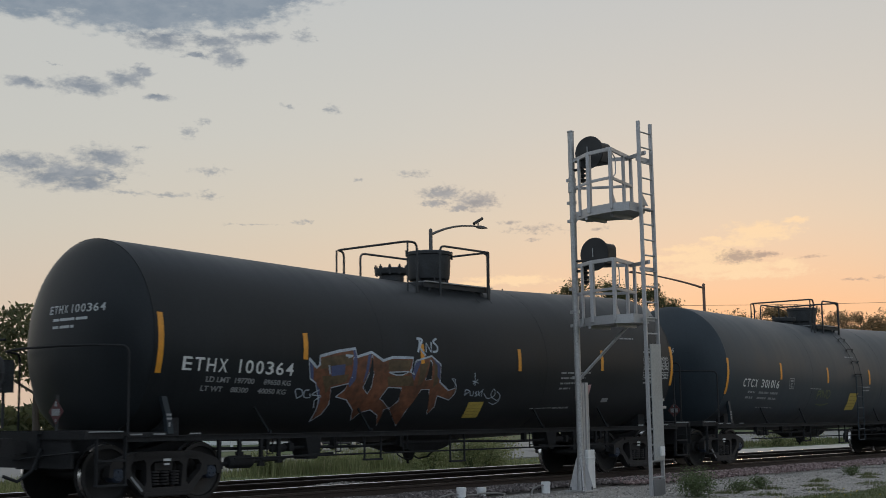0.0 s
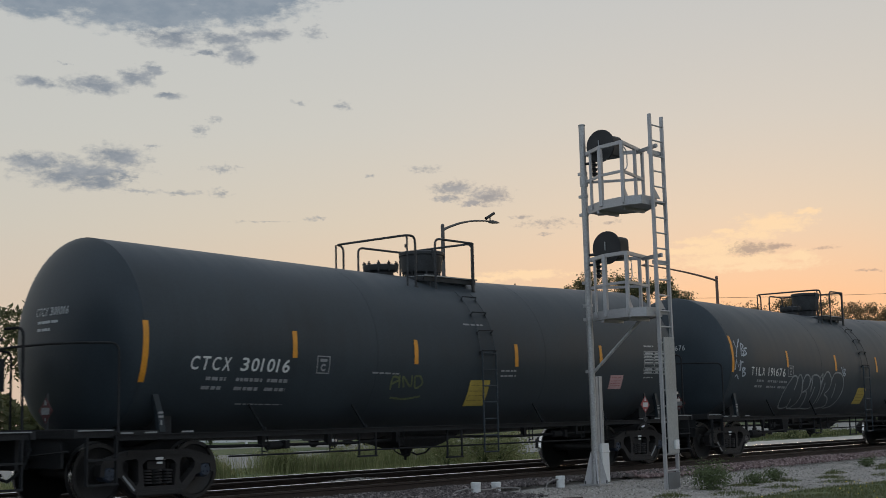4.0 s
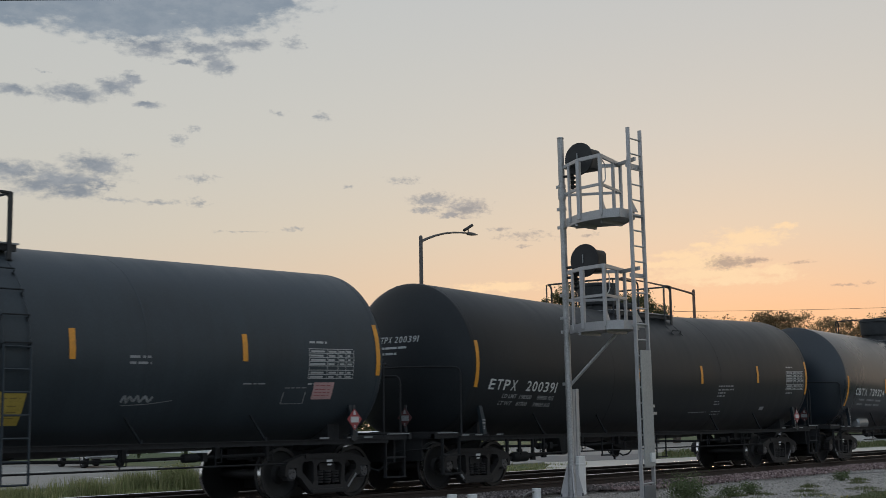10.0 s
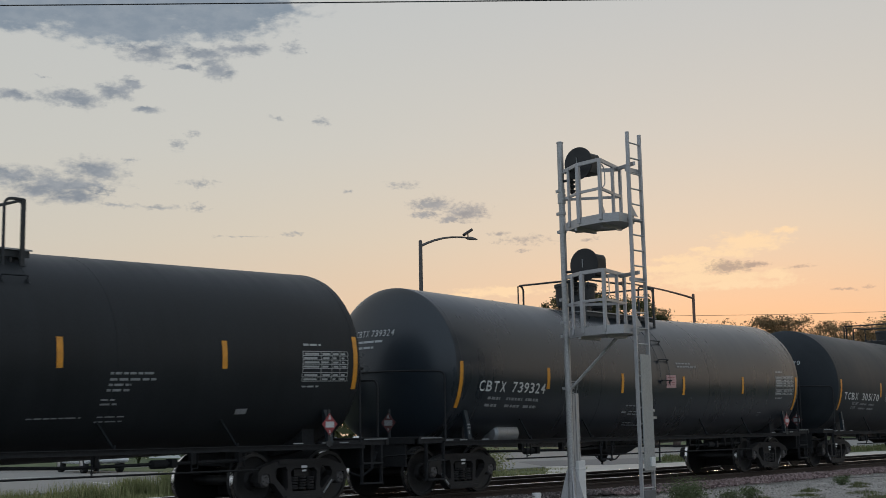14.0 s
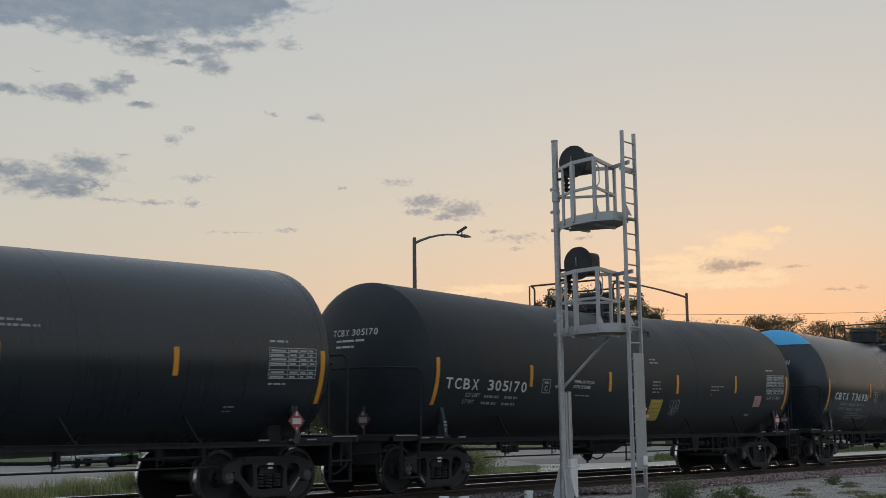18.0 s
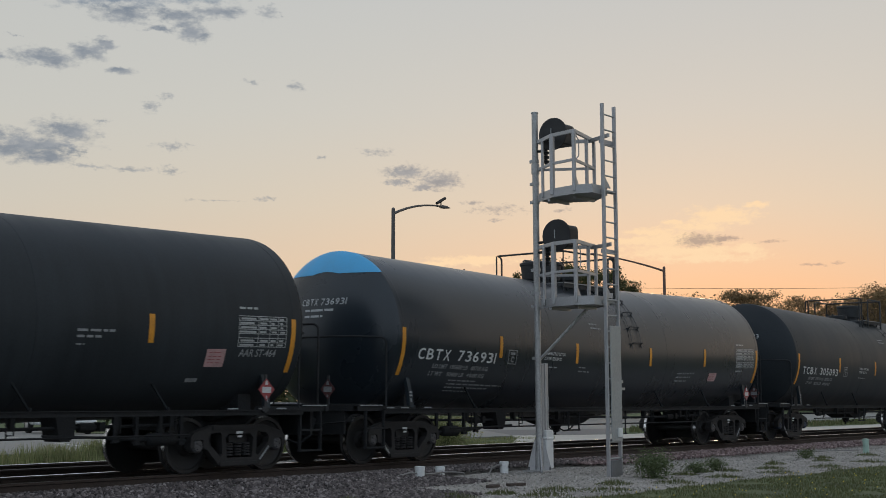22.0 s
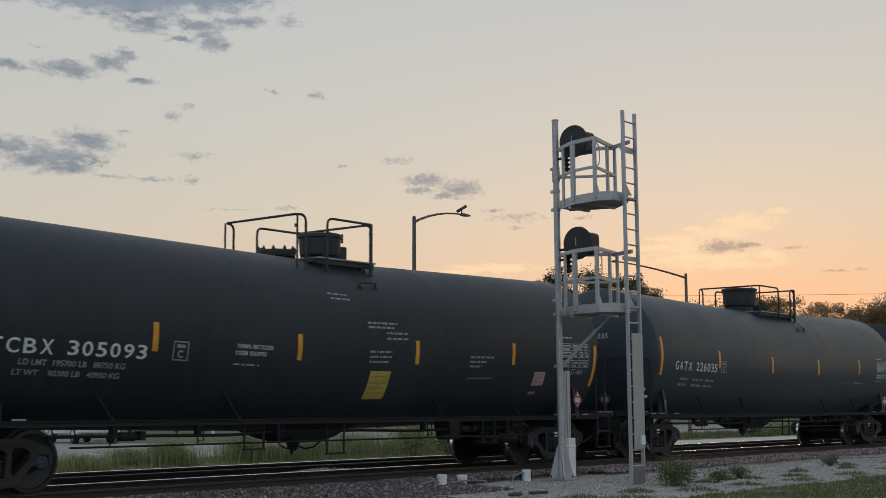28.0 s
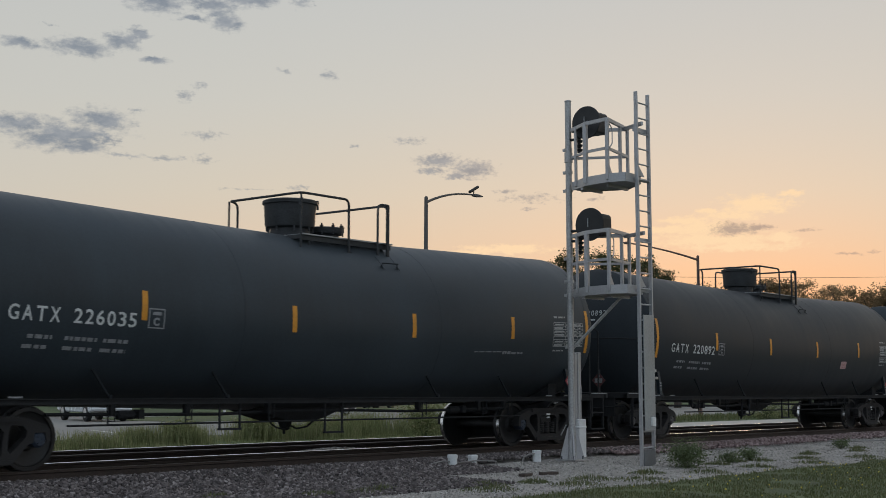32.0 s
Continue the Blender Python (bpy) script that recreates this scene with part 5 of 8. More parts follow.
    belly_mesh(bm, half)
    part("brake_piping", bm, DECK, car)
    for e in spec.get("gear", ()):   # air brake gear by the leading truck, the trailing one, or both
        part("brake_cylinder", shared("brake_cylinder%d" % e, lambda b: (brake_cylinder_mesh(b), flip(b, e)), DECK, True), DECK, car).matrix_basis = pose(e * (half - 0.68), 0, 0)
        part("slack_rod", shared("slack_rod%d" % e, lambda b: (slack_rod_mesh(b), flip(b, e)), DECK, True), DECK, car).matrix_basis = pose(e * (half - 0.68), 0, 0)
        part("lever_bracket", shared("lever_bracket", lever_bracket_mesh, DECK), DECK, car).matrix_basis = pose(e * 3.55, 0, 0)
        for d, drop in ((1.15, 0.52), (1.58, 0.32), (2.05, 0.50), (2.45, 0.46)):
            hg = part("rod_hanger", shared("hanger%.2f" % drop, lambda b: hanger_mesh(b, drop), DECK), DECK, car)
            hg.matrix_basis = pose(e * (half - 0.68 - d), 0, 0)
    for e in (-1, 1):
        part("corner_step", shared("corner_step", corner_step_mesh, DECK), DECK, car).matrix_basis = pose(e * (half + 0.62), -1.46, 1.0)
    ov = part("bottom_outlet", shared("outlet", outlet_mesh, DECK), DECK, car)
    part("hose", shared("hose", hose_mesh, DECK), DECK, ov)
    for x, drop, splay in spec.get("steps", ((-2.55, 0.45, 0.0), (-0.2, 0.55, 0.0))):
        st = part("stirrup_step", shared("stirrup%.2f_%.2f" % (drop, splay), lambda b: stirrup_mesh(b, drop, 0.42, splay), DECK), DECK, car)
        st.matrix_basis = pose(x, -1.42, 1.0)
    if spec.get("reservoir") is not None:
        rv = part("air_reservoir", shared("reservoir", reservoir_mesh, STEPMAT, True), STEPMAT, car, "grey air reservoir")
        rv.matrix_basis = pose(spec["reservoir"], -1.05, 1.16)
    # fittings on top: rails (x0, x1, xa, xb, run), valve housing (x, r, z0, z1), manway (x, r, top)
    rails = spec["rails"]
    px0, px1 = rails[0] + (0.55 if rails[4] < 0.5 else 0.1), rails[1] + 0.08
    hx, hr, hz0, hz1 = spec["housing"]
    part("valve_housing", shared("housing%.2f%.2f%.2f" % (hr, hz0, hz1), lambda b: housing_mesh(b, hr, hz0, hz1), IRON, True), IRON, car, "round black valve housing").matrix_basis = pose(hx, 0, 0)
    mx_, mr, mz = spec["manway"]
    part("manway_flange", shared("flange%.2f%.2f" % (mr, mz), lambda b: flange_mesh(b, mr, mz), IRON, True), IRON, car, "bolted manway cover").matrix_basis = pose(mx_, 0.05, 0)
    if "valve" in spec:
        part("relief_valve", shared("vent_valve", vent_valve, IRON, True), IRON, car, "round safety relief valve").matrix_basis = pose(spec["valve"], 0.1, TOP + 0.06)
    if "case" in spec:
        bm = bmesh.new()
        box(bm, spec["case"] - 0.15, spec["case"] + 0.15, 0.0, 0.3, TOP - 0.05, TOP + 0.36)
        part("valve_case", bm, IRON, car, bevel=0.02)
    part("guard_rail", shared("rails%.2f_%.2f_%.2f" % rails[:3], lambda b: guard_rails(b, *rails), IRON, True), IRON, car)
    lx, ls0 = spec.get("ladder_x", 0.75), spec.get("ladder_to", 1.1)
    part("top_platform", shared("platform_%.2f_%.2f" % (px0, px1), lambda b: platform_mesh(b, px0, px1), IRON), IRON, car)
    for sd in (-1, 1):
        part("tread_plate", shared("tread_%.2f_%.2f_%d" % (px0, px1, sd), lambda b: tread_plate_mesh(b, px0, px1, sd), STEPMAT), STEPMAT, car, "worn grey walkway grating")
    ladder = part("side_ladder", bmesh_of(lambda b: stile_mesh(b, lx - 0.21, ls0, 1.45)), paint, car)
    part("stile", bmesh_of(lambda b: stile_mesh(b, lx + 0.21, ls0, 1.45)), paint, ladder)
    k = ls0 + spec.get("rung_at", 0.12)
    while k < 1.42:
        part("rung", bmesh_of(lambda b: rung_mesh(b, lx, 0.42, k)), DULLBLACK, ladder)
        k += spec.get("rung", 0.38)
    if spec.get("low_ladder"):
        bm = bmesh.new()
        low_ladder_mesh(bm)
        part("hanging_ladder", bm, paint, car).matrix_basis = pose(lx, 0, 0)
    return car, wheels

def on_head(half, y, z, lift=0.012):
    """A point of the leading head at y across and z above its middle; reads left to right from the leading end."""
    q = min(0.98, math.hypot(y, z) / R_TANK)
    return Vector((-half - HEAD["rim"] - dome(q) - lift, -y, Z_TANK + bend(half) + z))

# ---- painted tags on three cars ----
def stroke(bm, w, pts):
    ribbon(bm, smooth_line(pts), w, 0.010)

def straight(bm, w, pts):
    ribbon(bm, pts, w, 0.010)

def filled(bm, lift, pts):
    """A painted area, cut into level bands so that it follows the round side."""
    fb = bmesh.new()
    f = fb.faces.new([fb.verts.new((p[0], p[1], 0)) for p in pts])
    bmesh.ops.triangulate(fb, faces=[f])
    for i in range(-16, 5):
        bmesh.ops.bisect_plane(fb, geom=fb.verts[:] + fb.edges[:] + fb.faces[:], plane_co=(0, i * 0.1, 0), plane_no=(0, 1, 0))
    vs = {v: bm.verts.new(on_tank(v.co.x, v.co.y, lift)) for v in fb.verts}
    for f in fb.faces:
        bm.faces.new([vs[v] for v in f.verts])
    fb.free()

ORANGE = mat("spray_orange_brown", (0.130, 0.050, 0.024), 0.6, var=0.55, scale=2.5, fine=9)
SPRAYBROWN = mat("spray_olive_brown", (0.075, 0.052, 0.026), 0.6, var=0.5, scale=4, fine=12)
SPRAYBLUE = mat("spray_blue", (0.05, 0.068, 0.15), 0.5, var=0.3, scale=3)
SPRAYWHITE = mat("spray_pale_blue", (0.33, 0.38, 0.44), 0.6, var=0.35, scale=5)
SPRAYGREY = mat("spray_thin_grey", (0.19, 0.205, 0.215), 0.6, var=0.5, scale=4)

def spill_mat():
    """Dried pale spill that thins out to nothing at its rim."""
    m = bpy.data.materials.new("dried_spill")
    m.use_nodes = True
    nt = m.node_tree
    N, L = nt.nodes.new, nt.links.new
    b = nt.nodes["Principled BSDF"]
    b.inputs["Base Color"].default_value, b.inputs["Roughness"].default_value = (0.12, 0.15, 0.19, 1), 0.85
    tc, mid, ln, rim, mp, n, tear, k = (N(i) for i in ("ShaderNodeTexCoord", "ShaderNodeVectorMath", "ShaderNodeVectorMath", "ShaderNodeMapRange", "ShaderNodeMapping", "ShaderNodeTexNoise", "ShaderNodeMapRange", "ShaderNodeMath"))
    mid.operation, ln.operation, k.operation = "SUBTRACT", "LENGTH", "MULTIPLY"
    mid.inputs[1].default_value = (0.5, 0.5, 0.5)
    L(tc.outputs["Generated"], mid.inputs[0])
    L(mid.outputs[0], ln.inputs[0])
    rim.inputs[1].default_value, rim.inputs[2].default_value, rim.inputs[3].default_value, rim.inputs[4].default_value = 0.05, 0.5, 1.0, 0.0
    L(ln.outputs["Value"], rim.inputs[0])
    mp.inputs["Scale"].default_value = (16, 3, 3)
    L(tc.outputs["Object"], mp.inputs[0])
    L(mp.outputs[0], n.inputs["Vector"])
    n.inputs["Scale"].default_value, n.inputs["Detail"].default_value = 1.0, 6
    tear.inputs[1].default_value, tear.inputs[2].default_value = 0.38, 0.68
    L(n.outputs[0], tear.inputs[0])
    L(rim.outputs[0], k.inputs[0])
    L(tear.outputs[0], k.inputs[1])
    L(k.outputs[0], b.inputs["Alpha"])
    return m

SPILL = spill_mat()
SPRAYOLIVE = mat("spray_faded_olive", (0.09, 0.11, 0.045), 0.6, var=0.5, scale=4)

def orange_tag(car, half):
    """Four joined letters: a filled body, brown bands, blue shading, dark gaps, pale outlines, and small names beside it."""
    top = [(-4.33, -0.14), (-4.13, -0.28), (-4.07, -0.23), (-4.08, -0.09), (-3.65, 0.02), (-3.22, 0.09), (-3.18, -0.05), (-2.81, 0.05), (-2.51, -0.08), (-2.26, -0.01), (-1.7, 0.01),
           (-1.76, -0.25), (-1.67, -0.29), (-1.63, -0.04), (-1.19, 0.07), (-0.93, -0.07), (-0.91, -0.4), (-0.61, -0.55)]
    tail = [(-0.61, -0.55), (-0.44, -0.5), (-0.47, -0.33), (-0.57, -0.32), (-0.4, -0.46), (-0.4, -0.6), (-0.52, -0.74), (-0.9, -0.66)]
    leg_a = [(-0.9, -0.66), (-0.86, -0.89), (-0.97, -1.06), (-1.17, -0.55), (-1.39, -0.56), (-1.61, -1.03), (-1.62, -1.35), (-2.09, -0.95)]
    foot = [(-2.09, -0.95), (-2.2, -0.98), (-2.14, -1.36), (-2.3, -1.11), (-2.55, -1.0), (-2.77, -1.06), (-2.89, -1.25), (-3.0, -1.01), (-3.25, -0.82), (-3.54, -0.77)]
    leg_p = [(-3.54, -0.77), (-3.39, -0.65), (-3.32, -0.52), (-3.71, -0.61), (-3.63, -0.92), (-3.69, -1.12), (-3.87, -1.3)]
    left = [(-3.87, -1.3), (-3.88, -0.98), (-3.94, -0.8), (-4.1, -0.54), (-4.24, -0.48), (-4.33, -0.14)]
    gap_u = [(-2.79, 0.0), (-2.85, -0.34), (-2.93, -0.58), (-2.78, -0.69), (-2.73, -0.54), (-2.73, -0.33)]
    gap_s = [(-2.29, -0.55), (-1.94, -0.55), (-1.92, -0.8), (-2.09, -0.95), (-2.32, -0.81), (-2.42, -0.78)]
    slit = [(-2.34, -0.28), (-1.8, -0.24), (-1.97, -0.31), (-2.15, -0.32)]
    gap_a = [(-1.22, 0.0), (-1.32, -0.38), (-1.16, -0.36), (-1.17, -0.06)]
    bm = bmesh.new()
    filled(bm, 0.006, top + [(-0.4, -0.49)] + tail[5:] + leg_a[1:] + foot[1:] + leg_p[1:] + left[1:-1])
    tag = part("painted_tag", bm, ORANGE, car, "orange and brown spray-painted tag with pale blue outline")
    for poly in ([(-4.04, -0.12), (-3.3, 0.0), (-3.3, -0.2), (-4.06, -0.3)], [(-3.98, -0.42), (-3.34, -0.36), (-3.40, -0.50), (-3.74, -0.58), (-3.80, -0.72)], [(-2.36, -0.06), (-1.76, -0.04), (-1.80, -0.22), (-2.36, -0.25)],
                 [(-2.36, -0.36), (-1.7, -0.31), (-1.62, -0.50), (-2.30, -0.52)], [(-1.5, -0.10), (-1.27, -0.04), (-1.38, -0.40), (-1.52, -0.5)], [(-1.1, -0.02), (-0.98, -0.10), (-0.96, -0.42), (-1.08, -0.52)]):
        bm = bmesh.new()
        filled(bm, 0.0075, poly)
        part("tag_band", bm, SPRAYBROWN, tag)
    for poly in ([(-3.8, -0.24), (-3.46, -0.19), (-3.45, -0.37), (-3.76, -0.41)], [(-3.28, 0.07), (-3.22, 0.09), (-3.17, -0.07), (-3.16, -0.44), (-3.27, -0.59), (-3.32, -0.52), (-3.27, -0.36), (-3.26, -0.06)],
                 [(-4.33, -0.14), (-4.22, -0.26), (-4.17, -0.48), (-3.97, -0.65), (-3.86, -0.89), (-3.88, -0.98), (-3.94, -0.8), (-4.1, -0.54), (-4.24, -0.48)], [(-1.72, -0.29), (-1.63, -0.04), (-1.48, -0.03), (-1.61, -0.28), (-1.63, -0.41)],
                 [(-1.19, 0.06), (-0.94, -0.08), (-0.92, -0.36), (-1.0, -0.30), (-1.02, -0.10)], [(-2.9, 0.02), (-2.82, 0.04), (-2.88, -0.34), (-2.96, -0.5)]):
        bm = bmesh.new()
        filled(bm, 0.0085, poly)
        part("tag_shading", bm, SPRAYBLUE, tag)
    for poly in (gap_u, gap_s, slit, gap_a):
        bm = bmesh.new()
        filled(bm, 0.0095, poly)
        part("tag_gap", bm, NEWBLACK, tag)
    bm = bmesh.new()
    straight(bm, 0.050, top[:14])
    straight(bm, 0.034, top[13:])
    straight(bm, 0.030, left[2:])
    stroke(bm, 0.024, left[:3])
    for line in (tail, leg_a, foot, leg_p):
        straight(bm, 0.020, line)
    for loop in (gap_u, gap_s, slit, gap_a):
        straight(bm, 0.024, loop + loop[:1])
    straight(bm, 0.035, [(-3.85, -0.23), (-3.8, -0.38)])
    straight(bm, 0.026, [(-3.26, -0.06), (-3.25, -0.42)])
    straight(bm, 0.04, [(-3.46, -0.04), (-3.28, -0.04), (-3.40, -0.07)])
    stroke(bm, 0.045, [(-1.57, 0.12), (-1.5, 0.34), (-1.57, 0.37), (-1.42, 0.36), (-1.5, 0.21), (-1.36, 0.07)])
    straight(bm, 0.040, [(-1.34, 0.13), (-1.32, 0.31), (-1.2, 0.14), (-1.17, 0.33)])
    stroke(bm, 0.040, [(-1.0, 0.41), (-1.11, 0.34), (-1.01, 0.26), (-1.03, 0.17), (-1.15, 0.15)])
    stroke(bm, 0.022, [(-4.43, -0.83), (-4.52, -0.68), (-4.39, -0.67), (-4.33, -0.76), (-4.43, -0.83)])
    stroke(bm, 0.022, [(-4.2, -0.67), (-4.3, -0.69), (-4.27, -0.8), (-4.14, -0.8), (-4.17, -0.73)])
    stroke(bm, 0.022, [(-3.98, -0.66), (-4.11, -0.75), (-3.89, -0.77), (-4.0, -0.86), (-3.95, -1.0)])
    stroke(bm, 0.02, [(-0.09, -0.65), (-0.11, -0.53), (0.02, -0.55), (-0.08, -0.61)])
    straight(bm, 0.02, [(0.04, -0.55), (0.07, -0.64), (0.16, -0.64), (0.14, -0.55)])
    stroke(bm, 0.02, [(0.26, -0.56), (0.2, -0.58), (0.29, -0.63), (0.21, -0.65)])
    straight(bm, 0.02, [(0.29, -0.54), (0.36, -0.65)])
    straight(bm, 0.02, [(0.31, -0.61), (0.44, -0.51)])
    straight(bm, 0.02, [(0.41, -0.52), (0.42, -0.66)])
    straight(bm, 0.018, [(0.1, -0.19), (0.15, -0.44)])
    straight(bm, 0.018, [(0.05, -0.35), (0.24, -0.39)])
    straight(bm, 0.018, [(0.08, -0.41), (0.21, -0.32)])
    stroke(bm, 0.018, [(0.48, -0.6), (0.64, -0.7), (0.84, -0.64), (0.77, -0.51), (0.72, -0.64), (0.97, -0.75), (1.01, -0.64), (0.88, -0.56)])
    stroke(bm, 0.018, [(0.73, -0.79), (0.9, -0.83), (1.03, -0.75), (1.02, -0.63)])
    part("tag_outline", bm, SPRAYWHITE, tag)

def bubble_tag(car, half):
    bm = bmesh.new()
    stroke(bm, 0.045, [(-4.36, -1.21), (-4.47, -1.02), (-4.50, -0.79), (-4.41, -0.58), (-4.25, -0.40), (-4.11, -0.30), (-3.97, -0.30), (-3.88, -0.40), (-3.92, -0.68)])
    stroke(bm, 0.045, [(-4.36, -1.21), (-4.20, -1.26), (-3.98, -1.24), (-3.87, -1.16), (-3.91, -0.93)])
    stroke(bm, 0.045, [(-3.92, -0.68), (-3.86, -0.37), (-3.74, -0.25), (-3.6, -0.36), (-3.43, -0.74), (-3.46, -1.06), (-3.71, -1.25), (-3.87, -1.20)])
    stroke(bm, 0.045, [(-3.43, -0.74), (-3.53, -0.51), (-3.45, -0.3), (-3.29, -0.24), (-3.12, -0.34), (-3.13, -0.6), (-3.41, -0.74)])
    stroke(bm, 0.045, [(-3.41, -0.74), (-3.18, -0.71), (-3.07, -0.93), (-3.11, -1.24), (-3.71, -1.25)])
    stroke(bm, 0.045, [(-3.13, -0.6), (-2.99, -0.26), (-2.92, -0.7)])
    stroke(bm, 0.045, [(-2.99, -0.26), (-2.75, -0.23), (-2.52, -0.32), (-2.36, -0.63), (-2.36, -0.98), (-2.48, -1.24), (-3.11, -1.24)])
    stroke(bm, 0.045, [(-2.75, -0.56), (-2.77, -1.01)])
    stroke(bm, 0.045, [(-2.52, -0.32), (-2.35, -0.19), (-2.4, -0.47)])
    stroke(bm, 0.045, [(-2.36, -0.63), (-2.33, -0.36), (-2.13, -0.14), (-1.94, -0.16), (-1.78, -0.37), (-1.82, -0.61), (-2.0, -0.76), (-1.68, -0.9), (-1.62, -1.16), (-2.23, -1.24)])
    stroke(bm, 0.045, [(-2.15, -0.43), (-2.23, -1.04)])
    stroke(bm, 0.045, [(-1.78, -0.37), (-1.61, -0.17), (-1.34, -0.13), (-1.09, -0.2), (-0.93, -0.47), (-0.96, -0.83), (-1.17, -1.12), (-1.59, -1.23)])
    stroke(bm, 0.045, [(-1.46, -0.44), (-1.44, -0.87)])
    tag = part("painted_tag", bm, SPRAYGREY, car, "hollow grey spray-painted bubble letters")
    tag.matrix_basis = pose(-0.14, 0, 0)
    bm = bmesh.new()
    straight(bm, 0.04, [(-1.14, 0.04), (-1.02, -0.21), (-1.02, 0.07), (-0.99, -0.21)])
    stroke(bm, 0.035, [(-0.99, -0.04), (-0.89, -0.02), (-0.96, -0.12), (-0.87, -0.15), (-0.97, -0.22)])
    straight(bm, 0.045, [(-7.29, 0.5), (-7.22, 0.28), (-6.97, 0.56)])
    straight(bm, 0.045, [(-7.22, 0.28), (-7.31, 0.08)])
    stroke(bm, 0.04, [(-6.96, 0.45), (-7.02, 0.14), (-6.87, 0.22), (-6.97, 0.29), (-6.84, 0.39), (-6.96, 0.45)])
    stroke(bm, 0.04, [(-6.68, 0.34), (-6.85, 0.3), (-6.74, 0.2), (-6.94, 0.12)])
    straight(bm, 0.04, [(-7.37, -0.24), (-7.3, 0.03), (-7.2, -0.15), (-7.09, 0.02), (-7.13, -0.25)])
    straight(bm, 0.04, [(-7.1, -0.26), (-7.06, -0.03), (-6.95, -0.03)])
    stroke(bm, 0.04, [(-6.99, -0.17), (-6.95, -0.38), (-6.81, -0.31), (-6.95, -0.26), (-6.85, -0.19), (-6.99, -0.17)])
    stroke(bm, 0.03, [(-7.34, -0.41), (-7.26, -0.36), (-7.14, -0.46)])
    tagged(part("small_tag", bm, SPRAYWHITE, tag), kind="stuff")

def olive_tag(car, half):
    bm = bmesh.new()
    stroke(bm, 0.04, [(-2.07, -0.66), (-2.06, -0.43), (-1.88, -0.46), (-2.06, -0.55)])
    stroke(bm, 0.04, [(-1.9, -0.39), (-1.85, -0.62)])
    stroke(bm, 0.04, [(-1.73, -0.61), (-1.8, -0.41), (-1.56, -0.59), (-1.57, -0.38)])
    stroke(bm, 0.04, [(-1.49, -0.4), (-1.42, -0.61), (-1.26, -0.53), (-1.34, -0.4), (-1.49, -0.4)])
    stroke(bm, 0.04, [(-2.01, -0.81), (-1.62, -0.83), (-1.22, -0.77)])
    part("painted_tag", bm, SPRAYOLIVE, car, "small faded olive spray tag")


# ---- the consist, from the leading car on: place of its middle at the start, and its description ----
def small(*rows):
    return list(rows)

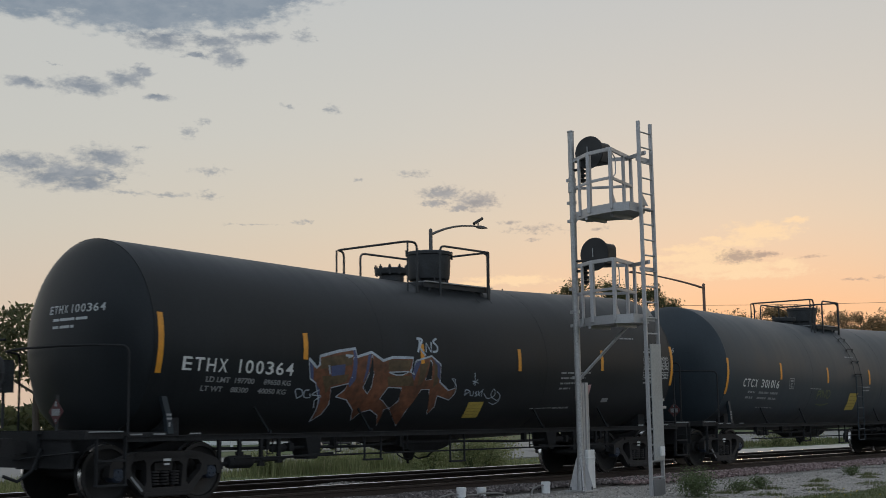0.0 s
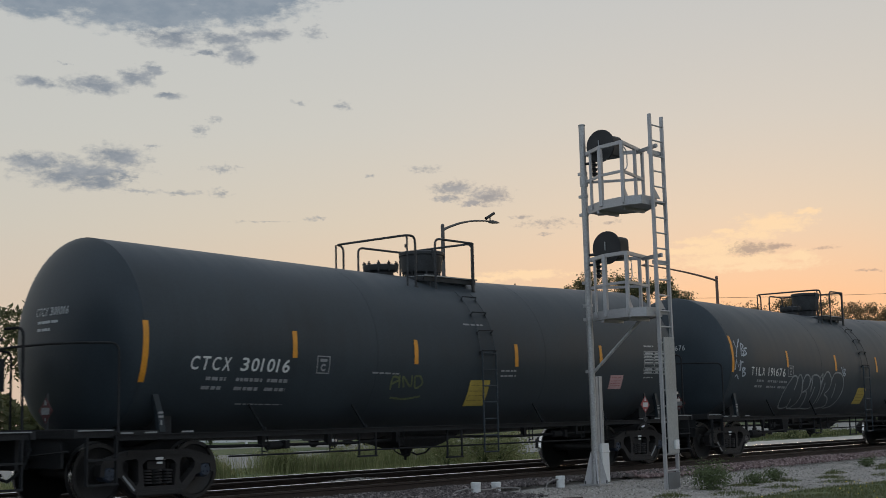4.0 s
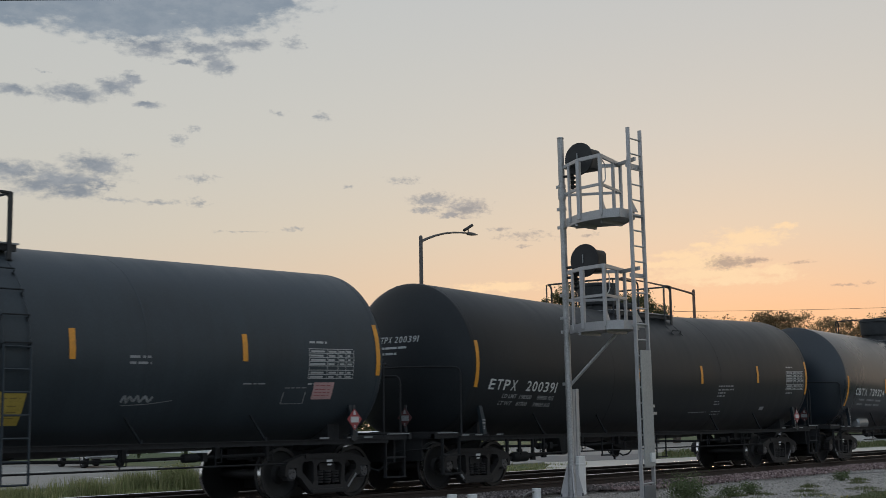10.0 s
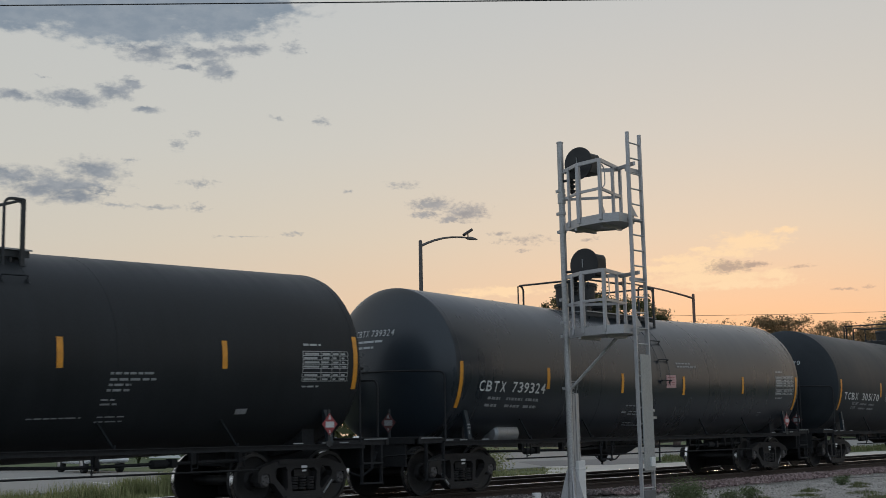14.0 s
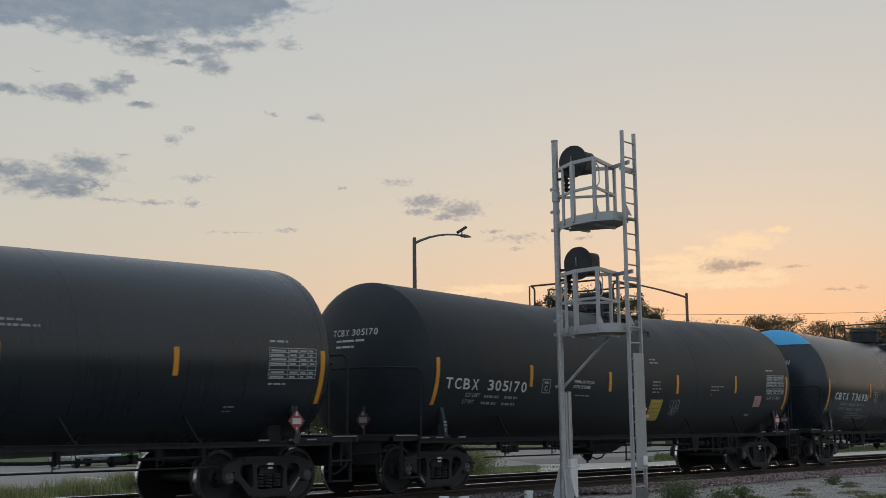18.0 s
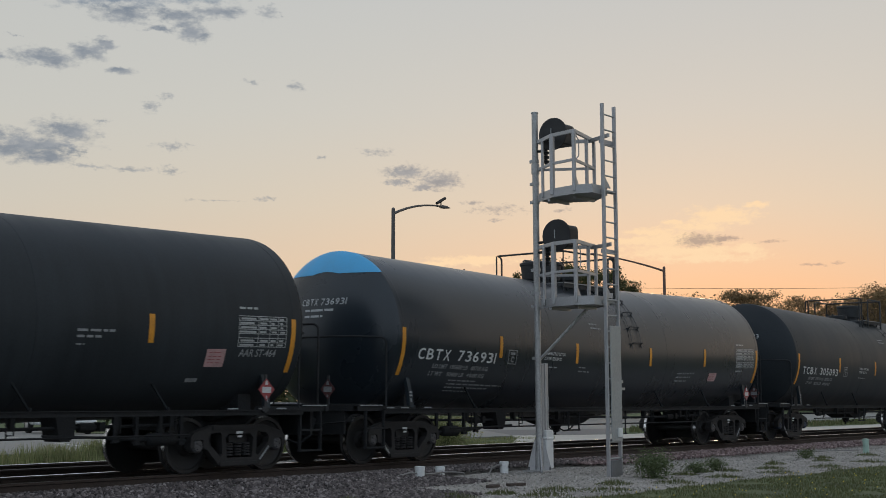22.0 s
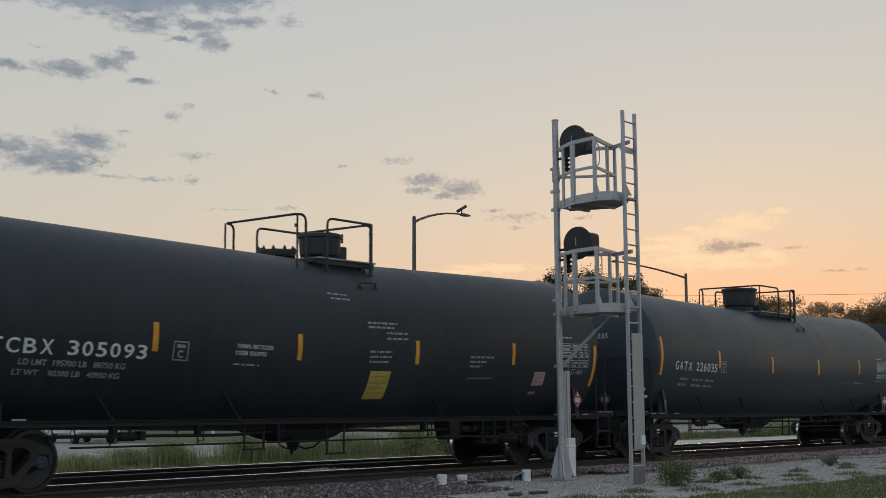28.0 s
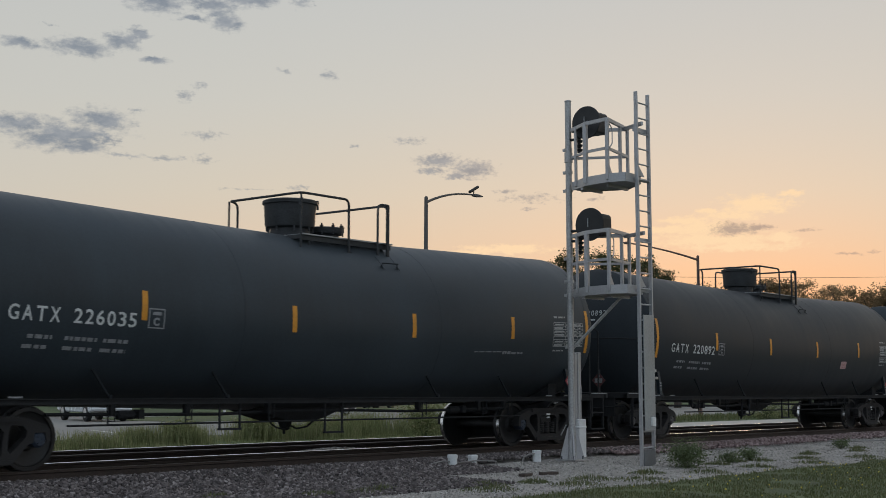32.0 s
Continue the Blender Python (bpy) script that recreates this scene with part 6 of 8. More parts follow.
LEGEND = small((-2.88, -0.46, 0.56, 0.04))
CONSIST = [
    (19.79, dict(half=7.50, inner_drop=0.12, paint=NEWBLACK, rails=(-1.05, 1.43, -0.35, -0.08, 0.28), housing=(0.69, 0.46, 4.06, 4.65), manway=(-0.40, 0.34, 4.24), ladder_x=1.1, rim=0.0, slope=.025, head_at=(-0.40, 0.91, 0.44), stripe_xs=(-7.40, -4.41, -1.44, 1.54, 4.54, 7.50), gear=(-1, 1), name="ETHX 100364", load=("LD LMT  197700     89650 KG", "LT WT    88300     40050 KG"),
                 name_x=-6.96, name_w=2.31, name_s=-0.45, stripe=0.40, blue_caps=True, graffiti=orange_tag, ladder_to=1.35,
                 yellow=(0.10, -1.13, 0.46, 0.36), pink=(3.67, -0.74, 0.50, 0.28), pale=(4.75, -0.88, 0.26, 0.10),
                 bars=small((3.0, -0.22, 1.1, 0.05), (3.0, -0.33, 0.9, 0.05), (3.0, -0.44, 0.7, 0.05), (3.0, -0.55, 0.4, 0.05), (2.2, -0.98, 1.4, 0.03), (3.0, -1.0, 0.6, 0.03), (5.4, 0.55, 0.6, 0.05)),
                 label="black tank car with a large orange spray-painted tag")),
    (37.49, dict(half=7.43, placard_dx=-0.62, paint=FADED, rails=(-0.92, 1.02, -0.28, -0.10, 0.24), housing=(0.57, 0.44, 4.06, 4.50), manway=(-0.58, 0.35, 4.17), ladder_x=0.55, plate_x=-3.95, rim=0.02, head_at=(-0.49, 0.39, 0.42), name="CTCX 301016", name_w=2.03, name_x=-6.59, name_s=-0.43, stripe=0.26, shear=0.15, blue_caps=True, graffiti=olive_tag, low_ladder=True, ladder_to=0.0,
                 yellow=(0.10, -0.97, 0.60, 0.53), pink=(4.87, -0.69, 0.50, 0.31), bars=small((-2.6, -0.38, 0.7, 0.04), (1.0, -0.28, 0.5, 0.05), (1.0, -0.38, 0.5, 0.05), (0.0, 0.62, 0.6, 0.05), (-5.5, -1.0, 1.0, 0.03)),
                 label="weathered grey-black tank car with small olive tag")),
    (55.40, dict(half=7.60, hoop=2.16, inner_drop=0.26, paint=FADED, stripe_xs=(-7.60, -4.62, -1.63, 1.22, 4.46, 7.60), rails=(-1.08, 0.60, -0.31, -0.24, 0.24), housing=(0.15, 0.40, 4.12, 4.65), manway=(-0.76, 0.31, 4.22), valve=0.74, ladder_x=0.31, plate_x=-4.59, rim=0.10, head_at=(-0.27, 0.62, 0.28), scrawl=(2.16, -0.68), gear=(-1,), name="TILX 191676", name_w=1.89, name_x=-6.64, name_s=-0.34, stripe=0.62, graffiti=bubble_tag, low_ladder=True, ladder_to=0.0, table_dx=-0.47,
                 yellow=(-0.04, -1.06, 0.60, 0.52), pink=(6.05, -0.72, 0.48, 0.30), bars=small((2.21, -0.05, 0.4, 0.05), (2.21, -0.14, 0.4, 0.05), (4.46, -0.45, 0.5, 0.03), (5.40, -0.52, 0.50, 0.02), (5.40, -0.80, 0.50, 0.02), (5.38, -0.80, 0.02, 0.30), (5.88, -0.80, 0.02, 0.30)),
                 label="weathered grey-black tank car with hollow bubble graffiti")),
    (73.32, dict(half=7.47, hoop=2.16, number_at=0.53, inner_drop=0.13, paint=NEWBLACK, rails=(-1.36, 1.30, -0.06, 1.0, 1.14), housing=(-0.58, 0.49, 4.08, 4.62), manway=(0.48, 0.37, 4.22), ladder_x=1.0, name_x=-7.04, name_w=2.34, rim=0.12, slope=.0235, head_at=(-0.46, 0.63, 0.42), stripe_xs=(-7.45, -4.38, -1.49, 1.50, 4.52, 7.50), gear=(-1,), name="ETPX 200391", load=("LD LMT  198300     89900 KG", "LT WT    87700     39800 KG"), shear=0.2, name_s=-0.52, stripe=0.42,
                 bars=small((2.37, -0.24, 0.8, 0.05), (2.37, -0.33, 0.85, 0.05), (2.36, -0.41, 0.4, 0.05), (2.34, -0.49, 0.42, 0.05), (2.28, -0.63, 0.25, 0.04), (2.28, -0.70, 0.3, 0.04), (2.3, -0.90, 0.5, 0.03), (2.28, -0.98, 0.5, 0.03), (1.13, -0.90, 0.9, 0.03)), pale=(4.92, -0.91, 0.24, 0.10),
                 label="clean black tank car with tall valve housing")),
    (91.17, dict(half=7.39, paint=GLOSSY, stripe_xs=(-7.39, -4.5, -1.61, 1.15, 4.22, 7.39), ladder_to=-0.1, steps=((-2.03, 0.44, 0.3), (0.05, 0.56, 0.15)), rails=(-1.97, 1.03, 0.28, 0.36, 1.67), housing=(-0.94, 0.49, 4.12, 4.66), manway=(0.05, 0.38, 4.25), ladder_x=0.24, rung=0.48, name_x=-6.82, name_w=2.21, name_s=-0.43, plate_x=-3.73, rim=0.15, head_at=(-0.60, 0.43, 0.66), name="CBTX 739324", shear=0.12, stripe=0.12, reservoir=-5.4,
                 pink=(0.32, -0.15, 0.45, 0.30), bars=small((0.88, 0.42, 0.7, 0.05), (0.9, 0.34, 0.95, 0.05), (-1.36, -0.61, 0.43, 0.04), (-1.17, -0.75, 0.8, 0.03), (-1.17, -0.81, 0.6, 0.03), (-1.45, -0.78, 0.22, 0.06), (-1.2, -1.04, 0.45, 0.03), (-1.2, -1.10, 0.9, 0.03), (5.35, -0.85, 0.25, 0.03), (5.35, -0.93, 0.2, 0.03)),
                 label="glossy black tank car with low grey air reservoir")),
    (109.24, dict(half=7.58, paint=DARK, steps=((-3.0, 0.46, 0.0), (-0.36, 0.52, 0.0)), legend_dx=-0.12, limits=True, rails=(-0.93, 1.00, -0.12, -0.18, 0.22), housing=(0.60, 0.41, 4.05, 4.48), manway=(-0.45, 0.35, 4.10), case=1.22, ladder_x=0.65, name_x=-7.31, name_w=2.62, name_s=-0.45, plate_x=-4.15, rim=0.20, head_at=(-0.48, 0.66, 0.58), gear=(1,), number_at=0.502, name="TCBX 305170", stripe=0.12, standard=True, scribble=(1.50, -0.68, 0.21), smear=-2.5,
                  yellow=(0.33, -1.0, 0.55, 0.54), pink=(5.70, -0.70, 0.40, 0.30), legend=True, bars=LEGEND + small((-1.40, 1.21, 0.40, 0.05), (-1.37, 1.13, 0.44, 0.05), (0.30, 0.47, 0.30, 0.05), (0.30, 0.39, 0.40, 0.05), (0.33, -0.06, 0.38, 0.045), (0.33, -0.14, 0.36, 0.045), (0.33, -0.22, 0.42, 0.045), (0.33, -0.30, 0.34, 0.045), (3.2, -0.17, 0.70, 0.05), (3.2, -0.26, 0.45, 0.05), (3.2, -0.37, 0.15, 0.03)), pale=(5.43, -0.97, 0.24, 0.07),
                  label="black tank car with yellow panel and pale spill stain")),
    (127.33, dict(half=7.58, paint=GLOSSY, steps=((-1.42, 0.46, 0.0), (0.62, 0.58, 0.0)), rails=(-1.06, 1.18, 0.05, 0.92, 1.12), housing=(-0.56, 0.49, 4.00, 4.44), manway=(0.50, 0.37, 4.22), ladder_to=0.1, ladder_x=1.0, name_x=-7.13, name_w=2.53, name_s=-0.45, stripe_xs=(-7.58, -4.47, -1.58, 1.70, 4.52, 7.58), plate_x=-4.2, rim=0.12, head_at=(-0.48, 0.67, 0.57), gear=(-1,), name="CBTX 736931", load=("LD LMT  195600 LB   88700 KG", "LT WT    90400 LB   41000 KG"), shear=0.14, stripe=0.12, cap=True,
                  legend=True, bars=LEGEND + small((-0.94, 0.60, 0.35, 0.05), (-0.92, 0.50, 0.45, 0.05), (-1.47, -0.42, 0.3, 0.04), (-1.47, -0.51, 0.46, 0.04), (3.15, -0.52, 0.9, 0.05), (3.13, -0.62, 0.75, 0.05), (3.1, -0.72, 0.6, 0.05), (-5.98, -0.87, 0.9, 0.04), (-6.0, -0.95, 1.85, 0.04), (-6.0, -1.03, 1.4, 0.04), (-6.0, -1.11, 0.8, 0.03)),
                  pink=(4.86, -0.72, 0.42, 0.22), label="glossy black tank car with sky-blue tank head crown")),
    (145.40, dict(half=7.57, paint=DARK, steps=((-2.26, 0.45, 0.0), (-0.35, 0.57, 0.0)), rails=(-0.87, 1.05, -0.06, -0.10, 0.22), housing=(0.67, 0.41, 4.05, 4.48), manway=(-0.40, 0.35, 4.10), case=1.28, ladder_x=0.65, name_x=-7.26, name_w=2.65, name_s=-0.45, plate_x=-4.13, rim=0.20, head_at=(-0.48, 0.66, 0.58), stripe_xs=(-7.59, -4.48, -1.45, 1.60, 4.62, 7.64), gear=(1,), number_at=0.475, name="TCBX 305093", load=("LD LMT  195700 LB   88750 KG", "LT WT    90300 LB   40950 KG"), stripe=0.12, standard=True, blue_caps=True,
                  yellow=(0.36, -1.0, 0.55, 0.55), pink=(5.42, -0.76, 0.40, 0.30), legend=True, bars=LEGEND + small((-0.55, 0.93, 0.5, 0.05), (-0.52, 0.83, 0.5, 0.05), (0.75, 0.22, 0.6, 0.05), (0.75, 0.12, 0.6, 0.05), (0.28, 0.40, 0.8, 0.05), (0.28, 0.32, 0.7, 0.05), (0.29, -0.12, 0.6, 0.05), (0.29, -0.21, 0.6, 0.05), (0.29, -0.30, 0.55, 0.05), (3.2, -0.19, 0.76, 0.05), (3.2, -0.28, 0.55, 0.05), (3.2, -0.37, 0.4, 0.05), (3.2, -0.60, 0.8, 0.03)), pale=(5.43, -0.97, 0.24, 0.07),
                  label="black tank car with blue wheel bearing caps")),
    (163.35, dict(half=7.35, inner_drop=0.19, stripe_xs=(-7.35, -4.44, -1.37, 1.66, 4.68, 7.35), paint=FADED, rails=(-0.60, 1.66, 0.40, 1.40, 1.22), housing=(0.05, 0.49, 4.10, 4.62), manway=(1.0, 0.37, 4.22), ladder_x=1.4, load_dy=0.25, rim=0.18, slope=.0235, head_at=(-0.48, 0.53, 0.39), name="GATX 226035", name_w=2.13, name_x=-6.7, name_s=-0.33, stripe=0.42, blue_caps=True, plate_x=-4.36,
                  bars=small((3.5, -0.48, 1.2, 0.03), (4.4, -0.52, 0.7, 0.06)),
                  label="weathered dark grey tank car with tall valve housing")),
    (181.04, dict(half=7.35, inner_drop=0.19, stripe_xs=(-7.35, -4.46, -1.45, 1.5, 4.45, 7.35), paint=DARK, rails=(-0.60, 1.66, 0.40, 1.40, 1.22), housing=(0.05, 0.49, 4.10, 4.62), manway=(1.0, 0.37, 4.22), ladder_x=1.4, load_dy=0.25, name="GATX 220892", name_w=2.13, name_x=-6.7, name_s=-0.33, stripe=0.42, plate_x=-4.36,
                  pink=(3.2, -0.55, 0.4, 0.22), label="black tank car near the end of the line")),
    (199.10, dict(half=7.45, paint=FADED, rails=(-0.92, 1.02, -0.28, -0.10, 0.24), housing=(0.57, 0.44, 4.06, 4.50), manway=(-0.58, 0.35, 4.17), ladder_x=0.55, stripe=0.3, label="plain black tank car following the others")),
]
train = [(build_car(spec), cx) for cx, spec in CONSIST]

def build_hopper():
    """The car that leads the tank cars: only the rear end of a covered hopper, with its ladder, is ever seen."""
    car = thing("hopper_car", "dark covered hopper car with end ladder", "hopper car")
    end = 9.05
    m = mat("hopper_grey_brown", (0.05, 0.045, 0.04), 0.7, var=0.4, scale=1.5, bump=0.1)
    bm = bmesh.new()
    prism(bm, [(-14.0, 1.35), (-1.6, 1.35), (-0.55, 2.6), (-0.55, 4.1), (-14.0, 4.1)], -1.5, 1.5)
    part("hopper_body", bm, m, car)
    bm = bmesh.new()
    box(bm, -14.5, -0.05, -0.35, 0.35, 0.80, 1.10)
    box(bm, -0.25, -0.05, -1.5, 1.5, 0.95, 1.20)
    part("underframe", bm, IRON, car)
    bm = bmesh.new()
    for y in (-1.5, -1.06):
        tube(bm, [(-0.14, y, 1.15), (-0.14, y, 4.1)], 0.022, 6)
    for k in range(9):
        tube(bm, [(-0.14, -1.5, 1.3 + k * 0.32), (-0.14, -1.06, 1.3 + k * 0.32)], 0.016, 5)
    part("end_ladder", bm, IRON, car)
    bm = bmesh.new()
    for y in (-1.4, 1.4):
        tube(bm, [(-0.2, y, 1.15), (-1.0, y, 3.4)], 0.05, 8)
    part("corner_post", bm, m, car)
    cp = part("coupler", shared("coupler", coupler_mesh, TRUCKMAT), TRUCKMAT, car)
    cp.matrix_basis = pose(0.1, 0, 0, 0, 0, 180)
    wheels = []
    for xt in (-1.9, -12.4):
        for d in (-0.889, 0.889):
            w = part("wheelset", shared("wheelset", wheel_mesh, WHEELMAT, True), WHEELMAT, car)
            wheels.append((w, xt + d))
        for y in (-0.99, 0.99):
            part("side_frame", shared("side_frame", side_frame_mesh, TRUCKMAT), TRUCKMAT, car).matrix_basis = pose(xt, y, 0)
        part("truck_bolster", shared("truck_bolster", bolster_mesh, TRUCKMAT), TRUCKMAT, car).matrix_basis = pose(xt, 0, 0)
    return car, wheels, end

hopper = build_hopper()
train.append(((hopper[0], hopper[1]), hopper[2]))

# ---- railway signal on its mast, with two platforms and a ladder ----
GALV = mat("galvanised_steel", (0.375, 0.372, 0.368), 0.48, 0.4, var=0.28, scale=3, fine=30, bump=0.05)
ALU = mat("aluminium_grille", (0.385, 0.38, 0.385), 0.45, 0.3, var=0.12, scale=4, fine=40, bump=0.04)
SIGBLACK = mat("signal_matt_black", (0.010, 0.010, 0.011), 0.55, var=0.2, scale=5, fine=40)
PANELGREY = mat("painted_grey_panel", (0.30, 0.31, 0.31), 0.5, 0.2, var=0.15, scale=2, fine=30, bump=0.05)
WHITEBOX = mat("white_junction_box", (0.66, 0.67, 0.67), 0.45, var=0.1, scale=4)

def build_signal():
    sig = thing("railway_signal", "grey railway signal mast with two platforms and a ladder", "signal mast", at=pose(21.80, 14.8, -0.20, 0, -0.50))
    H = 7.16
    bm = bmesh.new()
    tube(bm, [(0, 0, 0.05), (0, 0, H)], 0.064, 20)
    lathe(bm, [(H, 0.03), (H, 0.072), (H + 0.02, 0.072), (H + 0.035, 0.03)], "z", 20)
    part("mast", bm, GALV, sig, smooth=True)
    for z in (6.18, 5.72, 3.98, 3.52, 2.22, 5.35, 3.25):
        bm = bmesh.new()
        lathe(bm, [(z - 0.03, 0.062), (z - 0.03, 0.078), (z + 0.03, 0.078), (z + 0.03, 0.062)] if z not in (5.98,) else [], "z", 20)
        box(bm, -0.02, 0.02, 0.06, 0.13, z - 0.03, z + 0.03)
        part("mast_clamp", bm, GALV, sig)
    bm = bmesh.new()
    lathe(bm, [(5.92, 0.062), (5.92, 0.082), (6.12, 0.082), (6.12, 0.062)], "z", 20)
    part("mast_sleeve", bm, GALV, sig, smooth=True)
    # foot: base plate with four gussets, and the cast socket
    bm = bmesh.new()
    box(bm, -0.24, 0.24, -0.24, 0.24, 0.0, 0.03)
    part("base_plate", bm, GALV, sig)
    for k in range(4):
        bm = bmesh.new()
        a = radians(45 + 90 * k)
        c, s = math.cos(a), math.sin(a)
        vs = [bm.verts.new((c * u - s * w, s * u + c * w, z)) for w in (-0.012, 0.012) for u, z in ((0.06, 0.03), (0.235, 0.03), (0.225, 0.10), (0.085, 0.64), (0.06, 0.64))]
        bm.faces.new(vs[:5])
        bm.faces.new(vs[5:][::-1])
        for i in range(5):
            bm.faces.new((vs[i], vs[5 + i], vs[5 + (i + 1) % 5], vs[(i + 1) % 5]))
        part("gusset", bm, ALU, sig)
        bm = bmesh.new()
        tube(bm, [(0.21 * c, 0.21 * s, -0.03), (0.21 * c, 0.21 * s, 0.09)], 0.018, 8)
        part("anchor_bolt", bm, IRON, sig)
    bm = bmesh.new()
    lathe(bm, [(0.03, 0.10), (0.08, 0.088), (0.66, 0.074), (0.66, 0.06)], "z", 20)
    part("socket", bm, GALV, sig, smooth=True)
    # cable duct and its white box beside the mast
    bm = bmesh.new()
    box(bm, 0.09, 0.17, -0.03, 0.05, 0.68, 2.10)
    box(bm, 0.17, 0.28, -0.05, 0.05, 0.68, 2.12)
    part("cable_duct", bm, ALU, sig, bevel=0.008)
    bm = bmesh.new()
    box(bm, 0.12, 0.36, -0.10, 0.02, 0.05, 0.80)
    box(bm, 0.11, 0.37, -0.11, 0.03, 0.62, 0.66)
    part("junction_box", bm, WHITEBOX, sig, "white cable junction box", bevel=0.008)
    bm = bmesh.new()
    tube(bm, [(0.24, -0.04, 0.74), (0.24, -0.04, 1.16), (0.26, -0.04, 1.2), (0.26, -0.04, 1.45)], 0.022, 8)
    part("conduit", bm, GALV, sig)
    # two platforms between mast and ladder
    def bar(name, a, b, z0, z1, thick, owner):
        bm = bmesh.new()
        u, v = Vector((*a, 0)), Vector((*b, 0))
        n = (v - u).cross(Vector((0, 0, 1))).normalized() * thick
        vs = [bm.verts.new(p + o + Vector((0, 0, z))) for z in (z0, z1) for p, o in ((u, n), (v, n), (v, -n), (u, -n))]
        bm.faces.new(vs[:4][::-1])
        bm.faces.new(vs[4:])
        for i in range(4):
            bm.faces.new((vs[i], vs[(i + 1) % 4], vs[4 + (i + 1) % 4], vs[4 + i]))
        part(name, bm, ALU, owner)
    A, B, C = (-0.40, -0.67), (-0.535, -1.26), (0.62, -1.0)
    for zp in (5.36, 3.22):
        bm = bmesh.new()
        plan = [(-0.02, -0.10), A, B, (-0.44, -1.60), (0.10, -1.60), C, (0.30, -0.10)]
        prism(bm, plan, zp, zp + 0.035, "z")
        pf = part("platform", bm, ALU, sig, "aluminium service platform")
        for a, b in zip(plan, plan[1:]):
            bar("toe_board", a, b, zp - 0.02, zp + 0.15, 0.008, pf)
        for (x, y), w in (((-0.17, -0.29), 0.025), (A, 0.040), (B, 0.032), ((0.18, -1.10), 0.028), (C, 0.028), ((0.02, -1.56), 0.028)):
            bm = bmesh.new()
            box(bm, x - w, x + w, y - w, y + w, zp + 0.03, zp + 1.22)
            part("rail_post", bm, ALU, pf, bevel=0.006)
        ring = [(0.0, -0.07), A, B, C, (0.06, -0.05)]
        for a, b in zip(ring, ring[1:]):
            bar("guard_bar", a, b, zp + 1.17, zp + 1.24, 0.024, pf)
            bar("guard_bar", a, b, zp + 0.62, zp + 0.67, 0.020, pf)
        for (x, y), (dx, dy) in ((B, (0.97, 0.21)), ((-0.05, -1.61), (0.98, 0.0))):
            bm = bmesh.new()
            vs = [bm.verts.new((x + dx * u - dy * w, y + dy * u + dx * w - 0.02, zp + z)) for w in (-0.008, 0.008) for u, z in ((0.0, 0.12), (0.24, 0.12), (0.0, 0.36))]
            bm.faces.new(vs[:3])
            bm.faces.new(vs[3:][::-1])
            for i in range(3):
                bm.faces.new((vs[i], vs[3 + i], vs[3 + (i + 1) % 3], vs[(i + 1) % 3]))
            part("corner_gusset", bm, ALU, pf)
        bm = bmesh.new()
        x, y = B[0] + 0.05, B[1] - 0.02
        tube(bm, bent([(x, y, zp + 1.12), (x + 0.10, y, zp + 1.04), (x + 0.10, y, zp + 0.74), (x, y, zp + 0.66)], 0.05), 0.012, 6)
        part("grab_loop", bm, ALU, pf)
        for y in (-0.5, -1.1):
            bm = bmesh.new()
            box(bm, -0.28, 0.42, y - 0.03, y + 0.03, zp - 0.07, zp)
            part("bearer", bm, ALU, pf)
        # arms that hold the ladder
        bar("ladder_bracket", (0.40, -1.05), (0.10, -1.66), zp + 1.13, zp + 1.20, 0.022, pf)
        bar("ladder_bracket", (-0.16, -1.62), (0.30, -1.62), zp + 0.98, zp + 1.06, 0.022, pf)
        bar("ladder_bracket", (-0.16, -1.62), (0.30, -1.62), zp + 0.02, zp + 0.08, 0.022, pf)
    bm = bmesh.new()
    tube(bm, [(0.02, -0.04, 2.20), (0.20, -1.06, 3.18)], 0.032, 8)
    part("brace", bm, GALV, sig)
    # signal heads: round backgrounds, hoods facing along the line, brackets to the mast
    for zd, x, y in ((6.67, -0.06, -0.47), (4.625, -0.06, -0.52)):
        bm = bmesh.new()
        lathe(bm, [(-0.012, 0.02), (-0.012, 0.325), (0.012, 0.33), (0.012, 0.02)], "x", 40, (x, y, zd))
        hd = part("signal_background", bm, SIGBLACK, sig, "round black signal background disc", True)
        bm = bmesh.new()
        w, up = 0.20, 0.23
        prof = [(-w, -0.20), (w, -0.20), (w, up - 0.10)] + [(w - 0.10 + 0.10 * math.cos(radians(a)), up - 0.10 + 0.10 * math.sin(radians(a))) for a in (30, 60, 90)]
        prof += [(-w + 0.10 - 0.10 * math.cos(radians(a)), up - 0.10 + 0.10 * math.sin(radians(a))) for a in (90, 60, 30, 0)]
        prism(bm, [(y + u, zd + v) for u, v in prof], x + 0.012, x + 0.50, "x")
        part("hood", bm, SIGBLACK, hd, "black signal case behind the disc", False, 0.02)
        bm = bmesh.new()
        box(bm, x - 0.03, x - 0.012, y + 0.02, y + 0.035, zd - 0.05, zd + 0.12)
        part("latch", bm, PANELGREY, hd)
        bm = bmesh.new()
        for k in range(5):
            lathe(bm, [(zd - 0.56 + k * 0.09, 0.02), (zd - 0.555 + k * 0.09, 0.06), (zd - 0.51 + k * 0.09, 0.075), (zd - 0.49 + k * 0.09, 0.02)], "z", 12, (0, -0.26, 0))
        tube(bm, [(0, -0.26, zd - 0.58), (0, -0.26, zd - 0.05)], 0.035, 8)
        tube(bm, [(0, -0.26, zd - 0.08), (x + 0.1, y, zd - 0.06)], 0.035, 8)
        tube(bm, [(0, -0.26, zd - 0.30), (0, -0.05, zd - 0.30)], 0.028, 8)
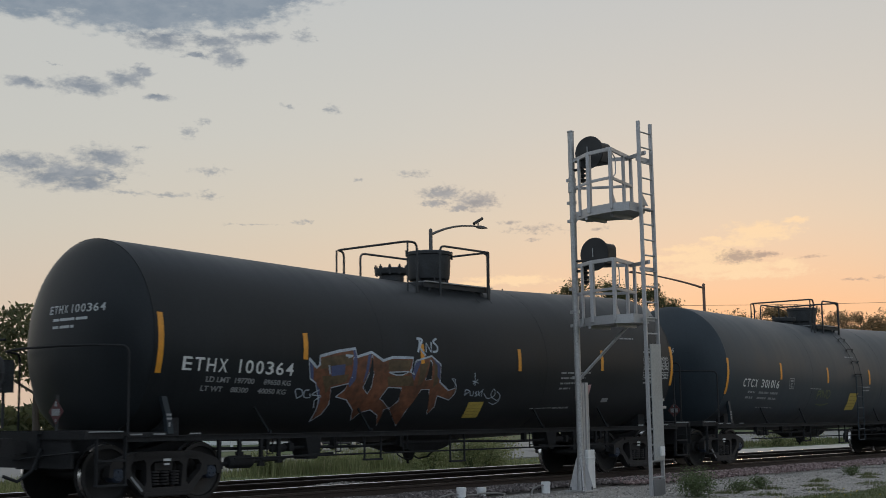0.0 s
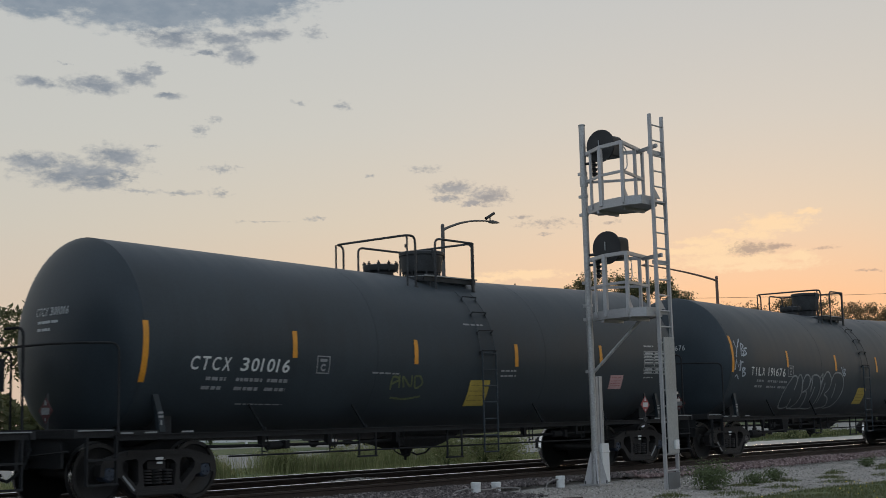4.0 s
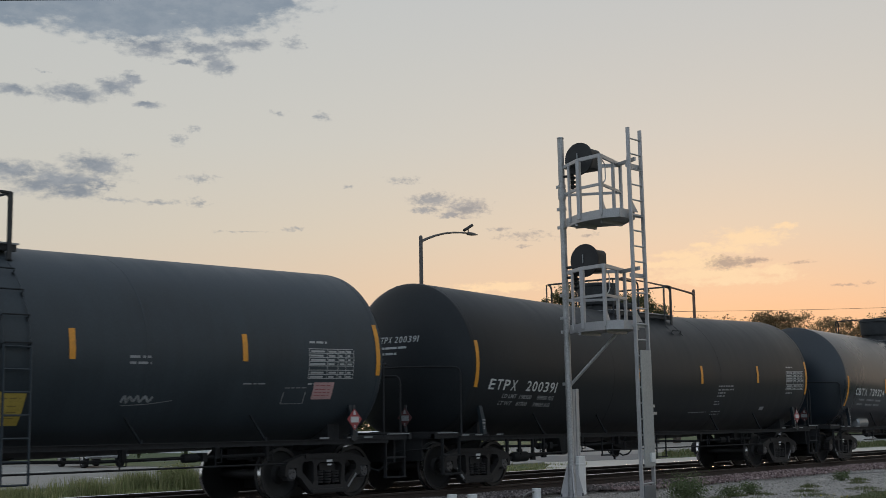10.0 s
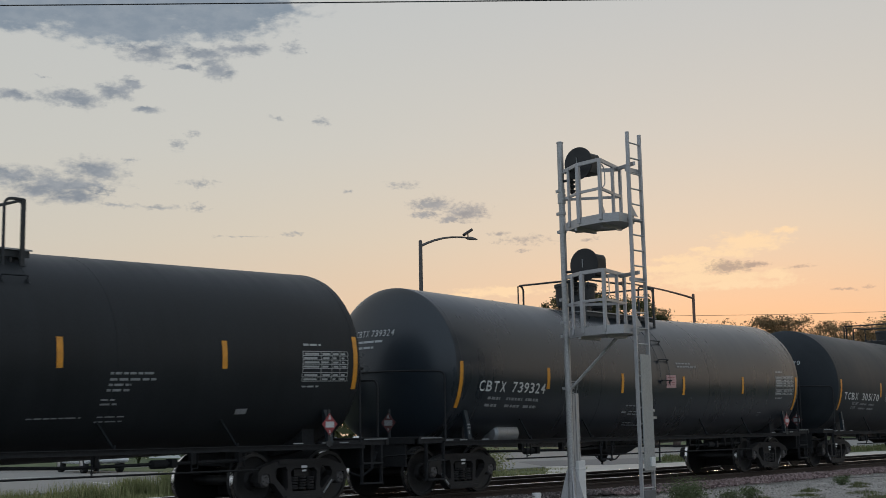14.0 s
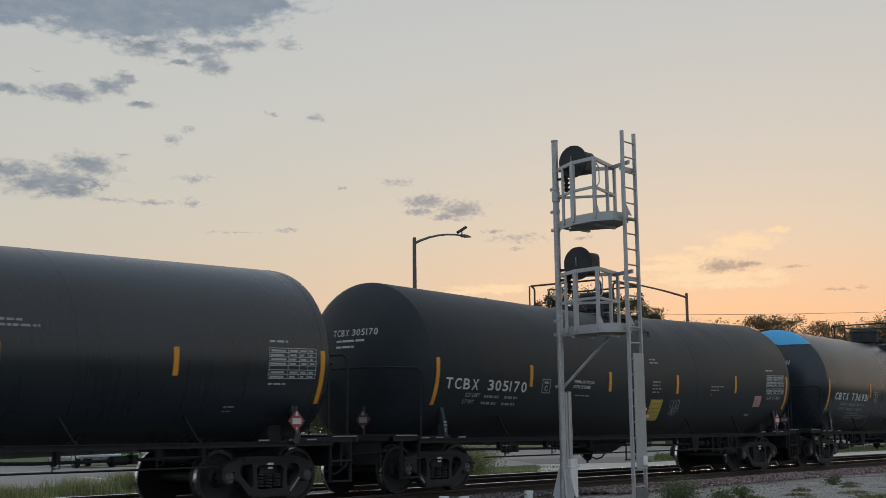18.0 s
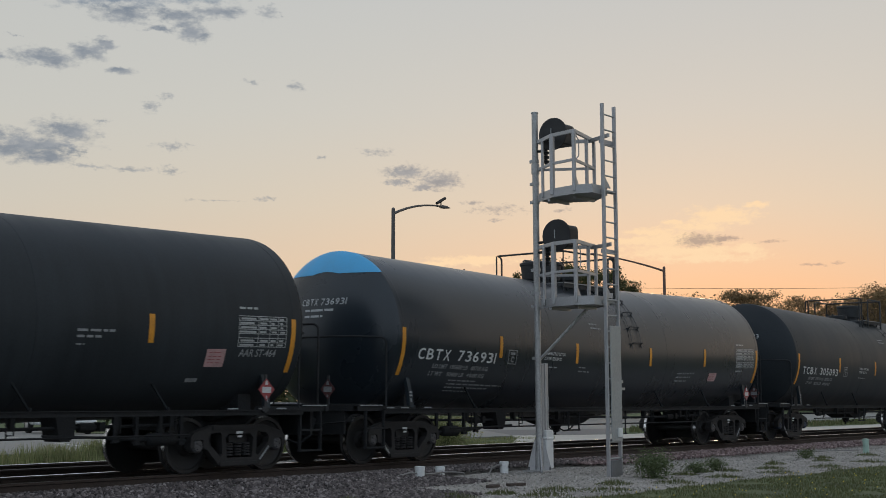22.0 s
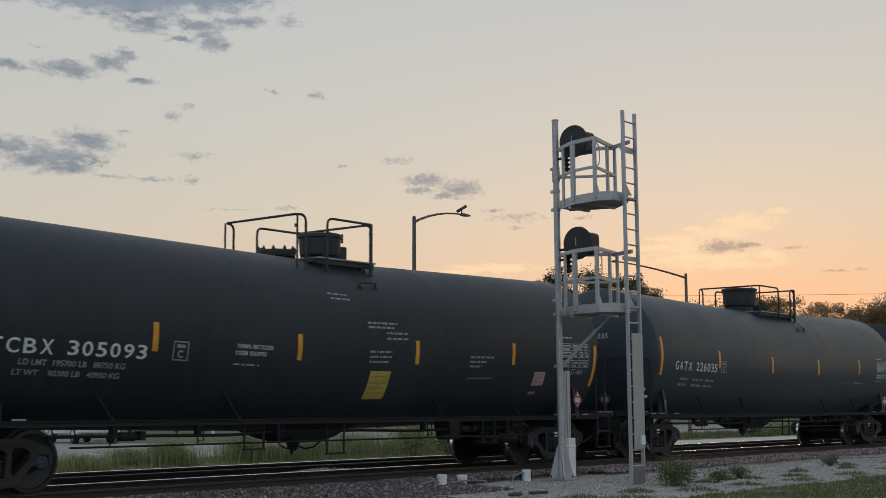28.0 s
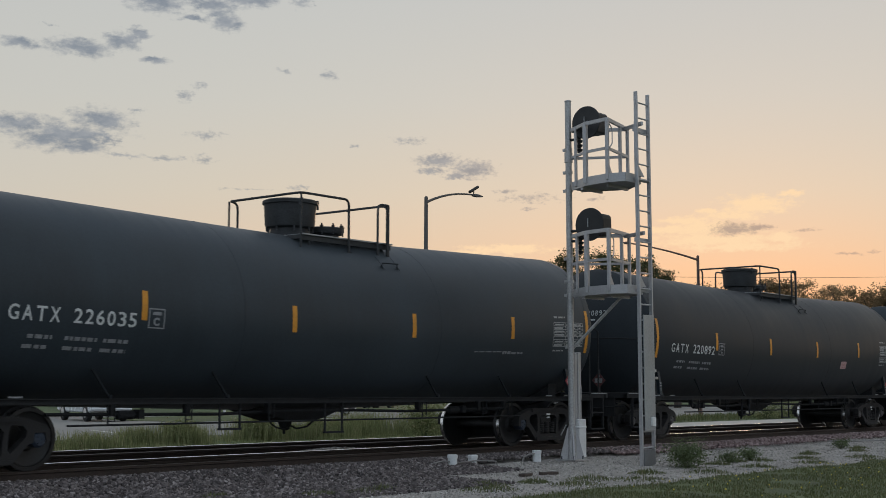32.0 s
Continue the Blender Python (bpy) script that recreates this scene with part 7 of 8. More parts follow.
        tube(bm, [(0, -0.26, zd - 0.10), (0, -0.05, zd - 0.10)], 0.028, 8)
        part("mounting_bracket", bm, SIGBLACK, hd)
    # ladder
    LX, LY, LW = -0.16, -1.68, 0.44
    for x in (0.0, LW):
        bm = bmesh.new()
        box(bm, LX + x - 0.022, LX + x + 0.022, LY - 0.036, LY + 0.036, -0.12, H - 0.05)
        part("ladder_stile", bm, ALU, sig, bevel=0.006)
    for k in range(23):
        bm = bmesh.new()
        z = 0.30 + k * 0.30
        tube(bm, [(LX, LY, z), (LX + LW, LY, z)], 0.016, 8)
        part("rung", bm, ALU, sig)
    bm = bmesh.new()
    box(bm, LX + 0.03, LX + LW - 0.03, LY - 0.075, LY - 0.055, 0.62, 2.80)
    part("climb_guard", bm, PANELGREY, sig, "grey sheet guard locked over the ladder", bevel=0.004)
    bm = bmesh.new()
    box(bm, LX + 0.23, LX + 0.36, LY - 0.11, LY - 0.075, 0.70, 0.87)
    part("lock_box", bm, WHITEBOX, sig, "small white lock box")
    for w, z in ((0.10, 1.72), (0.16, 1.58)):
        bm = bmesh.new()
        box(bm, LX + LW + 0.02, LX + LW + w, LY - 0.03, LY + 0.03, z, z + 0.05)
        part("hinge", bm, GALV, sig)
    bm = bmesh.new()
    box(bm, LX + 0.02, LX + LW - 0.02, LY - 0.05, LY + 0.02, -0.14, 0.26)
    part("ladder_foot", bm, mat("dull_grey_panel", (0.15, 0.155, 0.16), 0.6, var=0.2, scale=4), sig)

build_signal()

def cable_pipe(x, y, top=0.02, lean=0.0):
    p = thing("cable_riser", "short white plastic pipe standing in the gravel", "pipe", "white pipes by the signal", at=pose(x, y, -0.24, lean, lean))
    bm = bmesh.new()
    h = top + 0.24
    lathe(bm, [(-0.05, 0.05), (-0.05, 0.084), (h - 0.05, 0.084), (h - 0.05, 0.092), (h, 0.092), (h + 0.01, 0.08), (h + 0.01, 0.02)], "z", 20)
    part("pipe", bm, WHITEBOX, p, smooth=True)
    return p

for x, y, tp in ((18.34, 15.01, 0.02), (19.13, 15.18, -0.02), (21.15, 15.19, 0.0)):
    cable_pipe(x, y, tp)
far_pipe = thing("cable_riser", "short pale green pipe standing in the gravel", "pipe", at=pose(35.9, 13.57, -0.22))
bm = bmesh.new()
lathe(bm, [(-0.05, 0.05), (-0.05, 0.085), (0.30, 0.085), (0.30, 0.095), (0.36, 0.095), (0.37, 0.02)], "z", 18)
part("pipe", bm, mat("pale_green_plastic", (0.30, 0.42, 0.36), 0.5, var=0.1), far_pipe, smooth=True)

def ground_cable(pts, label):
    c = thing("ground_cable", label, "cable", "cables on the ballast")
    bm = bmesh.new()
    tube(bm, pts, 0.016, 6)
    part("cable", bm, mat("grey_cable", (0.20, 0.19, 0.18), 0.7, var=0.2), c, smooth=True)

ground_cable([(18.32, 14.98, -0.10), (18.15, 15.08, -0.08), (17.88, 15.10, -0.12), (17.6, 15.1, -0.23)], "grey cable running from pipe to rail")
ground_cable([(18.36, 14.95, -0.11), (18.75, 15.03, -0.12), (19.1, 15.10, -0.11), (19.28, 14.95, -0.11), (19.40, 14.84, -0.13), (19.42, 14.82, -0.24)], "grey cable looping over the gravel")
ground_cable([(21.12, 15.16, -0.05), (20.98, 15.24, -0.06), (20.86, 15.28, -0.11), (20.76, 15.28, -0.24)], "grey cable running into the ballast")
ground_cable([(35.8, 13.7, -0.16), (35.0, 14.6, -0.19), (34.0, 15.3, -0.17), (33.4, 16.2, -0.17)], "dark cable lying across the ballast")

for x, y, r in ((17.9, 13.1, 20), (18.5, 13.05, -8)):
    sc = thing("wood_scrap", "flat dark scrap of timber lying on gravel", "wood scrap", "timber scraps", at=pose(x, y, -0.245, 0, 0, r))
    bm = bmesh.new()
    prism(bm, [(-0.20, -0.07), (0.16, -0.09), (0.21, 0.02), (0.10, 0.08), (-0.17, 0.06)], 0.0, 0.045, "z")
    part("plank", bm, mat("old_dark_wood", (0.06, 0.045, 0.038), 0.9, var=0.35, scale=10, bump=0.4), sc)

# ---- loose stones, grass, weeds ----
STONE = island_mat("ballast_stones", [(0.0, (0.042, 0.036, 0.036)), (0.4, (0.095, 0.080, 0.078)), (0.8, (0.158, 0.134, 0.130)), (1.0, (0.28, 0.25, 0.243))])
PINKSTONE = island_mat("pink_ballast_stones", [(0.0, (0.09, 0.06, 0.058)), (0.5, (0.22, 0.155, 0.15)), (1.0, (0.36, 0.28, 0.27))])
CHIP = island_mat("gravel_chips", [(0.0, (0.17, 0.16, 0.145)), (0.5, (0.32, 0.30, 0.28)), (1.0, (0.52, 0.50, 0.47))])

def shoulder(x, y):
    if y > 16.3:
        return -0.19
    return ground_height(x, y) + 0.10 * max(0.0, 1 - abs(y - 15.6) / 1.2)

stones("ballast_stones", 38000, [(7.5, 16.6, 12.3, 16.72, 2.8), (16.6, 19, 13.9, 16.72, 0.7), (19, 27, 15.3, 16.72, 1.0)], (0.030, 0.080), STONE, "grey broken ballast stones heaped beside the rail", 3, 0.012, shoulder)
stones("pink_ballast_stones", 14000, [(24, 60, 15.0, 16.72, 1.0)], (0.035, 0.085), PINKSTONE, "pinkish broken ballast stones beside the rail", 4, 0.012, shoulder)
stones("track_stones", 9000, [(10, 45, 16.8, 22.5, 1.0)], (0.04, 0.08), STONE, "dark ballast stones between the rails", 5, 0.0, lambda x, y: -0.185)
stones("gravel_chips", 20000, [(13, 40, 11.1, 15.4, 1.0)], (0.012, 0.040), CHIP, "fine pale gravel chips", 6, 0.002, ground_height)
stones("gravel_heap", 900, [(18.6, 21.5, 19.2, 19.9, 1.0)], (0.03, 0.07), CHIP, "low heap of pale gravel between the tracks", 7, 0.0,
       lambda x, y: -0.18 + 0.13 * max(0, 1 - ((x - 20) / 1.5) ** 2) * max(0, 1 - ((y - 19.55) / 0.4) ** 2))

def verge_grass():
    rng = np.random.default_rng(11)
    n = 110000
    x = 11 + rng.random(n) ** 1.1 * 34
    y = 6.5 + rng.random(n) * 5.6
    keep = np.array([b < edge(a) + 0.12 * rng.random() and noise.noise((a * 1.3, b * 1.3, 7)) > -0.35 for a, b in zip(x, y)])
    x, y = x[keep], y[keep]
    z = np.array([ground_height(a, b) for a, b in zip(x, y)])
    blades("verge_grass", x, y, z - 0.005, 0.022 + 0.040 * rng.random(len(x)) ** 2, 0.008 + 0.008 * rng.random(len(x)), BLADE, "short uneven green grass blades", 12)
    # tufts spilling over the gravel
    tx, ty, tz, th = [], [], [], []
    rr = random.Random(13)
    spots = [(15.9, 12.35, 0.34), (17.0, 12.25, 0.25), (18.2, 12.0, 0.4), (23.4, 12.5, 0.30), (24.6, 12.7, 0.22), (25.4, 12.55, 0.3), (28.5, 12.9, 0.26), (14.2, 12.9, 0.28), (12.9, 12.9, 0.3), (13.6, 12.7, 0.35),
             (11.6, 13.5, 0.25), (30.5, 12.6, 0.25), (32.0, 13.2, 0.3), (27.0, 12.3, 0.35), (20.2, 12.15, 0.3), (34.5, 13.0, 0.3), (17.2, 11.6, 0.4), (18.9, 11.5, 0.45), (21.2, 11.5, 0.4), (23.3, 11.6, 0.35), (25.6, 11.5, 0.4), (28.4, 11.6, 0.4), (31.2, 11.7, 0.45), (15.4, 11.9, 0.4)]
    for cx, cy, r in spots:
        for _ in range(420):
            a, q = rr.uniform(0, 6.28), r * math.sqrt(rr.random())
            px, py = cx + q * 1.5 * math.cos(a), cy + q * math.sin(a)
            tx.append(px), ty.append(py), tz.append(ground_height(px, py)), th.append(rr.uniform(0.03, 0.13) * (1.1 - q / r))
    blades("grass_tufts", np.array(tx), np.array(ty), np.array(tz), np.array(th), np.full(len(tx), 0.012), BLADE, "green grass tufts growing in the gravel", 14)
    # yellow flower heads
    n = 900
    fx, fy = 18 + rng.random(n) * 18, 8.2 + rng.random(n) * 3.2
    fz = np.array([ground_height(a, b) for a, b in zip(fx, fy)])
    m = island_mat("yellow_flowers", [(0.0, (0.55, 0.42, 0.03)), (1.0, (0.70, 0.58, 0.10))])
    stones("yellow_flowers", 170, [(17, 40, 8.0, 11.2, 1.0)], (0.015, 0.028), m, "tiny yellow flower heads in the grass", 15, 0.055, ground_height)

verge_grass()

def tall_weeds():
    rng = np.random.default_rng(21)
    n = 52000
    x = 14 + rng.random(n) * 33
    y = 23.6 + rng.random(n) ** 1.4 * 9.9
    clump = np.array([noise.noise((a * 0.55, b * 0.35, 2)) + 0.5 * noise.noise((a * 1.7, b * 1.1, 5)) for a, b in zip(x, y)])
    keep = (clump > -0.28) & ((x < 35) | (y > 23.6 + (x - 35) * 0.62))
    x, y, clump = x[keep], y[keep], clump[keep]
    h = (0.05 + 0.13 * np.clip(clump + 0.2, 0, 1)) * (0.5 + 0.8 * rng.random(len(x)))
    for cx, cy, r, top in ((17.5, 27.5, 0.9, 0.5), (20.6, 29.0, 0.8, 0.55), (23.4, 30.6, 0.6, 0.6), (24.3, 29.8, 0.7, 0.7), (25.7, 31.4, 0.5, 0.5), (28.0, 30.8, 0.8, 0.75), (29.3, 30.6, 0.5, 0.6), (30.4, 30.3, 0.9, 0.7), (32.4, 31.0, 0.8, 0.8), (33.6, 31.3, 0.9, 0.95), (35.3, 30.3, 1.0, 0.9), (15.6, 26.0, 0.7, 0.4)):
        k = 1100
        x = np.concatenate([x, cx + r * 0.6 * rng.standard_normal(k)])
        y = np.concatenate([y, cy + r * 0.5 * rng.standard_normal(k)])
        h = np.concatenate([h, top * (0.45 + 0.6 * rng.random(k))])
    k = 9000   # shorter grass on the island beside the apron
    gx, gy = 55 + rng.random(k) * 45, 31.6 + rng.random(k) * 6.2
    on = gy < 31.6 + (gx - 54) * 0.58
    blades("island_grass", gx[on], gy[on], np.full(on.sum(), -0.33), 0.10 + 0.20 * rng.random(on.sum()), 0.02 + 0.02 * rng.random(on.sum()), BLADE, "rough green grass on the island", 23)
    blades("tall_weeds", x, y, np.full(len(x), -0.40), h, 0.010 + 0.012 * rng.random(len(x)), TALLWEED, "tall pale green grass and weeds", 22, lean=0.5)

tall_weeds()

LEAFY = island_mat("weed_leaves", [(0.0, (0.06, 0.085, 0.035)), (0.6, (0.10, 0.135, 0.055)), (1.0, (0.16, 0.19, 0.09))], 0.75, 0.3)

def weed_bush(name, cx, cy, z, w, h, n, seed, label, m=None, category="weed", leaf=0.05):
    """A bushy plant: stems from one root and many small leaves."""
    rr = random.Random(seed)
    p = thing(name, label, category, at=pose(cx, cy, z))
    bm = bmesh.new()
    tips = []
    for k in range(9 if w < 2 else 22):
        a, q = rr.uniform(0, 6.28), w * 0.5 * rr.uniform(0.3, 1.0)
        top = Vector((q * math.cos(a), q * math.sin(a), h * rr.uniform(0.55, 0.95)))
        mid = Vector((top.x * 0.35, top.y * 0.35, top.z * 0.55))
        r = 0.006 * max(1, w)
        tube(bm, [(0, 0, -0.03), mid, top], [r * 1.4, r, r * 0.4], 5)
        tips.append((mid, top))
    part("stems", bm, mat("green_stem", (0.07, 0.09, 0.035), 0.8, var=0.2), p)
    vs, fs = [], []
    for _ in range(n):
        mid, top = rr.choice(tips)
        c = mid.lerp(top, rr.uniform(-0.2, 1.1)) + Vector((rr.gauss(0, 1), rr.gauss(0, 1), rr.gauss(0, 0.8))) * w * 0.13
        c.z = max(0.02, c.z)
        u = Vector((rr.uniform(-1, 1), rr.uniform(-1, 1), rr.uniform(-0.6, 0.8))).normalized()
        v = u.cross(Vector((rr.uniform(-1, 1), rr.uniform(-1, 1), rr.uniform(-1, 1)))).normalized()
        s = leaf * rr.uniform(0.5, 1.2)
        i = len(vs)
        vs += [tuple(c - u * s), tuple(c + v * s * 0.4), tuple(c + u * s), tuple(c - v * s * 0.4)]
        fs.append((i, i + 1, i + 2, i + 3))
    me = bpy.data.meshes.new("leaves")
    me.from_pydata(vs, [], fs)
    me.materials.append(m or LEAFY)
    tagged(part("leaves", me, None, p), kind="stuff")
    return p

weed_bush("weed_plant", 21.95, 12.35, -0.26, 0.95, 0.46, 3800, 1, "bushy grey-green weed beside the ladder foot", leaf=0.026)
weed_bush("weed_plant", 24.1, 12.6, -0.25, 0.55, 0.18, 900, 2, "low green weed in the gravel", leaf=0.026)
weed_bush("weed_plant", 25.2, 12.7, -0.25, 0.5, 0.22, 900, 3, "low green weed in the gravel", leaf=0.026)
weed_bush("weed_plant", 31.4, 13.4, -0.24, 0.5, 0.22, 800, 4, "low green weed in the gravel", leaf=0.026)
for bx, by, bw, bh, sd in ((24.3, 30.0, 0.9, 0.62, 5), (28.0, 30.9, 1.2, 0.70, 6), (30.4, 30.4, 1.1, 0.62, 13), (31.6, 27.0, 1.9, 1.25, 11), (33.2, 26.8, 2.0, 1.25, 12), (35.0, 27.6, 2.4, 1.0, 7), (37.6, 29.4, 2.2, 0.8, 8), (66.0, 32.2, 3.4, 1.25, 9), (69.5, 32.6, 3.0, 0.9, 10)):
    weed_bush("weed_plant", bx, by, -0.40, bw, bh, 3000, sd, "tall pale green weed clump beyond the tracks", TALLWEED, leaf=0.05)

# ---- beyond the road: lamps, vehicles, house, trees, wires ----
POLE = mat("lamp_pole_steel", (0.095, 0.09, 0.088), 0.6, 0.2, var=0.15, scale=3)
BROWNPOLE = mat("weathered_brown_pole", (0.16, 0.10, 0.08), 0.7, 0.1, var=0.2, scale=3)

def street_lamp(x, y, h, reach, rise, label, m, away=0.0, cameras=False):
    lamp = thing("street_lamp", label, "street lamp", "street lamps", at=pose(x, y, -0.36))
    H = h + 0.36
    bm = bmesh.new()
    tube(bm, [(0, 0, 0), (0, 0, 0.5), (0, 0, H)], [0.13, 0.115, 0.085], 16)
    lathe(bm, [(H, 0.085), (H + 0.05, 0.06), (H + 0.07, 0.02)], "z", 14)
    part("pole", bm, m, lamp, smooth=True)
    bm = bmesh.new()
    box(bm, -0.20, 0.20, -0.20, 0.20, 0.0, 0.05)
    part("base_plate", bm, m, lamp)
    bm = bmesh.new()
    pts = [(reach * t, away * t, H - 0.22 + rise * (1 - (1 - t) ** 2.2)) for t in (0, 0.12, 0.28, 0.45, 0.62, 0.8, 0.94)]
    tube(bm, pts, [0.065, 0.06, 0.055, 0.05, 0.045, 0.042, 0.04], 10)
    part("arm", bm, m, lamp, smooth=True)
    bm = bmesh.new()
    e = Vector(pts[-1])
    d = Vector((reach, away, 0)).normalized()
    n = Vector((-d.y, d.x, 0))
    prof = [(-0.10, 0.05, 0.05), (0.10, 0.13, 0.09), (0.40, 0.15, 0.08), (0.62, 0.10, 0.03), (0.68, 0.05, 0.015)]
    rings = [[bm.verts.new(e + d * u + n * w * a + Vector((0, 0, t * b - 0.02))) for a, b in ((-1, -0.5), (-1, 0.4), (-0.4, 1), (0.4, 1), (1, 0.4), (1, -0.5))] for u, w, t in prof]
    for p, q in zip(rings, rings[1:]):
        for k in range(6):
            bm.faces.new((p[k], p[(k + 1) % 6], q[(k + 1) % 6], q[k]))
    bm.faces.new(rings[0][::-1])
    bm.faces.new(rings[-1])
    part("lamp_head", bm, m, lamp, "flat grey lamp head", True)
    if cameras:
        bm = bmesh.new()
        c = e + d * 0.0
        tube(bm, [c, c + Vector((0, 0, 0.28))], 0.03, 8)
        part("camera_post", bm, SIGBLACK, lamp)
        bm = bmesh.new()
        u = (d * 0.9 + Vector((0, 0, 0.45))).normalized()
        a, b = c + Vector((0, 0, 0.27)) - u * 0.36, c + Vector((0, 0, 0.27)) + u * 0.36
        tube(bm, [a, b], 0.075, 8)
        part("sensor", bm, SIGBLACK, lamp, "dark tilted traffic sensor")

street_lamp(45.7, 39.0, 9.95, 3.75, 0.75, "grey street lamp with a curved arm and traffic sensor", POLE, cameras=True)
street_lamp(71.1, 39.0, 9.25, -8.2, 0.35, "brown street lamp pole with a long arm", BROWNPOLE)

# distant utility pole top and wires
def utility_pole(x, y, h, label):
    p = thing("utility_pole", label, "utility pole", at=pose(x, y, -0.4))
    bm = bmesh.new()
    tube(bm, [(0, 0, 0), (0, 0, h)], [0.17, 0.11], 10)
    part("pole", bm, BROWNPOLE, p, smooth=True)
    bm = bmesh.new()
    tube(bm, [(0.0, 0, h), (0.0, 0, h + 0.25)], 0.06, 8)
    part("insulator", bm, SIGBLACK, p)

utility_pole(94.5, 72.2, 13.2, "thin dark utility pole beyond the road")

def wire(pts, r, label):
    w = thing("overhead_wire", label, "wire", "overhead wires")
    bm = bmesh.new()
    tube(bm, pts, r, 6)
    part("cable", bm, SIGBLACK, w)

def sagging(a, b, sag, n=24):
    a, b = Vector(a), Vector(b)
    return [tuple(a.lerp(b, i / n) - Vector((0, 0, sag * 4 * (i / n) * (1 - i / n)))) for i in range(n + 1)]

wire(sagging((171.3, 107.0, 18.4), (376.4, 93.8, 33.2), 0.9), 0.035, "thin dark wire far across the sky")
utility_pole(171.3, 107.0, 18.7, "distant dark utility pole among the trees")
utility_pole(376.4, 93.8, 33.5, "distant dark utility pole among the trees")
utility_pole(-23.5, 81.35, 14.0, "tall dark utility pole beyond the road")
utility_pole(73.5, -30.25, 14.0, "tall dark utility pole on the near side")
wire(sagging((-23.5, 81.2, 13.45), (73.5, -30.4, 13.50), 0.35), 0.012, "thin dark overhead cable crossing the tracks")
wire(sagging((-23.5, 81.5, 13.53), (73.5, -30.1, 13.58), 0.35), 0.009, "thin dark overhead cable crossing the tracks")

# vehicles waiting on the road
CARGLASS = mat("dark_car_glass", (0.015, 0.017, 0.02), 0.08, var=0.05)
TYRE = mat("tyre_rubber", (0.02, 0.02, 0.02), 0.85, var=0.2)
HUBMAT = mat("alloy_hub", (0.40, 0.40, 0.41), 0.35, 0.8, var=0.1)
HEADLAMP = mat("lit_headlamp", (0.9, 0.9, 0.85), 0.2, emit=((1.0, 0.93, 0.8), 3.0))
TAIL = mat("lit_tail_lamp", (0.5, 0.03, 0.02), 0.3, emit=((1.0, 0.10, 0.04), 2.0))

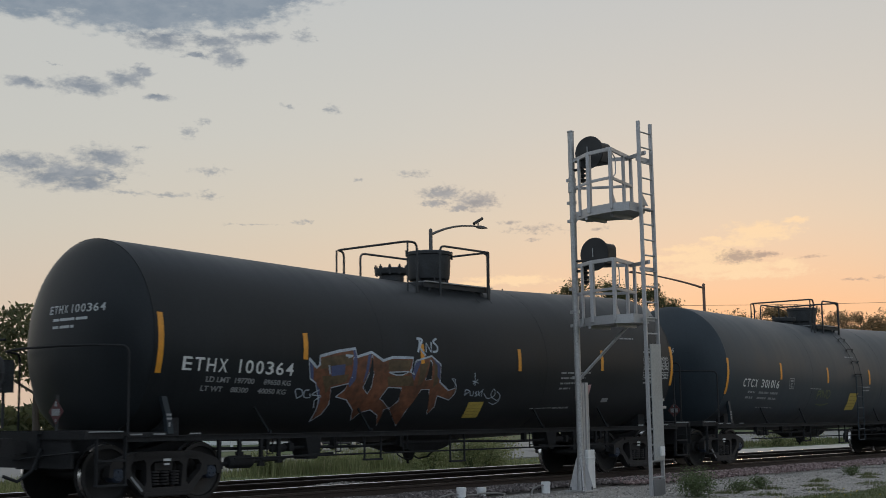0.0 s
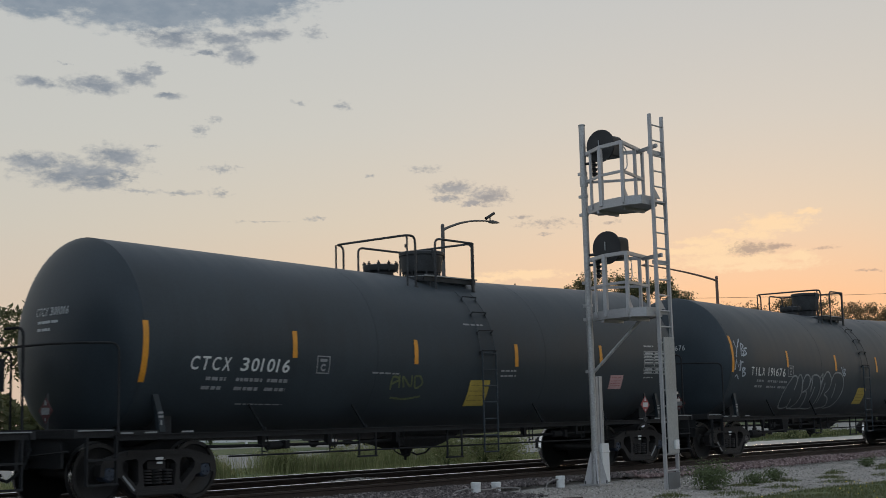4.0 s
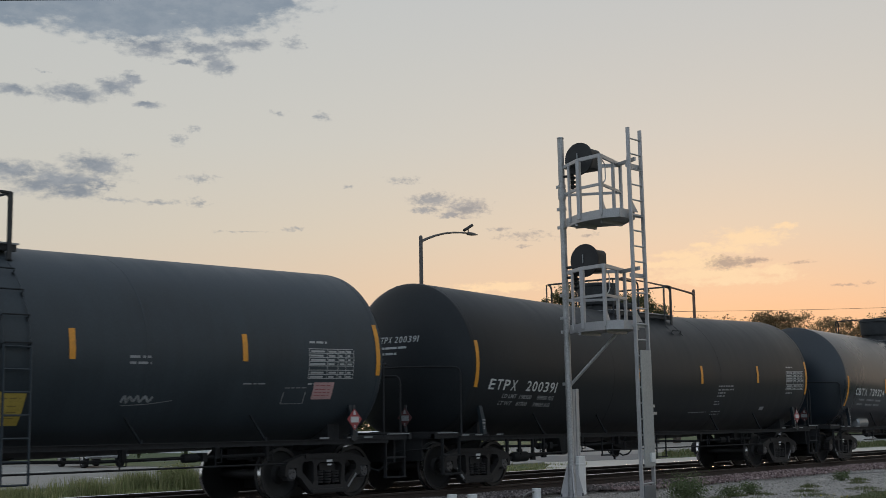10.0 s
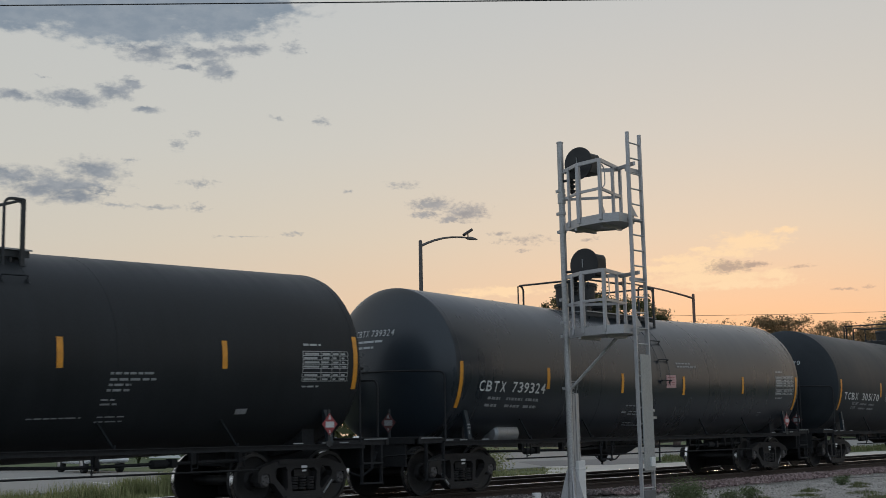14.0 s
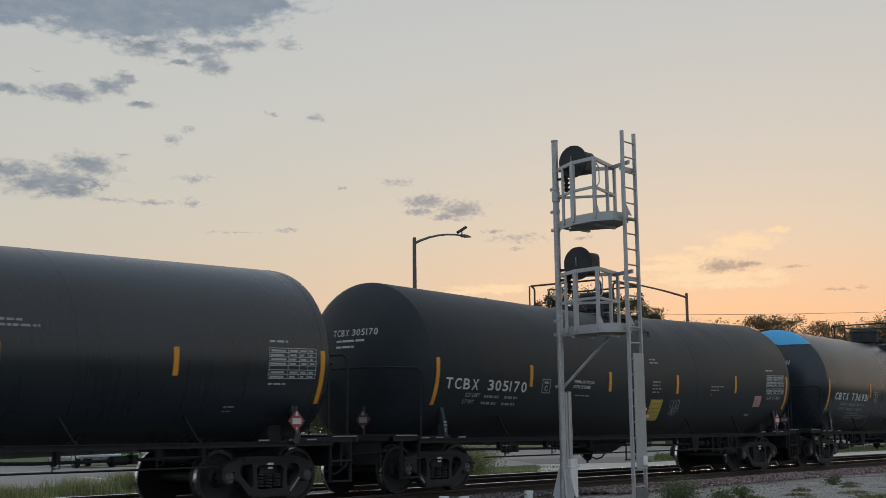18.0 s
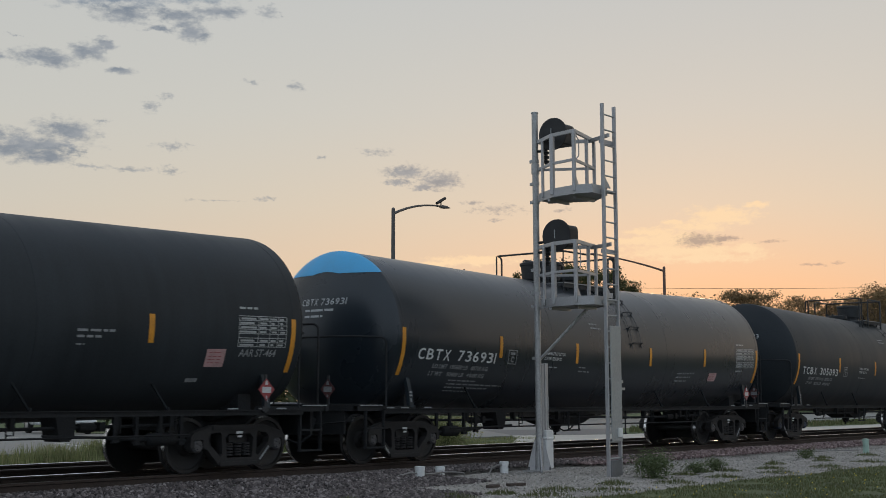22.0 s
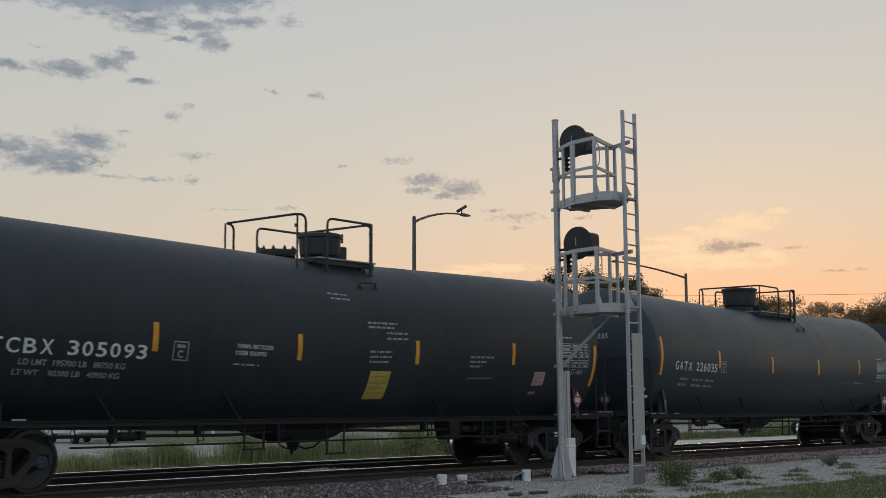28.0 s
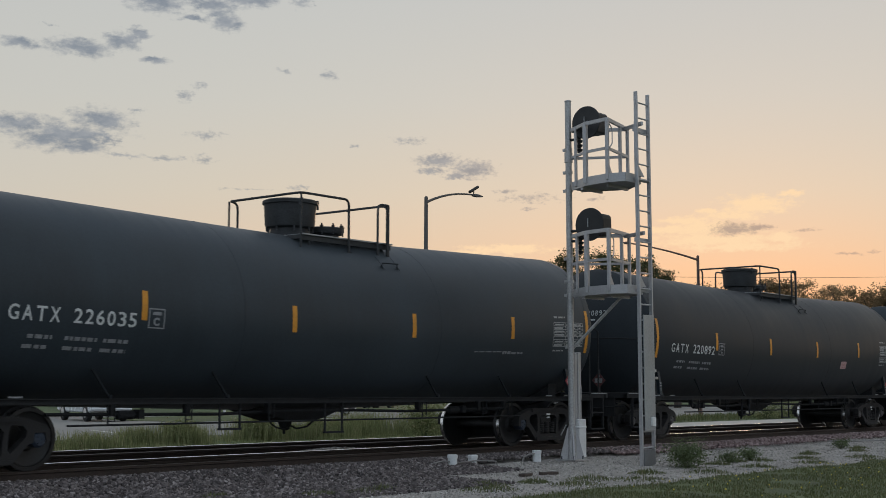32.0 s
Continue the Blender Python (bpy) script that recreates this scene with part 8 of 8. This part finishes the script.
def vehicle(kind, x, y, heading, color, label):
    """A pickup or saloon: body pressed from a side outline, with glass, wheels and lamps of its own."""
    v = thing("pickup_truck" if kind == "pickup" else "car", label, "pickup truck" if kind == "pickup" else "car", "vehicles on the road", at=pose(x, y, -0.345, 0, 0, heading))
    m = mat("car_paint_%02d" % (color[0] * 99), color, 0.25, 0.1, var=0.06, scale=3)
    if kind == "pickup":
        out = [(-2.8, 0.50), (-2.85, 1.10), (-0.95, 1.14), (-0.85, 1.20), (-0.60, 1.82), (0.55, 1.86), (1.20, 1.22), (2.55, 1.10), (2.80, 0.95), (2.85, 0.52), (2.3, 0.42), (-2.3, 0.42)]
        win = [[(-0.72, 1.22), (-0.50, 1.74), (0.02, 1.77), (0.02, 1.22)], [(0.08, 1.22), (0.08, 1.77), (0.50, 1.76), (1.02, 1.22)]]
        axles, r, w = (-1.75, 1.80), 0.39, 0.95
    else:
        out = [(-2.2, 0.42), (-2.25, 0.85), (-1.65, 0.98), (-0.95, 1.42), (0.35, 1.45), (1.15, 0.98), (2.10, 0.82), (2.28, 0.62), (2.25, 0.38), (-2.0, 0.32)]
        win = [[(-1.35, 1.0), (-0.88, 1.34), (-0.30, 1.38), (-0.30, 1.0)], [(-0.24, 1.0), (-0.24, 1.38), (0.30, 1.37), (0.92, 1.0)]]
        axles, r, w = (-1.35, 1.40), 0.32, 0.88
    bm = bmesh.new()
    prism(bm, out, -w, w)
    for q in bm.verts:
        if q.co.z > 1.2:
            q.co.y *= 0.84
    part("body", bm, m, v, bevel=0.06)
    if kind == "pickup":   # glass across the front and the back of the cab
        for name, poly in (("windscreen", [(0.62, 1.78), (1.12, 1.28), (1.17, 1.29), (0.67, 1.80)]), ("rear_window", [(-0.80, 1.27), (-0.64, 1.72), (-0.68, 1.74), (-0.85, 1.29)])):
            bm = bmesh.new()
            prism(bm, poly, -0.70, 0.70)
            part(name, bm, CARGLASS, v)
        bm = bmesh.new()
        box(bm, 2.82, 2.88, -0.48, 0.48, 0.68, 0.98)
        part("grille", bm, TYRE, v, "black radiator grille", bevel=0.02)
    for s in (-1, 1):
        for poly in win:
            bm = bmesh.new()
            prism(bm, poly, s * w * 0.90 - 0.02, s * w * 0.985)
            for q in bm.verts:
                if q.co.z > 1.4:
                    q.co.y *= 0.90
            part("side_window", bm, CARGLASS, v)
        for ax in axles:
            bm = bmesh.new()
            lathe(bm, [(s * (w - 0.22), 0.1), (s * (w - 0.22), r - 0.02), (s * (w - 0.18), r), (s * (w + 0.0), r), (s * (w + 0.02), r - 0.03), (s * (w + 0.02), 0.1)], "y", 24, (ax, 0, r))
            t = part("wheel", bm, TYRE, v, smooth=True)
            bm = bmesh.new()
            lathe(bm, [(s * (w + 0.02), 0.02), (s * (w + 0.025), r * 0.62), (s * (w + 0.035), r * 0.58), (s * (w + 0.04), 0.02)], "y", 20, (ax, 0, r))
            part("hub", bm, HUBMAT, t, smooth=True)
        bm = bmesh.new()
        x1 = 2.80 if kind == "pickup" else 2.20
        zl = 0.88 if kind == "pickup" else 0.64
        box(bm, x1 - 0.10, x1 + 0.05, s * (w - 0.38), s * (w - 0.02), zl - 0.09, zl + 0.09)
        part("headlamp", bm, HEADLAMP, v, "lit headlamp", bevel=0.02)
        bm = bmesh.new()
        x0 = -2.86 if kind == "pickup" else -2.26
        box(bm, x0 - 0.02, x0 + 0.08, s * (w - 0.22), s * (w - 0.02), zl - 0.10, zl + 0.16)
        part("tail_lamp", bm, TAIL, v, "lit red tail lamp", bevel=0.02)
    return v

vehicle("pickup", 38.3, 53.6, -108, (0.62, 0.64, 0.66), "white pickup truck with lit headlamps waiting on the road")
vehicle("car", 54.5, 54.6, 180, (0.05, 0.05, 0.06), "dark saloon car waiting on the road")
vehicle("car", 75.0, 69.5, 0, (0.66, 0.67, 0.68), "white car parked beyond the road")

# white house with porch
SIDING = mat("white_siding", (0.66, 0.67, 0.66), 0.7, var=0.08, scale=1)
SHINGLE = mat("grey_blue_shingle", (0.13, 0.15, 0.18), 0.85, var=0.25, scale=2, fine=20, bump=0.4)

def house(x, y, heading, w, d, h, ridge, label, porch=True):
    hs = thing("house", label, "house", "houses", at=pose(x, y, -0.25, 0, 0, heading))
    bm = bmesh.new()
    prism(bm, [(-d / 2, 0), (d / 2, 0), (d / 2, h), (0, h + ridge), (-d / 2, h)], -w / 2, w / 2, "x")
    wall = part("wall", bm, SIDING, hs)
    for k in range(int(h / 0.22)):
        bm = bmesh.new()
        z = 0.1 + k * 0.22
        box(bm, -w / 2 - 0.01, w / 2 + 0.01, -d / 2 - 0.018, -d / 2 - 0.002, z, z + 0.19)
        part("siding_board", bm, SIDING, wall)
    for s in (-1, 1):
        bm = bmesh.new()
        a = math.atan2(ridge, d / 2)
        poly = [(s * (d / 2 + 0.4), h - 0.4 * math.tan(a)), (0, h + ridge), (0, h + ridge + 0.14), (s * (d / 2 + 0.4), h - 0.4 * math.tan(a) + 0.14)]
        prism(bm, poly, -w / 2 - 0.35, w / 2 + 0.35, "x")
        part("roof", bm, SHINGLE, hs, "grey-blue shingle roof")
    for wx in (-w * 0.33, w * 0.30):
        bm = bmesh.new()
        box(bm, wx - 0.55, wx + 0.55, -d / 2 - 0.05, -d / 2 - 0.02, 0.9, 2.1)
        win = part("window", bm, WHITEBOX, hs)
        for px in (-0.26, 0.26):
            bm = bmesh.new()
            box(bm, wx + px - 0.22, wx + px + 0.22, -d / 2 - 0.062, -d / 2 - 0.052, 0.98, 2.02)
            part("pane", bm, CARGLASS, win)
    bm = bmesh.new()
    box(bm, -0.45, 0.45, -d / 2 - 0.05, -d / 2 - 0.02, 0.15, 2.2)
    part("door", bm, mat("brown_door", (0.16, 0.09, 0.07), 0.6, var=0.15), hs)
    if porch:
        bm = bmesh.new()
        box(bm, -w * 0.42, w * 0.42, -d / 2 - 1.9, -d / 2 - 0.03, 0.0, 0.18)
        part("porch_floor", bm, SIDING, hs)
        bm = bmesh.new()
        prism(bm, [(-d / 2 - 2.1, h - 0.35), (-d / 2 - 0.02, h + 0.15), (-d / 2 - 0.02, h + 0.25), (-d / 2 - 2.1, h - 0.25)], -w * 0.45, w * 0.45, "x")
        part("porch_roof", bm, SHINGLE, hs)
        for k in range(5):
            px = -w * 0.40 + k * w * 0.20
            bm = bmesh.new()
            box(bm, px - 0.07, px + 0.07, -d / 2 - 1.88, -d / 2 - 1.74, 0.18, h - 0.28)
            part("porch_post", bm, SIDING, hs)
        bm = bmesh.new()
        for k in range(40):
            px = -w * 0.40 + k * w * 0.80 / 39
            box(bm, px - 0.02, px + 0.02, -d / 2 - 1.83, -d / 2 - 1.79, 0.2, 0.95)
        box(bm, -w * 0.40, w * 0.40, -d / 2 - 1.86, -d / 2 - 1.76, 0.95, 1.02)
        part("porch_railing", bm, SIDING, hs)

house(69.7, 89.3, -18, 11.0, 7.8, 2.8, 1.35, "white clapboard house with a porch and grey-blue roof")
house(66.5, 76.0, 0, 9.0, 7.0, 2.7, 1.4, "small white clapboard house with grey-blue roof", False)

FLOWER = island_mat("cream_blossom_leaves", [(0.0, (0.06, 0.09, 0.03)), (0.4, (0.15, 0.19, 0.07)), (0.6, (0.42, 0.44, 0.26)), (1.0, (0.62, 0.62, 0.44))], 0.7)
weed_bush("flowering_shrub", 47.5, 61.9, -0.30, 2.6, 2.9, 5200, 31, "round shrub covered in cream blossom", FLOWER, "shrub", 0.11)
weed_bush("flowering_shrub", 53.4, 64.9, -0.30, 2.4, 2.4, 3400, 32, "small shrub with cream blossom", FLOWER, "shrub", 0.10)

# trees
BARK = mat("tree_bark", (0.07, 0.055, 0.045), 0.9, var=0.3, scale=4, fine=30, bump=0.6)
LEAVES = island_mat("tree_leaves", [(0.0, (0.055, 0.062, 0.026)), (0.5, (0.095, 0.105, 0.045)), (1.0, (0.15, 0.145, 0.07))], 0.75, 0.5)
# brown far leaves; distance haze and the glow behind are mixed into their tone
HAZYLEAVES = island_mat("hazy_brown_leaves", [(0.0, (0.15, 0.11, 0.06)), (0.5, (0.23, 0.165, 0.09)), (1.0, (0.33, 0.235, 0.13))], 0.75, 0.6)

def tree(x, y, h, w, seed, label, n=5000, leaf=0.22, trunk=0.28, low=0.25, group="trees", m=None):
    """Tapered trunk, forked limbs and a broken crown of leaf clumps."""
    m = m or LEAVES
    rr = random.Random(seed)
    t = thing("tree", label, "tree", group, at=pose(x, y, -0.35, 0, 0, rr.uniform(0, 360)))
    bm = bmesh.new()
    tube(bm, [(0, 0, 0), (0.03 * h, 0, h * 0.25), (0, 0.02 * h, h * 0.55), (0.02 * h, 0, h * 0.88)], [h * trunk / 9, h * trunk / 12, h * trunk / 20, 0.02], 8)
    part("trunk", bm, BARK, t, smooth=True)
    bm = bmesh.new()
    ends = []
    for k in range(15):
        a = k * 2.4 + rr.uniform(-0.4, 0.4)
        z0 = h * rr.uniform(low, 0.72)
        reach = w * 0.5 * rr.uniform(0.5, 1.0) * (1.1 - abs(z0 / h - 0.5))
        z1 = min(h * 0.98, z0 + h * rr.uniform(0.10, 0.34))
        e = Vector((reach * math.cos(a), reach * math.sin(a), z1))
        m1 = Vector((e.x * 0.45, e.y * 0.45, z0 + (z1 - z0) * 0.35))
        tube(bm, [(0, 0, z0), m1, e], [h * 0.012, h * 0.008, 0.015], 5)
        ends += [e, m1.lerp(e, 0.6)]
    ends.append(Vector((0, 0, h * 0.93)))
    part("limbs", bm, BARK, t)
    vs, fs = [], []
    clumps = []
    for e in ends:
        for _ in range(4):
            clumps.append((e + Vector((rr.gauss(0, 1), rr.gauss(0, 1), rr.gauss(0, 0.8))) * w * 0.10, w * rr.uniform(0.04, 0.095)))
    for _ in range(n):
        c, r = rr.choice(clumps)
        p = c + Vector((rr.gauss(0, 1), rr.gauss(0, 1), rr.gauss(0, 0.75))) * r
        p.z = min(p.z, h * rr.uniform(0.92, 1.0))
        u = Vector((rr.uniform(-1, 1), rr.uniform(-1, 1), rr.uniform(-1, 1))).normalized()
        v = u.orthogonal().normalized()
        s = leaf * rr.uniform(0.5, 1.2)
        i = len(vs)
        vs += [tuple(p - u * s), tuple(p + v * s * 0.5), tuple(p + u * s), tuple(p - v * s * 0.5)]
        fs.append((i, i + 1, i + 2, i + 3))
    me = bpy.data.meshes.new("crown")
    me.from_pydata(vs, [], fs)
    me.materials.append(m)
    tagged(part("crown", me, None, t), kind="stuff")
    return t

def at(az, dist):
    return dist * math.sin(radians(az)), dist * math.cos(radians(az))

for az, dist, el, w, seed, n in ((35.4, 118, 5.0, 9, 1, 5000), (37.2, 112, 5.9, 9, 2, 6000), (39.2, 120, 5.6, 10, 3, 5000), (33.0, 125, 5.0, 11, 4, 4500), (41.2, 125, 4.6, 10, 5, 4000)):
    tree(*at(az, dist), 1.5 + dist * math.tan(radians(el)), w, seed, "leafy dark green tree behind the houses", n, 0.26)
for az, dist, el, w, seed, n in ((55.75, 112, 6.1, 3.6, 11, 3600), (57.0, 112, 6.15, 5.0, 12, 6000), (58.3, 113, 5.75, 5.2, 13, 5500), (59.4, 114, 5.15, 4.2, 14, 4000), (60.3, 116, 4.6, 4.0, 15, 3200)):
    tree(*at(az, dist), 1.5 + dist * math.tan(radians(el)), w, seed, "dark bushy tree standing before the sunset", int(n * 5.0), 0.10, group="trees before the sunset")
for k in range(36):
    az = 60.7 + k * 0.385
    el = 4.38 + 0.26 * math.sin(k * 1.9) + 0.15 * math.sin(k * 5.3) - 0.25 * math.exp(-((az - 67.0) / 1.2) ** 2) + (0.28 if az > 68.6 else 0)
    dist = 205 + 14 * math.sin(k * 2.7)
    tree(*at(az, dist), dist * math.tan(radians(el)) + 1.2, 7.5, 40 + k, "thin-leaved tree in the line before the sunset", 6800, 0.19, low=0.12, group="tree line", m=HAZYLEAVES)

def far_woods():
    """Low woods that close the horizon behind the houses."""
    rng = np.random.default_rng(77)
    n = 26000
    az = np.radians(4 + 72 * rng.random(n))
    d = 235 + 25 * rng.random(n)
    top = 7.0 + 2.2 * np.sin(az * 40) + 1.5 * np.sin(az * 97 + 1)
    c = np.stack([d * np.sin(az), d * np.cos(az), top * rng.random(n) ** 0.8 - 0.4], 1)
    u, v = rng.standard_normal((2, n, 3)) * 0.55
    P = np.stack([c - u, c + v * 0.6, c + u, c - v * 0.6], 1).reshape(-1, 3)
    me = bpy.data.meshes.new("far_woods")
    me.from_pydata(P.tolist(), [], np.arange(4 * n).reshape(-1, 4).tolist())
    me.materials.append(LEAVES)
    tagged(new("far_woods", me), "low olive green woods along the horizon", "woods", kind="stuff")

far_woods()

# small posts and signs along the far road
for x, y, h in ((52.5, 60.5, 1.0), (58.0, 60.2, 1.1), (63.0, 59.8, 0.9)):
    mk = thing("marker_post", "small white marker post by the road", "marker post", "marker posts", at=pose(x, y, -0.28))
    bm = bmesh.new()
    box(bm, -0.10, 0.10, -0.03, 0.03, 0, h)
    part("post", bm, WHITEBOX, mk, bevel=0.01)

# ---- movement ----
def travel(t):
    return float(np.interp(t, [r[0] for r in TRAVEL], [r[1] for r in TRAVEL]))

def motions():
    for (car, wheels), cx in train:
        walk(car, [(t, pose(cx - s, TRACK_Y, 0)) for t, s in TRAVEL])
        steps = [i * 0.125 for i in range(257)]
        for w, x in wheels:
            walk(w, [(t, pose(x, 0, 0.457, 0, -math.degrees(travel(t) / 0.457), 0)) for t in steps])

motions()
